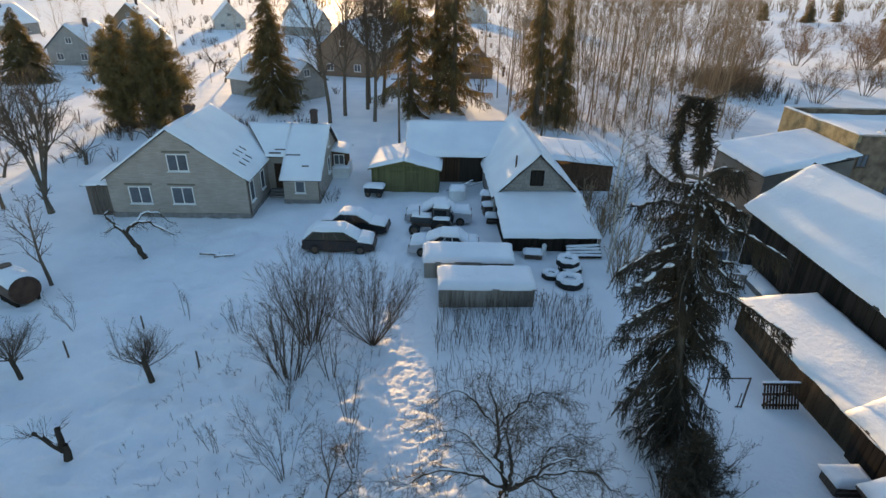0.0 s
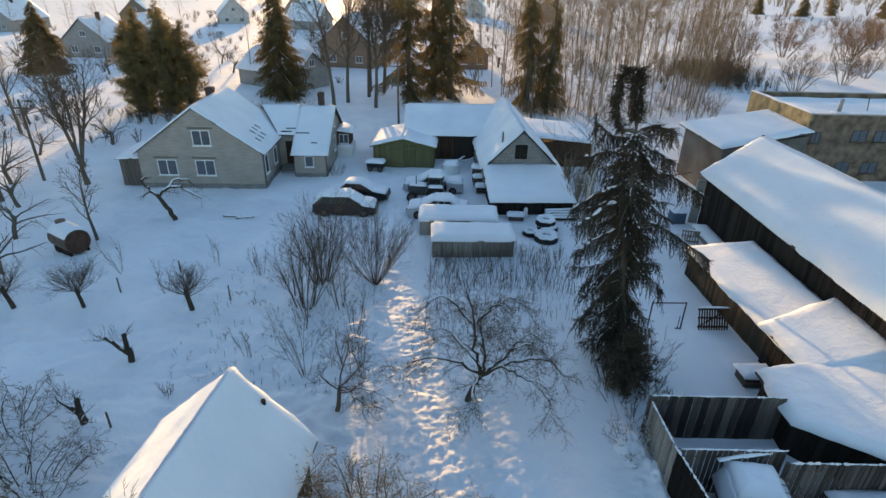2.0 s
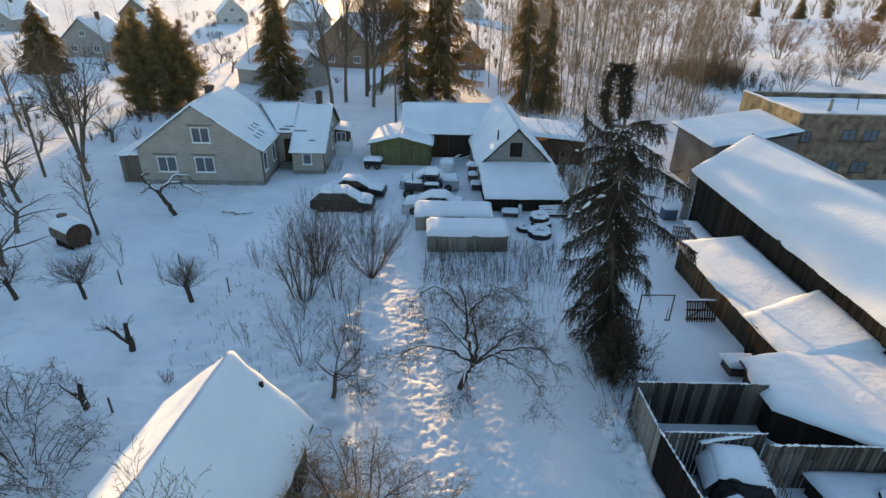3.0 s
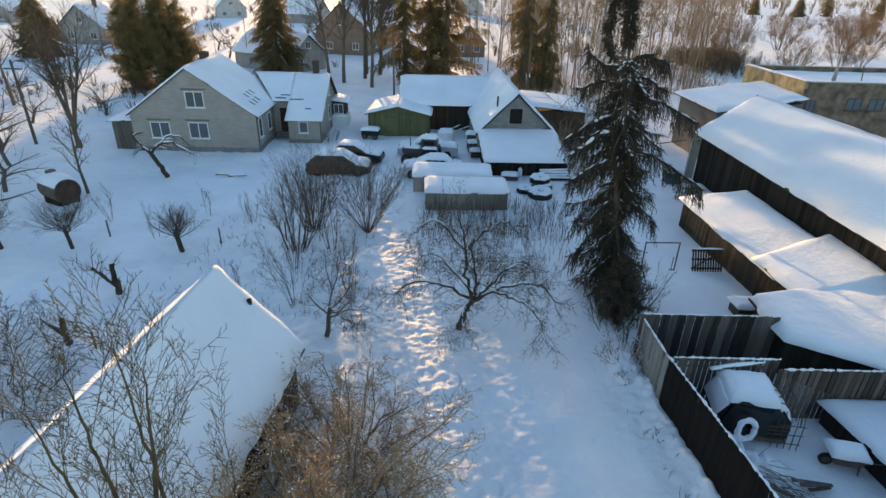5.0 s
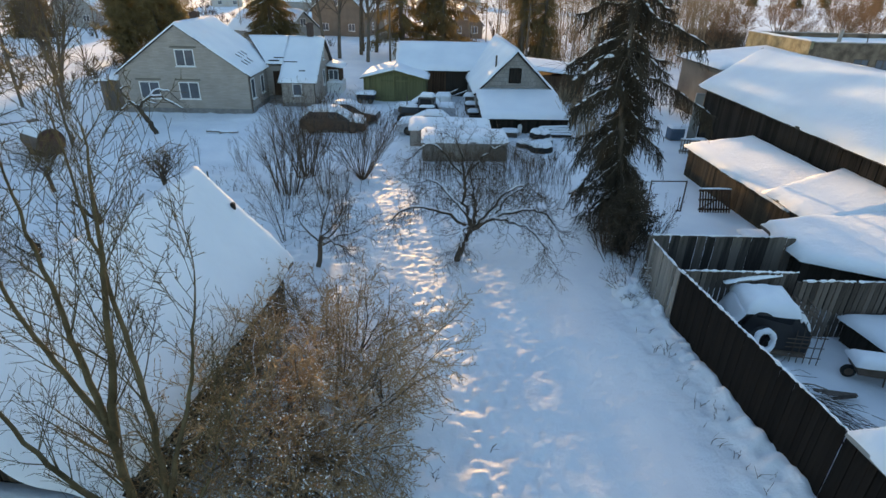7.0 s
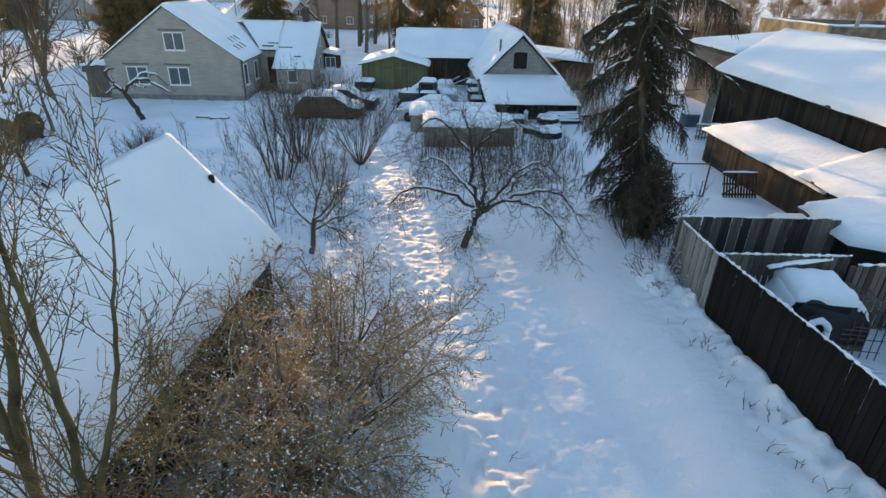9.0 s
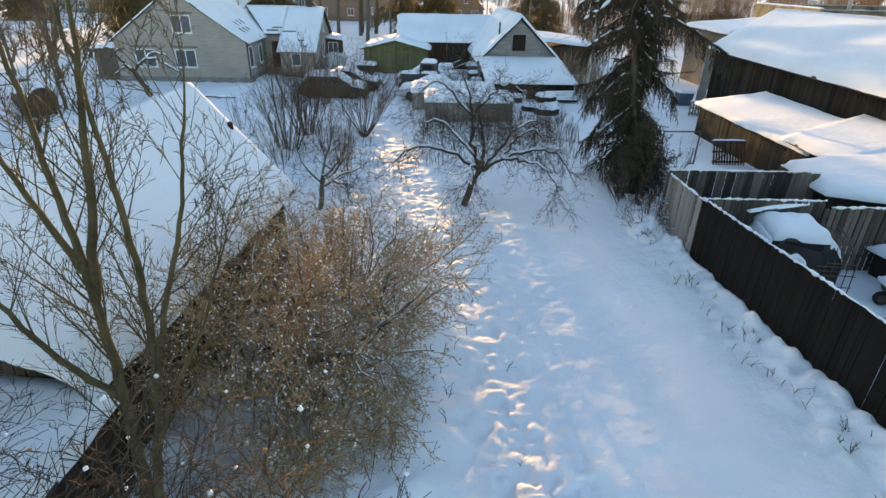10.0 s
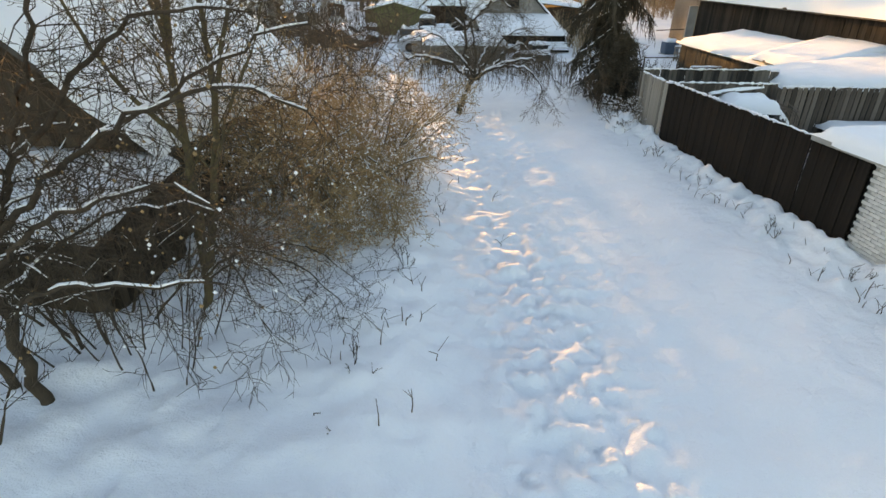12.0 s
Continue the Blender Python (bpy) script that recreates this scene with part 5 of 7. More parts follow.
def tractor():
    t = thing("tractor", pose(-1.55, 32.9, -0.02, 0, 0, 176), "old dark tractor with glazed cab and snow", "tractor")
    dark = paint("tractor_paint", (0.05, 0.055, 0.06))
    part("hood", boxes((0.1, 1.55, -0.3, 0.3, 0.75, 1.25), bevel=0.06), dark, t)
    part("grille", boxes((1.55, 1.6, -0.24, 0.24, 0.8, 1.15)), STEEL, t)
    part("chassis", boxes((-0.9, 1.5, -0.18, 0.18, 0.45, 0.76)), STEEL, t)
    part("cab", shaped([(-1.15, 0.9), (0.12, 0.9), (0.0, 2.05), (-1.0, 2.05)], 0.6, 0.1, 1.2, 0.04), dark, t)
    for s in (-1, 1):
        part("side_window", boxes((-0.9, -0.08, s * 0.595 - 0.012, s * 0.595 + 0.012, 1.25, 1.9)), CARGLASS, t)
    part("windscreen", boxes((0.07, 0.1, -0.48, 0.48, 1.3, 1.9)), CARGLASS, t)
    part("rear_window", boxes((-1.12, -1.09, -0.48, 0.48, 1.3, 1.9)), CARGLASS, t)
    for y in (-0.75, 0.75):
        wheel(t, -0.6, y, 0.68, 0.38, STEEL, "rear_wheel")
        f = part("fender", shaped([(-1.35, 0.95), (-1.1, 1.4), (-0.1, 1.4), (0.15, 0.95), (0.08, 0.93), (-0.15, 1.33), (-1.05, 1.33), (-1.28, 0.93)], 0.2, 0, 5, 0.01), dark, t)
        f.matrix_basis = pose(0, y, 0)
    for y in (-0.6, 0.6):
        wheel(t, 1.25, y, 0.38, 0.22, STEEL, "front_wheel")
    part("front_axle", boxes((1.2, 1.3, -0.6, 0.6, 0.36, 0.46)), STEEL, t)
    part("exhaust", pipe([(0.95, 0.2, 1.2), (0.95, 0.2, 2.0)], 0.04, 8), STEEL, t)
    snow_on([(-1.0, -0.5, 2.05), (0.0, -0.5, 2.05), (0.0, 0.5, 2.05), (-1.0, 0.5, 2.05)], 0.2, t, 5, 0.1)
    snow_on([(0.15, -0.3, 1.25), (1.5, -0.3, 1.25), (1.5, 0.3, 1.25), (0.15, 0.3, 1.25)], 0.14, t, 6, 0.1)
    for y in (-0.95, 0.55):
        snow_on([(-1.1, y, 1.4), (-0.1, y, 1.4), (-0.1, y + 0.4, 1.4), (-1.1, y + 0.4, 1.4)], 0.12, t, 7, 0.1)


tractor()


# ---- yard things ----
def tyre_ring(r_out, r_in, width, seg=22):
    """A lying tyre."""
    bm = bmesh.new()
    rows = []
    for k in range(seg):
        a = 2 * math.pi * k / seg
        ring = []
        for (r, z) in ((r_in, 0.04), (r_in + 0.03, 0), (r_out - 0.05, 0), (r_out, 0.05), (r_out, width - 0.05), (r_out - 0.05, width), (r_in + 0.03, width), (r_in, width - 0.04)):
            g = 0.02 if (r == r_out and k % 2) else 0
            ring.append(bm.verts.new(((r + g) * math.cos(a), (r + g) * math.sin(a), z)))
        rows.append(ring)
    for k in range(seg):
        p, q = rows[k], rows[(k + 1) % seg]
        for i in range(8):
            bm.faces.new((p[i], p[(i + 1) % 8], q[(i + 1) % 8], q[i]))
    bmesh.ops.recalc_face_normals(bm, faces=bm.faces[:])
    return bm


def snow_ring(parent, r, z, fat):
    v, f = [], []
    pts = [Vector((r * math.cos(2 * math.pi * k / 24), r * math.sin(2 * math.pi * k / 24), z + 0.02 * math.sin(k * 1.3))) for k in range(25)]
    tube(pts, [fat * (0.85 + 0.3 * abs(math.sin(k * 0.9))) for k in range(25)], 6, v, f)
    raw("snow_cover", v, f, ROOFSNOW, parent)


def tyre(x, y, z, r, w, label):
    t = thing("tyre", pose(x, y, z), label, "tyre", "heap of old tractor tyres")
    part("carcass", tyre_ring(r, r * 0.5, w), RUBBER, t)
    snow_ring(t, r * 0.72, w - 0.03, r * 0.26)
    v, f, n = [(0, 0, w * 0.8)], [], 20
    for j in (1, 2, 3):
        for i in range(n):
            a, q = 2 * math.pi * i / n, r * 0.2 * j
            v.append((q * math.cos(a), q * math.sin(a), w * (0.8 - 0.05 * j) + 0.05 * noise.noise(Vector((q * math.cos(a) * 4, q * math.sin(a) * 4, x)))))
    for i in range(n):
        f.append((0, 1 + i, 1 + (i + 1) % n))
        for j in (0, 1):
            f.append((1 + j * n + i, 1 + (j + 1) * n + i, 1 + (j + 1) * n + (i + 1) % n, 1 + j * n + (i + 1) % n))
    raw("snow_fill", v, f, ROOFSNOW, t, "snow filling the hollow of the tyre")
    return t


for x, y, z, r, w in ((6.6, 26.3, -0.02, 0.78, 0.42), (5.65, 27.1, -0.02, 0.52, 0.36), (6.9, 27.9, -0.02, 0.7, 0.4), (6.75, 28.0, 0.4, 0.68, 0.4)):
    tyre(x, y, z, r, w, "old tractor tyre lying flat, capped with snow")


def old_boiler():
    """A rusty tank on its side under snow, in the orchard."""
    b = thing("tank", pose(-22.9, 22.7, 0, 0, 0, 60), "dark rusty tank on its side with snow on top", "tank")
    part("shell", cyl(0, 0, 0.85, 0.75, 2.0, "y", 24), STEEL, b)
    part("end_cap", cyl(0, -1.03, 0.85, 0.7, 0.08, "y", 24), RUST, b, "rust-brown domed end plate")
    for x in (-0.5, 0.5):
        part("support", boxes((x - 0.08, x + 0.08, -0.9, 0.9, -0.1, 0.35)), DARKBOARD, b)
    part("hatch", cyl(0, 0.5, 1.75, 0.28, 0.3, "z", 16), STEEL, b)
    verts, faces = [], []
    for j in range(13):
        for i in range(13):
            a = radians(-62 + 124 * i / 12)
            e = math.sin(math.pi * i / 12) ** 0.5 * math.sin(math.pi * j / 12) ** 0.4
            r = 0.755 + 0.24 * e
            verts.append((r * math.sin(a), -1.0 + 2.0 * j / 12, 0.85 + r * math.cos(a)))
    for j in range(12):
        for i in range(12):
            q = j * 13 + i
            faces.append((q, q + 1, q + 14, q + 13))
    raw("snow_cover", verts, faces, ROOFSNOW, b)


old_boiler()


def bin_cart():
    b = thing("trailer", pose(-7.4, 39.2, 0, 0, 0, -3), "small dark trailer heaped with snow", "trailer")
    part("tub", boxes((0, 1.5, 0, 0.9, 0.3, 0.85), bevel=0.04), RUBBER, b)
    for x in (0.3, 1.2):
        wheel(b, x, 0.0, 0.24, 0.14, STEEL)
    part("drawbar", pipe([(1.5, 0.45, 0.4), (1.95, 0.45, 0.45)], 0.04), STEEL, b)
    snow_on([(-0.03, -0.05, 0.82), (1.53, -0.05, 0.82), (1.53, 0.92, 0.82), (-0.03, 0.92, 0.82)], 0.22, b, 3, 0.12)


bin_cart()


def ladder_planks():
    for i, (x, y, a, L) in enumerate(((-0.9, 41.2, 62, 2.4), (-0.55, 41.3, 58, 2.2), (-0.3, 41.2, 66, 2.6))):
        p = thing("plank", pose(x, y, 0.0, 0, -90 + a, -30 + 9 * i), "long grey plank leaning on the garage, snow-dusted", "plank", "planks leaning by the garage")
        part("plank", boxes((0, L, -0.09, 0.09, -0.02, 0.02)), GREYWOOD, p)
        snow_on([(0.1, -0.08, 0.02), (L, -0.08, 0.02), (L, 0.08, 0.02), (0.1, 0.08, 0.02)], 0.04, p, i, 0.15, ragged=0.01)
    w = thing("water_tank", pose(0.0, 39.5, 0, 0, 0, 0), "pale round tank capped with snow", "tank")
    part("tank", cyl(0, 0, 0.4, 0.7, 0.9, "z", 24), WHITE, w)
    snow_on([(-0.6, -0.6, 0.85), (0.6, -0.6, 0.85), (0.6, 0.6, 0.85), (-0.6, 0.6, 0.85)], 0.2, w, 9, 0.12)


ladder_planks()


def junk_stack(x, y, w, d, h, seed, label, category="stack"):
    """A pile of crates with snow."""
    rng = random.Random(seed)
    s = thing("crate_stack", pose(x, y, 0, 0, 0, rng.uniform(-8, 8)), label, category)
    z = 0
    while z < h - 0.1:
        k = min(h - z, rng.uniform(0.25, 0.5))
        e = rng.uniform(0, 0.12)
        c = part("crate", boxes((e, w - rng.uniform(0, 0.1), rng.uniform(0, 0.1), d, z, z + k - 0.03), bevel=0.015), rng.choice((DARKBOARD, STEEL, BOARD)), s)
        for zz in (0.2, 0.6):
            part("slat", boxes((e - 0.02, w, -0.02, 0.0, z + k * zz, z + k * (zz + 0.2))), BOARD, c)
        z += k
    snow_on([(-0.05, -0.05, h - 0.04), (w, -0.05, h - 0.04), (w, d, h - 0.04), (-0.05, d, h - 0.04)], 0.16, s, seed, 0.12)


junk_stack(1.75, 37.2, 1.0, 0.9, 1.3, 1, "stack of dark crates capped with snow beside the barn")
junk_stack(2.0, 35.9, 0.8, 0.8, 0.9, 2, "low stack of scrap boxes capped with snow")
junk_stack(2.1, 34.6, 0.8, 0.8, 0.6, 3, "scrap heap dusted with snow by the barn")
junk_stack(4.3, 29.3, 1.1, 0.7, 0.45, 4, "tipped crate under snow before the woodshed")
junk_stack(13.1, 12.2, 1.3, 0.9, 0.65, 5, "dark crate with a snowy rim by the sheds")


def timber_heap():
    for i in range(4):
        p = thing("beam", pose(7.0, 29.6 + 0.16 * i, 0.18 + 0.12 * i, 0, 0, 3 + 2 * i), "snow-covered timber beam on the woodpile", "beam", "timber before the woodshed")
        part("beam", boxes((0, 2.2, -0.09, 0.09, -0.1, 0.08)), DARKBOARD, p)
        snow_on([(0, -0.09, 0.08), (2.2, -0.09, 0.08), (2.2, 0.09, 0.08), (0, 0.09, 0.08)], 0.09, p, i, 0.12, ragged=0.02)
    b = thing("bottle", pose(5.6, 30.0, 0), "white plastic canister standing in the snow", "canister")
    part("body", cyl(0, 0, 0.35, 0.15, 0.7, "z", 14), WHITE, b)
    part("cap", cyl(0, 0, 0.74, 0.06, 0.1, "z", 10), WHITE, b)
    for i, (x, a) in enumerate(((-15.2, 5), (-14.7, -12), (-14.2, 20))):
        p = thing("branch_log", pose(x, 28.4 - 0.1 * i, 0.1, 0, 0, a), "fallen dark log half sunk in snow", "log", "logs lying in the yard")
        part("log", cyl(0, 0, 0, 0.07, 1.2, "x", 8, 0.05), BARK, p)
        snow_on([(-0.55, -0.05, 0.05), (0.55, -0.05, 0.05), (0.55, 0.05, 0.05), (-0.55, 0.05, 0.05)], 0.06, p, i, 0.1, ragged=0.01)


timber_heap()


def gate_frame():
    g = thing("gate_frame", pose(10.35, 16.5, 0, 0, 0, 2), "thin rusty steel gate frame standing in snow", "gate frame")
    for x in (0.0, 1.65):
        part("post", pipe([(x, 0, -0.1), (x, 0, 1.55)], 0.035), STEEL, g)
    part("crossbar", pipe([(0, 0, 1.5), (1.65, 0, 1.52)], 0.03), STEEL, g)
    part("brace", boxes((1.4, 1.65, -0.02, 0.02, 0.02, 0.06)), STEEL, g)
    part("stile", pipe([(1.5, 0, 0.0), (1.5, 0, 0.75)], 0.02), STEEL, g)


gate_frame()


def slatted_gate(x, y, rz, w, h, n, lean, label, material):
    g = thing("wooden_gate", pose(x, y, 0.0, lean, 0, rz), label, "gate")
    for z in (0.12, h * 0.5, h - 0.15):
        part("rail", boxes((0, w, 0.02, 0.06, z, z + 0.09)), material, g)
    for i in range(n):
        a = w * (i + 0.2) / n
        part("slat", boxes((a, a + w / n * 0.5, -0.02, 0.018, 0, h)), material, g)
    part("brace", pipe([(0.05, 0.08, 0.15), (w - 0.05, 0.08, h - 0.15)], 0.035, 4), material, g)
    snow_on([(0, -0.03, h), (w, -0.03, h), (w, 0.06, h), (0, 0.06, h)], 0.05, g, n, 0.12, ragged=0.01)


slatted_gate(12.85, 16.5, 3, 1.55, 1.15, 12, -22, "brown slatted wooden gate leaning, snow on top", BROWNBOARD)
slatted_gate(15.5, 26.6, -12, 1.15, 0.95, 7, -8, "small grey picket gate in the snow", GREYWOOD)


def water_box():
    b = thing("water_container", pose(16.0, 29.6, 0, 0, 0, 5), "blue-grey plastic water container with snow on top", "container")
    blue = mat("blue_grey_plastic", (0.08, 0.12, 0.17), 0.5, var=0.2)
    part("body", boxes((0, 0.95, 0, 0.9, 0.05, 0.9), bevel=0.06), blue, b)
    part("pallet", boxes((-0.05, 1.0, -0.05, 0.95, -0.05, 0.05)), GREYWOOD, b)
    snow_on([(0, 0, 0.9), (0.95, 0, 0.9), (0.95, 0.9, 0.9), (0, 0.9, 0.9)], 0.14, b, 4, 0.12)


water_box()


# ---- scrapyard behind the fence ----
def wrecked_cab():
    c = thing("truck_cab", pose(10.55, 6.0, 0, 0, 0, -8), "dark wrecked truck cab under a dome of snow", "truck cab")
    dark = paint("cab_paint", (0.02, 0.02, 0.022))
    part("shell", shaped([(-1.0, 0.15), (1.0, 0.15), (1.05, 0.75), (0.9, 1.05), (0.55, 1.45), (0.2, 1.55), (-0.55, 1.55), (-0.85, 1.3), (-1.02, 0.85)], 0.78, 0.2, 0.85, 0.1), dark, c)
    part("side_window", boxes((-0.6, 0.45, -0.68, -0.62, 1.0, 1.38), bevel=0.02), CARGLASS, c)
    part("bumper", boxes((-0.9, 0.9, -0.87, -0.76, 0.2, 0.35), bevel=0.02), STEEL, c)
    part("door_seam", boxes((-0.03, 0.0, -0.795, -0.78, 0.3, 0.95)), STEEL, c)
    snow_on([(-0.85, -0.62, 1.42), (0.55, -0.62, 1.45), (0.5, 0.66, 1.5), (-0.9, 0.66, 1.45)], 0.36, c, 8, 0.06, ragged=0.1, lumps=0.12)
    snow_on([(0.62, -0.6, 1.3), (1.0, -0.55, 0.95), (1.0, 0.6, 0.95), (0.58, 0.62, 1.34)], 0.2, c, 10, 0.06, ragged=0.08, lumps=0.08)
    snow_on([(-1.18, -0.62, 0.85), (-0.88, -0.66, 1.35), (-0.88, 0.66, 1.4), (-1.18, 0.66, 0.85)][::-1], 0.16, c, 9, 0.08, ragged=0.06, lumps=0.06)
    for y, z in ((-0.6, 1.12), (-0.3, 1.2), (0.0, 1.24), (0.3, 1.2)):
        part("roof_rack_bar", pipe([(0.55, y, 1.55), (0.95, y - 0.05, 1.5), (1.2, y - 0.1, 1.2), (1.24, y - 0.12, 0.8)], 0.018, 5), STEEL, c)
    for q in (0.7, 1.05):
        part("roof_rack_rail", pipe([(q, -0.72, 1.5), (q + 0.04, 0.35, 1.56)], 0.018, 5), STEEL, c)
    for i in range(3):
        part("grille_bar", pipe([(0.35, -0.8, 0.5 + 0.14 * i), (0.92, -0.78, 0.5 + 0.14 * i)], 0.018, 5), STEEL, c)
    t = thing("tyre", pose(9.95, 5.15, 0.75, 78, 0, 15), "tyre leaning on the wreck, snow-rimmed", "tyre")
    part("carcass", tyre_ring(0.4, 0.22, 0.2), RUBBER, t)
    snow_ring(t, 0.31, 0.2, 0.09)
    f = thing("steel_cage", pose(11.0, 5.1, 0, 0, 0, -10), "rusty bent wire cage standing in snow", "cage")
    for i in range(5):
        part("bar", pipe([(0.18 * i, 0, 0), (0.18 * i, 0.05, 0.9), (0.18 * i + 0.05, 0.25, 1.25)], 0.014, 5), STEEL, f)
    for z in (0.2, 0.55, 0.9):
        part("bar", pipe([(0, 0, z), (0.8, 0.05, z)], 0.014, 5), STEEL, f)
    bar = thing("board", pose(9.4, 7.0 - 0.35, 1.7, 0, -6, 8), "long snowy board laid across the wreck", "board")
    part("plank", boxes((0, 2.1, -0.07, 0.07, -0.02, 0.02)), GREYWOOD, bar)
    snow_on([(0, -0.07, 0.02), (2.1, -0.07, 0.02), (2.1, 0.07, 0.02), (0, 0.07, 0.02)], 0.06, bar, 2, 0.12, ragged=0.01)


wrecked_cab()


def low_platform():
    p = thing("platform", pose(0, 0, 0), "low dark board box with a snow-covered lid", "platform")
    bm = bmesh.new()
    prism(bm, [(13.1, 6.2), (16.2, 6.3), (16.4, 1.5), (14.0, 1.5)], "z", -0.1, 0.75)
    part("box", bm, DARKBOARD, p)
    q = [(13.8, 1.4, 0.8), (16.6, 1.4, 0.85), (16.3, 6.45, 0.85), (12.95, 6.4, 0.8)]
    part("lid", slab(q, 0.06), DARKBOARD, p)
    snow_on(q, 0.2, p, 15, 0.2)
    t = thing("tyre", pose(15.0, 5.2, 1.0), "tyre lying on the snowy platform lid", "tyre")
    part("carcass", tyre_ring(0.36, 0.2, 0.18), RUBBER, t)
    snow_ring(t, 0.27, 0.17, 0.09)


low_platform()


def barrow():
    b = thing("wheelbarrow", pose(12.3, 4.55, 0, 0, 0, -12), "dark wheelbarrow filled with snow", "wheelbarrow")
    bm = bmesh.new()
    prism(bm, [(0.1, 0.3), (0.75, 0.3), (0.95, 0.65), (-0.05, 0.65)], "y", -0.32, 0.32)
    part("tray", bm, STEEL, b)
    for y in (-0.28, 0.28):
        part("handle", pipe([(0.1, y, 0.35), (1.5, y, 0.62)], 0.02), STEEL, b)
        part("leg", pipe([(0.75, y, 0.35), (0.8, y, 0.0)], 0.02), STEEL, b)
    wheel(b, 0.0, 0, 0.19, 0.09, STEEL)
    snow_on([(-0.02, -0.33, 0.62), (0.95, -0.33, 0.62), (0.95, 0.33, 0.62), (-0.02, 0.33, 0.62)], 0.2, b, 3, 0.08)


barrow()


def snow_heap(x, y, rx, ry, h, seed):
    """A mound of shovelled snow."""
    verts, faces = [], []
    n = 26
    for j in range(n + 1):
        for i in range(n + 1):
            u, v = 2 * i / n - 1, 2 * j / n - 1
            e = max(0.0, 1 - (u * u + v * v)) ** 0.7
            px, py = x + u * rx, y + v * ry
            verts.append((px, py, -0.12 + (h + 0.12) * e * (1 + 0.55 * noise.noise(Vector((px, py, seed)) * 2.2) + 0.35 * noise.noise(Vector((px, py, seed)) * 6))))
    for j in range(n):
        for i in range(n):
            q = j * (n + 1) + i
            faces.append((q, q + 1, q + n + 2, q + n + 1))
    tagged(raw("snow_mound", verts, faces, ROOFSNOW), "rounded heap of lumpy snow", "snow mound", "mounds by the fence")


snow_heap(9.35, 4.7, 0.7, 0.9, 0.75, 1)
snow_heap(10.2, 4.3, 0.9, 0.8, 0.4, 2)
snow_heap(7.45, 8.7, 0.7, 1.2, 0.5, 3)
snow_heap(7.9, 7.3, 0.45, 0.9, 0.4, 4)
snow_heap(9.8, 2.4, 0.6, 1.2, 0.45, 5)


def stick_pile():
    rng = random.Random(9)
    for i in range(5):
        a = rng.uniform(-50, 10)
        s = thing("stick", pose(10.3 + rng.uniform(-0.5, 0.6), 3.6 + rng.uniform(-0.5, 0.5), 0.22 + 0.06 * i, 0, rng.uniform(-8, 8), a), "bare cut stick on a snowy brushwood pile", "stick", "brushwood pile")
        L = rng.uniform(0.6, 1.1)
        part("stick", pipe([(-L / 2, 0, 0), (0, 0.04, 0.03), (L / 2, 0, 0)], 0.02, 5), GREYWOOD, s)


stick_pile()


def brush_heap():
    """Frosted brushwood thrown along the fence."""
    r = random.Random(19)
    v, f, sv, sf = [], [], [], []
    for i in range(230):
        q = r.random()
        o = Vector((9.95 + 1.35 * q + r.gauss(0, 0.22), 3.9 - 2.1 * q + r.gauss(0, 0.25), 0.1 + abs(r.gauss(0, 0.17))))
        d = Vector((0.5 + r.gauss(0, 0.35), -0.85 + r.gauss(0, 0.35), r.gauss(0.05, 0.2))).normalized()
        L = r.uniform(0.3, 0.9)
        pts = [o, o + d * L * 0.5 + Vector((r.gauss(0, 0.05), r.gauss(0, 0.05), 0.03)), o + d * L]
        tube(pts, [0.011, 0.009, 0.005], 3, v, f)
        if r.random() < 0.5:
            tube([p + Vector((0, 0, 0.014)) for p in pts], [0.008, 0.014, 0.006], 4, sv, sf)
    b = thing("brushwood", pose(0, 0, 0), "heap of frosted brushwood thrown beside the fence", "brushwood")
    tagged(raw("twig_tangle", v, f, BARK, b), kind="stuff")
    tagged(raw("snow_cover", sv, sf, ROOFSNOW, b, "snow on the thrown twigs"), kind="stuff")
    for i in range(3):
        p = thing("board", pose(10.9 + 0.12 * i, 3.75 - 0.2 * i, 0.14 + 0.03 * i, 0, 2, -6 + 9 * i), "dark thin board half sunk in yard snow", "board", "boards in the scrapyard")
        part("plank", boxes((0, 1.1 - 0.2 * i, -0.05, 0.05, -0.015, 0.015)), BOARD, p)


brush_heap()


# ---- orchard posts, poles ----
def stake(x, y, h, r=0.045, lean=0.0):
    p = thing("post", pose(x, y, -0.1, 0, lean, 0), "short dark wooden stake in the snow", "post", "orchard stakes")
    part("stake", cyl(0, 0, h / 2, r, h, "z", 8, r * 0.8), BARK, p)
    part("snow_cap", cyl(0, 0, h + 0.02, r * 1.2, 0.06, "z", 8, r * 0.5), ROOFSNOW, p)


for x, y, h in ((-11.18, 17.78, 1.0), (-17.2, 18.0, 1.1), (-7.9, 18.4, 1.2), (-12.2, 8.6, 0.9), (-15.2, 20.6, 0.8), (-9.9, 9.2, 0.5)):
    stake(x, y, h)


def lamp_pole(x, y, h, lamp=True):
    p = thing("street_lamp", pose(x, y, 0), "tall wooden power pole with a lamp arm", "street lamp", "poles along the road")
    part("pole", cyl(0, 0, h / 2 - 0.2, 0.13, h + 0.4, "z", 10, 0.09), BARK, p)
    arm = part("arm", pipe([(0, 0, h - 0.3), (0.6, -0.3, h), (1.1, -0.5, h)], 0.035), STEEL, p)
    part("lamp_head", boxes((0.95, 1.45, -0.62, -0.4, h - 0.05, h + 0.08), bevel=0.03), STEEL, arm)
    part("crossarm", boxes((-0.7, 0.7, -0.05, 0.05, h - 0.7, h - 0.6)), BARK, p)


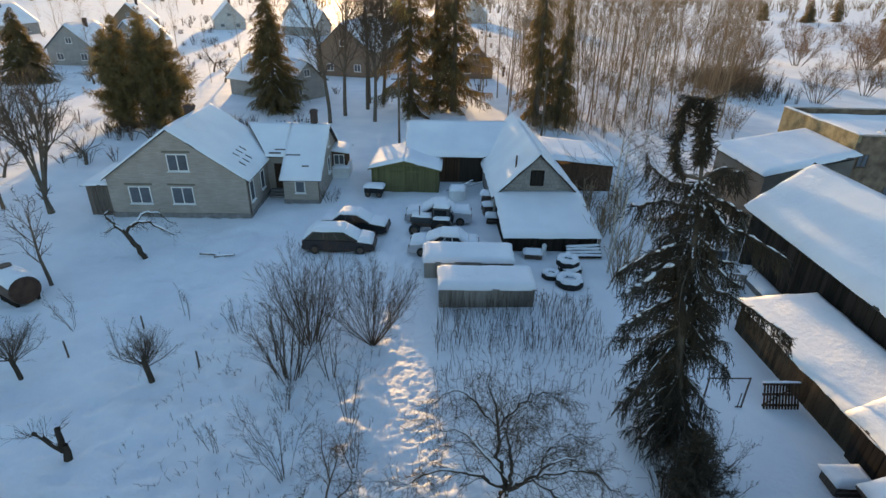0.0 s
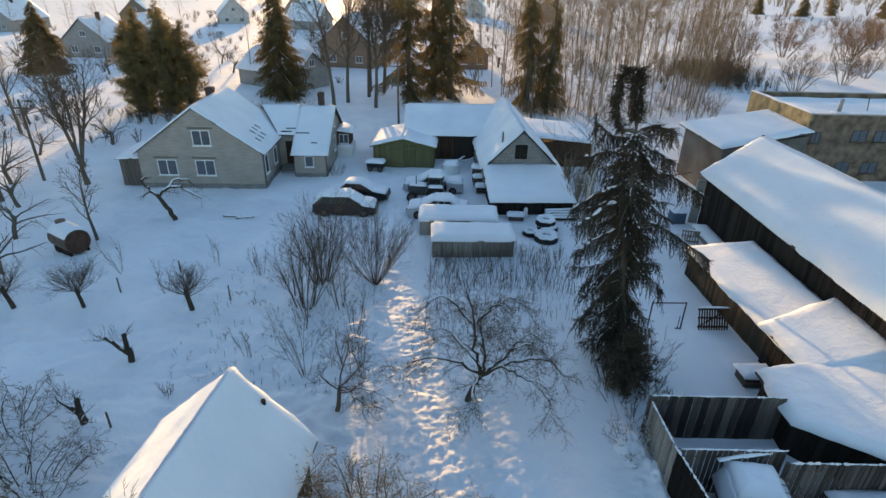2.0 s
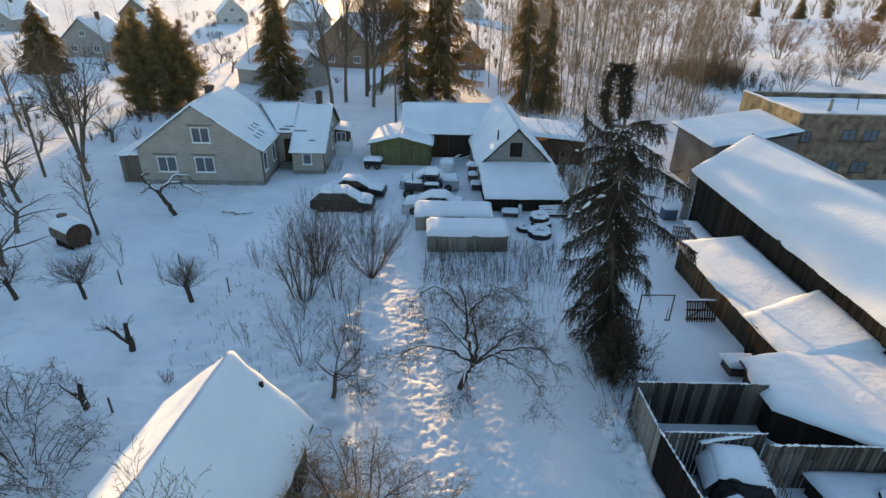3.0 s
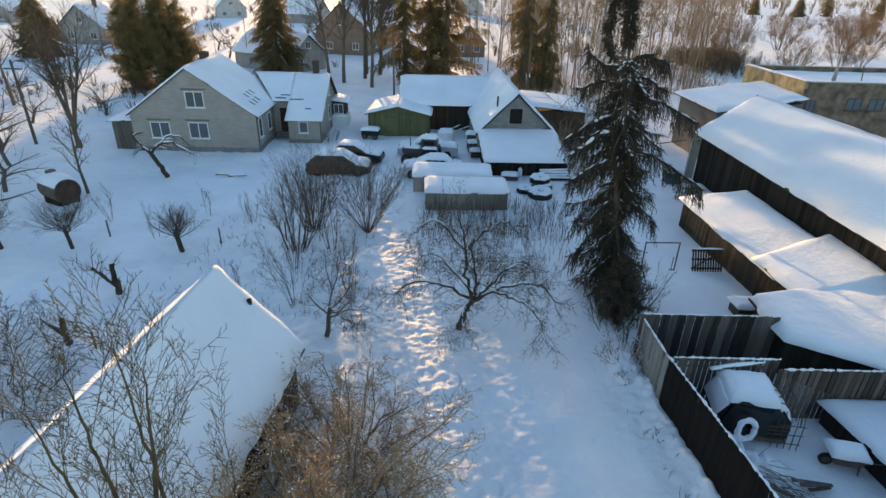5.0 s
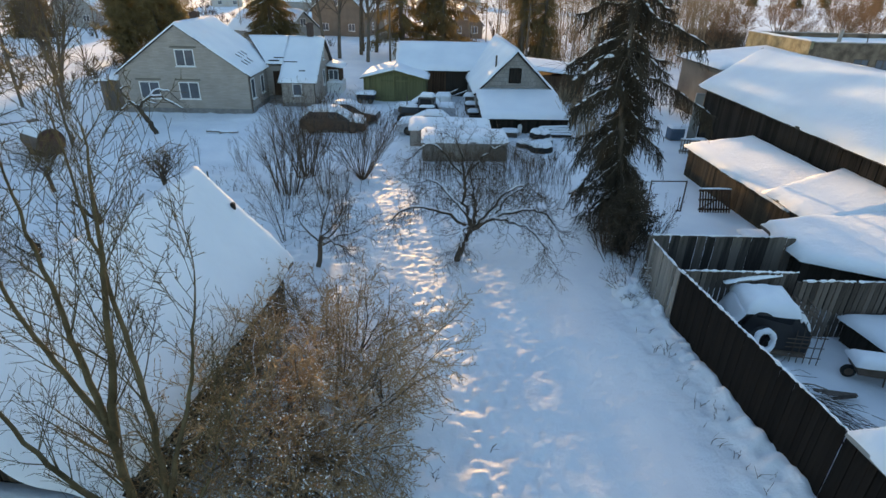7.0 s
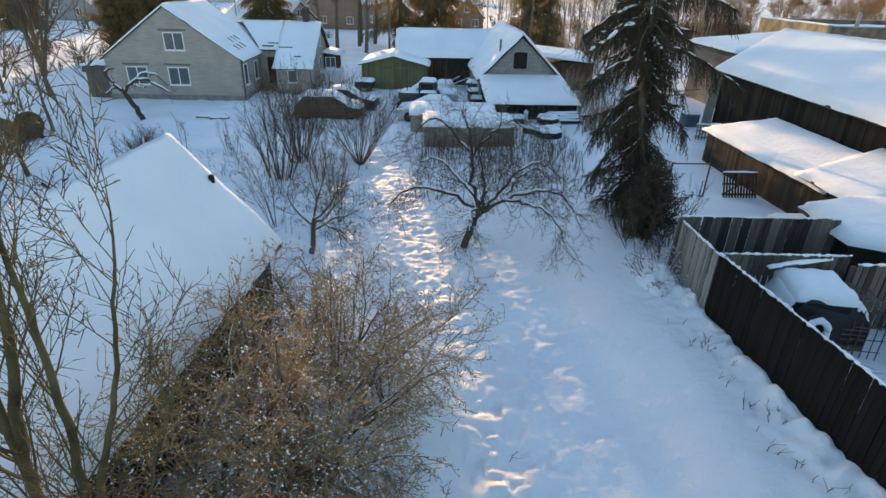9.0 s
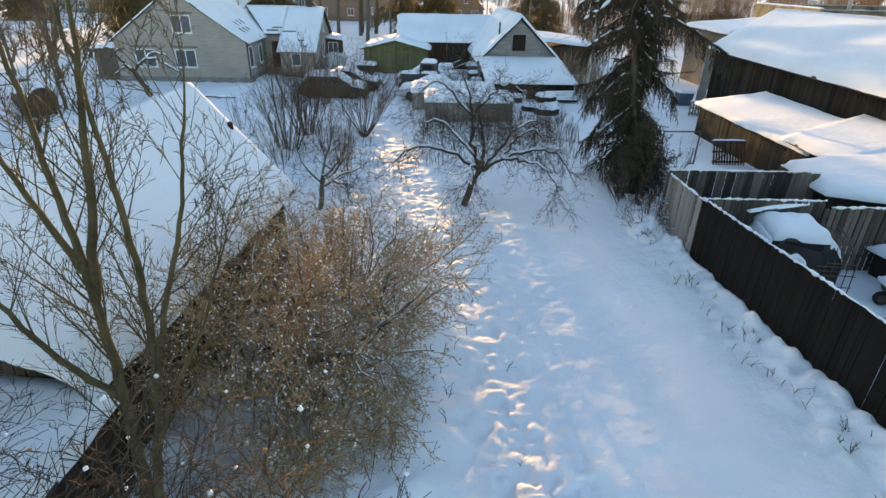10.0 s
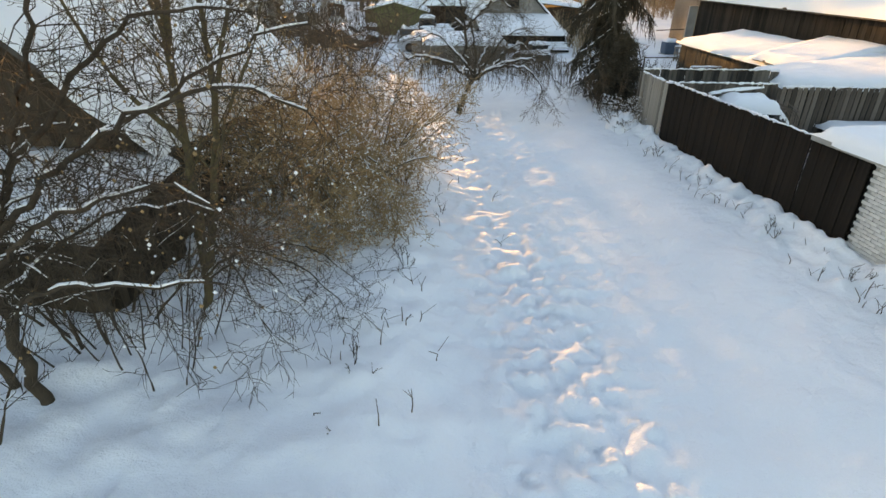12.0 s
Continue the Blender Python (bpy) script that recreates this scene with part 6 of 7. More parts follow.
lamp_pole(-6.1, 53.2, 7.5)
lamp_pole(-12.5, 75.0, 7.5)
lamp_pole(-33.0, 34.5, 6.5)
lamp_pole(9.0, 58.5, 7.5)


# ---- village beyond ----
FARWALL = {k: mat("rendered_wall_" + k, c, var=0.2, scale=1) for k, c in (("grey", (0.3, 0.29, 0.27)), ("brown", (0.2, 0.15, 0.11)), ("yellow", (0.5, 0.42, 0.14)), ("white", (0.5, 0.47, 0.43)))}


def village_house(x, y, rz, w, d, ze, zr, wall, label, wins=2, chim=True, seed=1):
    h = thing("house", pose(x, y, 0, 0, 0, rz), label, "house", "village houses")
    gable_walls(h, -w / 2, w / 2, 0, d, ze, zr, FARWALL[wall])
    gable_roof(h, -w / 2, w / 2, 0, d, ze, zr, over=0.4, verge=0.35, seed=seed, snow=0.25, step=0.9)
    for k in range(wins):
        window(h, pose(-w / 4 + (w / 2) * k / max(1, wins - 1), -0.02, 0.9), 1.2, 1.2)
    window(h, pose(0, -0.02, ze + 0.6), 1.1, 1.0)
    for yy in (d * 0.25, d * 0.7):
        window(h, pose(w / 2 + 0.02, yy, 0.9, 0, 0, 90), 1.2, 1.2)
    if chim:
        chimney(h, w * 0.1, d * 0.5, zr - 0.9, zr + 0.8, 0.6, 0.6)
    return h


village_house(-71.5, 101.5, 3, 8.6, 10, 3.2, 7.0, "grey", "grey village house with steep snowy roof", seed=201)
village_house(-65.0, 109.0, 3, 7.0, 11, 3.6, 7.3, "grey", "grey house with balcony beside its twin", seed=203)
village_house(-83.0, 84.0, 20, 8.0, 9, 2.9, 6.3, "white", "pale rendered house among the trees", seed=205)
village_house(-21.3, 76.0, 60, 7.0, 12, 2.6, 5.2, "grey", "low grey house behind the spruces", seed=207, wins=1)
village_house(-20.5, 97.0, -8, 9.8, 20, 4.4, 8.8, "brown", "large brown barn-like house with snow roof", seed=209, wins=2)
village_house(-18.0, 125.0, -8, 8.0, 14, 3.6, 7.4, "white", "pale house along the village road", seed=211)
village_house(2.5, 98.5, 10, 6.0, 9, 2.6, 5.6, "brown", "small brown house behind tall spruces", seed=213)
village_house(-24.0, 214.0, 0, 9.0, 12, 4.5, 9.5, "yellow", "bright yellow house with steep white roof", seed=215)
village_house(4.0, 232.0, -5, 10.0, 12, 4.0, 9.0, "white", "white house far along the road", seed=217)
village_house(-72.0, 178.0, 25, 9.0, 14, 3.4, 8.0, "white", "long white farmhouse in the distance", seed=219)
village_house(-60.0, 205.0, -20, 9.0, 12, 3.4, 8.0, "grey", "distant grey house under snow", seed=221)
village_house(-98.0, 168.0, 10, 9.0, 12, 3.4, 7.6, "brown", "distant brown house under snow", seed=223)
village_house(-120.0, 140.0, 0, 10.0, 14, 3.4, 7.6, "grey", "broad grey house at the field edge", seed=225)
village_house(-40.0, 165.0, 70, 8.0, 11, 3.2, 7.0, "grey", "grey house beside the village street", seed=227)
village_house(30.0, 215.0, 15, 9.0, 12, 3.4, 7.4, "grey", "grey house behind the wood", seed=229)
village_house(235.0, 300.0, 15, 10.0, 14, 3.4, 7.4, "brown", "brown farmhouse beyond the frozen pond", seed=231)
village_house(-8.0, 175.0, 5, 8.0, 12, 3.2, 7.2, "white", "white house by the road", seed=233)

# ---- trees and bushes, near to far ----
def ring_stems(rng, n, spread, lean, length, r, cx=0.0, cy=0.0):
    out = []
    for i in range(n):
        a = 2 * math.pi * (i + rng.random()) / n
        q = rng.random() ** 0.5
        out.append(((cx + spread * q * math.cos(a), cy + spread * q * math.sin(a), -0.1),
                    (lean * q * math.cos(a), lean * q * math.sin(a), 1), length * rng.uniform(0.75, 1.1), r * rng.uniform(0.7, 1.2)))
    return out


APPLE = "spreading bare apple tree with crooked limbs"
BUSH = "bare upright bush of many thin stems"
OLD = dict(segs=(9, 6, 4, 3), taper=(0.3, 0.3, 0.35, 0.4), wobble=(0.15, 0.17, 0.2, 0.2), up=(0.0, -0.01, -0.05, -0.06), kids=(16, 7, 4), ref=(2.8, 1.2, 0.6), angle=((30, 70), (30, 65), (30, 60)), ratio=((0.25, 0.45), (0.35, 0.6), (0.4, 0.6)), thick=(0.45, 0.5, 0.6), thin=0.005, **{"from": (0.2, 0.2, 0.2)})
APPLE_LIMBS = (
    (((0, 0, 0), (0.2, 0, 0.7), (0.55, 0, 1.4)), 0.13, 0.1),
    (((0.5, 0, 1.3), (-0.2, 0.0, 1.8), (-1.3, -0.1, 2.2), (-2.0, -0.2, 2.1), (-2.6, -0.2, 1.6)), 0.07, 0.014),
    (((0.5, 0, 1.3), (1.3, 0.1, 1.75), (2.4, 0.2, 2.1), (3.2, 0.2, 2.0), (3.8, 0.2, 1.3)), 0.075, 0.014),
    (((0.55, 0, 1.4), (0.6, 0.2, 2.4), (0.4, 0.4, 3.2), (0.5, 0.5, 3.9)), 0.065, 0.014),
    (((0.55, 0, 1.4), (1.2, -0.3, 2.3), (1.7, -0.4, 3.0), (2.3, -0.5, 3.3)), 0.06, 0.014),
    (((0.5, 0, 1.3), (0.3, -0.9, 1.8), (0.1, -1.7, 2.0), (0.1, -2.2, 1.6)), 0.055, 0.014),
    (((0.55, 0, 1.4), (0.9, 1.0, 2.1), (1.2, 1.9, 2.4), (1.3, 2.5, 2.0)), 0.055, 0.014),
    (((0.55, 0.1, 1.6), (-0.3, 0.5, 2.4), (-1.0, 0.8, 2.9), (-1.6, 0.9, 2.8)), 0.055, 0.014),
    (((1.3, 0.1, 1.75), (1.9, 0.8, 2.4), (2.6, 1.3, 2.5), (3.1, 1.5, 2.0)), 0.045, 0.013),
    (((1.3, 0.1, 1.75), (2.0, -0.8, 2.0), (2.7, -1.3, 1.8), (3.1, -1.5, 1.2)), 0.045, 0.013),
    (((0.5, 0.15, 1.35), (0.2, 0.6, 2.4), (0.1, 0.9, 3.5), (-0.2, 1.1, 4.5)), 0.08, 0.018),
    (((0.1, 0.8, 3.0), (0.8, 1.2, 3.8), (1.5, 1.3, 4.2), (2.0, 1.4, 3.9)), 0.045, 0.013),
    (((0.1, 0.85, 3.2), (-0.7, 1.1, 4.0), (-1.3, 1.2, 4.2), (-1.8, 1.2, 3.7)), 0.045, 0.013),
)
CRABBED = dict(OLD, up=(0.0, -0.05, -0.06, -0.04), kids=(9, 7, 3), thin=0.0058, dense=2, reach=1.15, side_r=0.24)
bare_tree("apple_tree", 11, CRABBED, pose(1.35, 10.9, -0.05), APPLE, "apple tree", "orchard trees", [], bark=DARKBARK, twig=APPLETWIG, snow_min=0.03, snow_fat=3.6, snow_share=0.9, limbs=APPLE_LIMBS)
bare_tree("apple_tree", 14, dict(FRUIT, up=(0.02, 0.05, 0.0, -0.05, -0.04)), pose(-3.85, 10.0, -0.05), "small bare apple tree with a bent trunk", "apple tree", "orchard trees", [((0, 0, 0), (0.12, 0.1, 1), 1.3, 0.1)], snow_min=0.012)
BROOM = dict(segs=(4, 6, 4, 3), taper=(0.85, 0.3, 0.35, 0.4), wobble=(0.08, 0.13, 0.15, 0.15), up=(0.0, 0.11, 0.08, 0.03), kids=(26, 10, 3), ref=(1.0, 1.3, 0.6), angle=((25, 75), (25, 55), (25, 55)), ratio=((1.4, 2.1), (0.3, 0.55), (0.35, 0.6)), thick=(0.2, 0.5, 0.6), thin=0.005, **{"from": (0.7, 0.2, 0.2)})
for sd, x, y, L, r in ((21, -12.75, 16.7, 1.05, 0.13), (22, -18.2, 16.45, 1.2, 0.1), (23, -21.8, 16.3, 1.2, 0.12)):
    bare_tree("apple_tree", sd, BROOM, pose(x, y, -0.05), "young bare fruit tree in orchard snow", "apple tree", "orchard trees", [((0, 0, 0), (-0.25, 0.05, 1), L, r)], bark=DARKBARK, twig=APPLETWIG, snow_min=0.03)
LIGHT = dict(FRUIT, segs=(4, 5, 4, 3), taper=(0.75, 0.3, 0.3, 0.4), wobble=(0.1, 0.18, 0.2, 0.2), up=(0.02, 0.01, -0.02, -0.04), kids=(7, 6, 3), **{"from": (0.6, 0.2, 0.15)})
old_orchard = [bare_tree("apple_tree", 25 + i, LIGHT, pose(x, y, -0.05), "old bare apple tree at the orchard edge", "apple tree", "orchard trees", [((0, 0, 0), (0.12 - 0.2 * i, 0.1, 1), 1.5, 0.15)]) for i, (x, y) in enumerate(((-27.5, 24.0), (-25.0, 19.6), (-31.0, 29.0)))]
ro = random.Random(3)
for i, (x, y) in enumerate(((-30.5, 21.5), (-35.0, 33.5), (-38.0, 41.0), (-43.0, 37.0), (-47.0, 52.0), (-25.5, 50.5), (-29.5, 48.5), (-33.5, 45.0), (-50.0, 62.0), (-56.0, 70.0), (-45.0, 72.0), (-41.0, 80.0), (-47.0, 90.0), (-52.0, 96.0), (-44.0, 98.0), (-38.0, 88.0), (-57.0, 84.0), (-35.0, 24.0), (-60.0, 58.0), (-24.0, 12.5))):
    copy_thing(old_orchard[i % 3], pose(x, y, -0.05, 0, 0, ro.uniform(0, 360)) @ Matrix.Scale(ro.uniform(0.85, 1.25), 4))
rng = random.Random(77)
THINFAN = dict(FAN, kids=(9, 4, 2), thin=0.0052)
bare_tree("bush", 31, THINFAN, pose(-3.8, 20.0, 0), "large sunlit fan-shaped bare bush", "bush", "yard bushes", ring_stems(rng, 36, 0.12, 0.8, 4.0, 0.017), bark=TWIG, bark_levels=1)
bare_tree("bush", 32, THINFAN, pose(-6.8, 20.0, 0), BUSH, "bush", "yard bushes", ring_stems(rng, 26, 0.5, 0.4, 4.4, 0.026), bark=TWIG, bark_levels=1)
bare_tree("bush", 33, THINFAN, pose(-7.1, 17.4, 0), BUSH, "bush", "yard bushes", ring_stems(rng, 24, 0.6, 0.45, 3.9, 0.026), bark=TWIG, bark_levels=1)
bare_tree("bush", 34, FAN, pose(-5.3, 17.6, 0), "slender bare bush beside the taller ones", "bush", "yard bushes", ring_stems(rng, 5, 0.3, 0.3, 3.0, 0.025), bark=TWIG, bark_levels=1)
for sd, x, y, n, L in ((35, -8.5, 13.0, 4, 1.7), (36, -5.7, 12.1, 7, 3.0), (37, -10.5, 20.5, 6, 1.8), (38, -13.4, 21.4, 3, 1.8), (39, -10.9, 10.4, 8, 0.7), (40, -3.9, 14.6, 6, 2.6), (41, -3.3, 12.6, 6, 2.2), (42, -8.0, 9.8, 6, 0.9), (43, -18.5, 20.3, 4, 1.9), (44, -6.6, 15.3, 6, 1.6), (45, -14.9, 18.3, 3, 1.7)):
    bare_tree("sapling", sd, FAN, pose(x, y, 0), "thin bare sapling shoots poking from snow", "sapling", "orchard saplings", ring_stems(rng, n, 0.2, 0.35, L, 0.014), bark=TWIG, bark_levels=1)

bare_tree("bush", 158, THINFAN, pose(-9.8, 38.0, 0), "dark brushwood against the corner of the farmhouse", "bush", "yard bushes", ring_stems(rng, 14, 0.5, 0.7, 1.3, 0.014), bark=DARKBARK, twig=DARKBARK, bark_levels=1)
# pruned old trunks in the orchard
STUB = dict(segs=(6, 6, 3), taper=(0.75, 0.4, 0.4), wobble=(0.12, 0.1, 0.15), up=(0.0, 0.08, 0.05), kids=(9, 5), ref=(1.0, 0.8), angle=((25, 70), (25, 55)), ratio=((0.5, 1.15), (0.25, 0.5)), thick=(0.1, 0.6), thin=0.006, **{"from": (0.5, 0.3)})
for sd, x, y, flip in ((51, -13.5, 12.4, 1), (52, -13.25, 8.7, 1)):
    bare_tree("pruned_tree", sd, STUB, pose(x, y, -0.05), "gnarled forked pruned trunk with a few shoots", "tree stump", "orchard trees", [((0, 0, 0), (-0.12, 0, 1), 0.8, 0.15), ((-0.05, 0, 0.5), (-0.8 * flip, -0.05, 0.8), 1.2, 0.09), ((-0.07, 0, 0.6), (-0.1, 0.1, 1), 0.9 if sd == 51 else 0.6, 0.12)], bark=DARKBARK, twig=DARKBARK, bark_levels=1, snow_min=0.05, snow_fat=5)
GNARLED = dict(OLD, up=(0.0, -0.05, -0.08, -0.06), kids=(5, 4, 2), thin=0.006, dense=1, reach=0.7, side_r=0.3)
GNARLED_LIMBS = (
    (((0, 0, 0), (-0.4, 0, 0.9), (-0.95, 0, 1.9)), 0.17, 0.13),
    (((-0.95, 0, 1.8), (-1.5, 0, 2.4), (-1.7, -0.1, 2.9), (-1.2, -0.1, 3.1)), 0.1, 0.04),
    (((-0.9, 0, 1.75), (-0.1, -0.1, 2.35), (0.7, -0.2, 2.55), (1.5, -0.2, 2.2), (2.2, -0.2, 1.8)), 0.1, 0.03),
    (((-0.1, -0.1, 2.35), (0.3, 0.5, 2.8), (1.0, 0.9, 2.6), (1.4, 1.1, 2.0)), 0.06, 0.02),
    (((-0.95, 0, 1.85), (-1.6, 0.3, 1.9), (-2.3, 0.4, 1.5)), 0.06, 0.02),
)
bare_tree("plum_tree", 53, GNARLED, pose(-18.9, 27.7, -0.05), "leaning gnarled plum tree with snow-laden drooping limbs", "plum tree", "orchard trees", [], bark=DARKBARK, twig=APPLETWIG, snow_min=0.025, snow_fat=6.0, snow_share=0.9, limbs=GNARLED_LIMBS)

# big bare trees west of the house
bare_tree("tree", 61, dict(TALL, kids=(18, 9, 5)), pose(-29.1, 34.0, -0.1), "tall many-stemmed bare tree beside the farmhouse", "tree", "bare trees", [((0, 0, 0), (0, 0, 1), 2.2, 0.26), ((0, 0, 1.6), (-0.35, 0.1, 1), 7.4, 0.15), ((0.05, 0, 1.7), (0.35, -0.05, 1), 7.2, 0.14), ((0, 0.05, 1.8), (0.1, 0.3, 1), 7.6, 0.15), ((0, 0, 1.6), (0.05, -0.3, 1), 7.0, 0.13), ((0, 0, 1.8), (-0.15, -0.1, 1), 7.8, 0.14)])
bare_tree("tree", 62, TALL, pose(-22.3, 24.2, -0.1), "slender bare tree in the orchard", "tree", "bare trees", [((0, 0, 0), (-0.05, 0, 1), 4.6, 0.11)])
for sd, x, y, h in ((63, -33.0, 30.0, 8), (64, -41.0, 38.0, 9), (65, -45.0, 48.0, 9), (66, -38.0, 46.0, 7), (67, -52.0, 44.0, 9)):
    bare_tree("tree", sd, TALL, pose(x, y, -0.1), "tall bare deciduous tree in winter", "tree", "bare trees", [((0, 0, 0), (0.04 * math.sin(sd), 0, 1), h, 0.02 * h)])

ROADSIDE = dict(TALL, kids=(20, 8, 4), angle=((22, 50), (20, 50), (20, 50)), **{"from": (0.34, 0.2, 0.2)})
# crowns of 70 and 72 made denser than seen, to screen the lane from sun
for sd, x, y, h in ((68, -15.4, 63.0, 14.0), (69, -14.4, 67.0, 14.5), (70, -10.3, 64.5, 13.5), (71, -12.2, 71.0, 15.0), (72, -10.6, 74.5, 15.0)):
    bare_tree("tree", sd, dict(ROADSIDE, segs=(8, 5, 3, 2), kids=(36, 12, 5) if sd in (70, 72) else (20, 8, 4), thin=0.017 if sd in (70, 72) else 0.012, **{"from": (0.33 if sd < 71 else 0.42, 0.2, 0.2)}), pose(x, y, -0.1), "tall bare roadside tree in winter", "tree", "bare trees", [((0, 0, 0), (0.03, 0, 1), h, 0.018 * h)])

# twin-topped spruce and the undergrowth at its foot
old_spruce(5, pose(8.3, 14.15, -0.1), "tall shaggy spruce with a forked top and snow on drooping boughs")
spruce("young_spruce", 6, pose(7.95, 11.9, -0.1), 3.2, 1.25, "dense dark young spruce under the taller one", "", snow=0.0, droop=0.5, low=0.05, spray_len=0.34, sprays=1.1, hang=0.7, needle=NEEDLE, rounded=True)
bare_tree("bush", 81, FAN, pose(7.7, 11.2, 0), "scrubby bare bush under the spruce", "bush", "yard bushes", ring_stems(rng, 12, 0.6, 0.6, 2.2, 0.018), bark=TWIG, bark_levels=1)
bare_tree("bush", 82, FAN, pose(9.3, 13.2, 0), "thin bare bush under the spruce", "bush", "yard bushes", ring_stems(rng, 9, 0.6, 0.7, 2.0, 0.016), bark=TWIG, bark_levels=1)

# the tree and the large bush beside the camera's way
NEAR = dict(segs=(10, 6, 4, 3), taper=(0.07, 0.22, 0.3, 0.4), wobble=(0.06, 0.045, 0.07, 0.09), up=(0.015, 0.05, 0.05, 0.03), kids=(17, 9, 4), ref=(6.5, 1.5, 0.6), angle=((28, 50), (28, 50), (28, 50)), ratio=((0.28, 0.5), (0.26, 0.46), (0.25, 0.5)), thick=(0.45, 0.5, 0.62), thin=0.005, side=(24, 44), reach=1.35, side_r=0.27, jitter=0.012, **{"from": (0.25, 0.25, 0.2)})
MAPLE_LIMBS = (
    (((-0.38, 0.95, 0), (-0.36, 1.1, 2.2), (-0.34, 1.12, 4.2), (-0.44, 1.16, 5.6), (-0.55, 1.2, 7.0), (-0.68, 1.25, 8.3)), 0.098, 0.008),
    (((-0.34, 1.12, 4.1), (-0.12, 1.2, 5.2), (0.06, 1.22, 6.3), (0.2, 1.25, 7.3), (0.3, 1.3, 8.4)), 0.062, 0.009),
    (((0, 0, 0), (0.3, 0.45, 2.0), (0.44, 0.8, 3.6), (0.26, 1.15, 5.1), (0.02, 1.4, 6.4), (-0.18, 1.6, 7.6), (-0.3, 1.7, 8.4)), 0.078, 0.008),
    (((-0.37, 1.1, 2.6), (-0.85, 1.08, 3.1), (-1.35, 1.1, 3.7), (-1.85, 1.15, 4.8), (-2.2, 1.2, 6.2)), 0.05, 0.008),
    (((-0.36, 1.12, 4.5), (-0.8, 1.2, 5.4), (-1.15, 1.25, 6.4), (-1.4, 1.3, 7.6)), 0.045, 0.008),
    (((0.44, 0.8, 3.5), (0.8, 0.85, 4.6), (1.1, 0.95, 5.7), (1.3, 1.05, 6.9)), 0.042, 0.008),
    (((0.3, 0.45, 2.2), (0.75, 0.5, 3.3), (1.25, 0.6, 4.3), (1.6, 0.7, 5.3)), 0.035, 0.008),
)
bare_tree("maple_tree", 91, NEAR, pose(-3.0, -3.7, -0.1), "many-stemmed olive-barked bare maple by the cottage", "tree", "", [], bark=GREENBARK, twig=GREENBARK, snow_min=0.05, snow_share=0.5, limbs=MAPLE_LIMBS)
PLUM_LIMBS = (
    (((0, 0, 0), (-0.08, 0, 1.2), (0.08, 0, 2.2), (0.5, 0.1, 3.2), (0.95, 0.3, 4.4), (1.2, 0.4, 5.4)), 0.115, 0.025),
    (((0.05, 0, 2.0), (-0.45, 0.2, 3.1), (-0.8, 0.4, 4.3), (-0.9, 0.5, 5.0)), 0.09, 0.025),
    (((-0.6, 0.25, 0), (-0.95, 0.3, 1.5), (-1.15, 0.4, 3.4), (-1.0, 0.5, 4.6)), 0.09, 0.025),
    (((-0.1, -0.05, 1.2), (0.4, -0.3, 1.75), (1.0, -0.5, 2.1), (2.0, -0.6, 2.26), (2.9, -0.6, 2.32)), 0.055, 0.018),
    (((0.0, 0, 2.0), (0.9, -0.3, 2.75), (1.8, -0.45, 3.15), (2.65, -0.4, 3.22), (3.0, -0.4, 3.05)), 0.055, 0.016),
    (((0.2, 0, 2.5), (1.2, -0.1, 3.3), (1.75, -0.1, 3.7), (2.8, -0.3, 4.15), (3.4, -0.3, 4.2), (3.9, -0.4, 4.03)), 0.06, 0.018),
    (((1.75, -0.1, 3.7), (2.6, 0.1, 4.2), (3.3, 0.2, 4.6), (3.8, 0.3, 4.7)), 0.04, 0.014),
    (((0.5, 0.1, 3.2), (1.4, 0.2, 4.2), (2.0, 0.2, 4.6), (2.6, 0.2, 4.8), (3.2, 0.3, 4.8)), 0.055, 0.016),
    (((-0.1, 0.1, 1.7), (0.7, 0.5, 2.3), (1.5, 0.7, 2.6), (2.4, 0.9, 2.5)), 0.045, 0.014),
    (((0.5, 0.1, 3.2), (0.2, -0.7, 3.8), (0.1, -1.2, 4.2)), 0.045, 0.015),
)
OLD = dict(dense=2, side_r=0.3, segs=(6, 5, 3, 2), taper=(0.3, 0.3, 0.4, 0.5), wobble=(0.12, 0.2, 0.24, 0.25), up=(0.0, -0.01, -0.02, -0.02), kids=(9, 6, 3), ref=(1.2, 0.8, 0.4), angle=((30, 75), (30, 65), (30, 60)), ratio=((0.3, 0.5), (0.4, 0.65), (0.4, 0.65)), thick=(0.5, 0.55, 0.7), thin=0.0042, **{"from": (0.2, 0.2, 0.2)})
bare_tree("plum_tree", 92, OLD, pose(-4.04, -6.19, -0.05), "old fruit tree with snow-laden crooked limbs", "plum tree", "", [], bark=DARKBARK, twig=DARKBARK, snow_min=0.0115, snow_fat=1.45, snow_share=0.72, limbs=[(q, a * 0.72, b * 0.7) for q, a, b in PLUM_LIMBS], flecks=0.06)
SHOOTS = dict(OLD, dense=1, kids=(9, 5, 2))
DROOP = (((0, 0, 0.9), (0.7, -0.5, 1.5), (1.4, -0.9, 1.35), (2.0, -1.2, 0.8)), ((0, 0, 0.7), (0.8, -0.2, 1.3), (1.6, -0.4, 1.2), (2.3, -0.6, 0.7)), ((0.1, -0.1, 1.2), (0.6, -0.9, 1.9), (1.2, -1.5, 1.7), (1.7, -1.9, 1.0)), ((0, 0.1, 0.6), (0.9, 0.3, 1.1), (1.7, 0.4, 1.0), (2.3, 0.3, 0.6)))
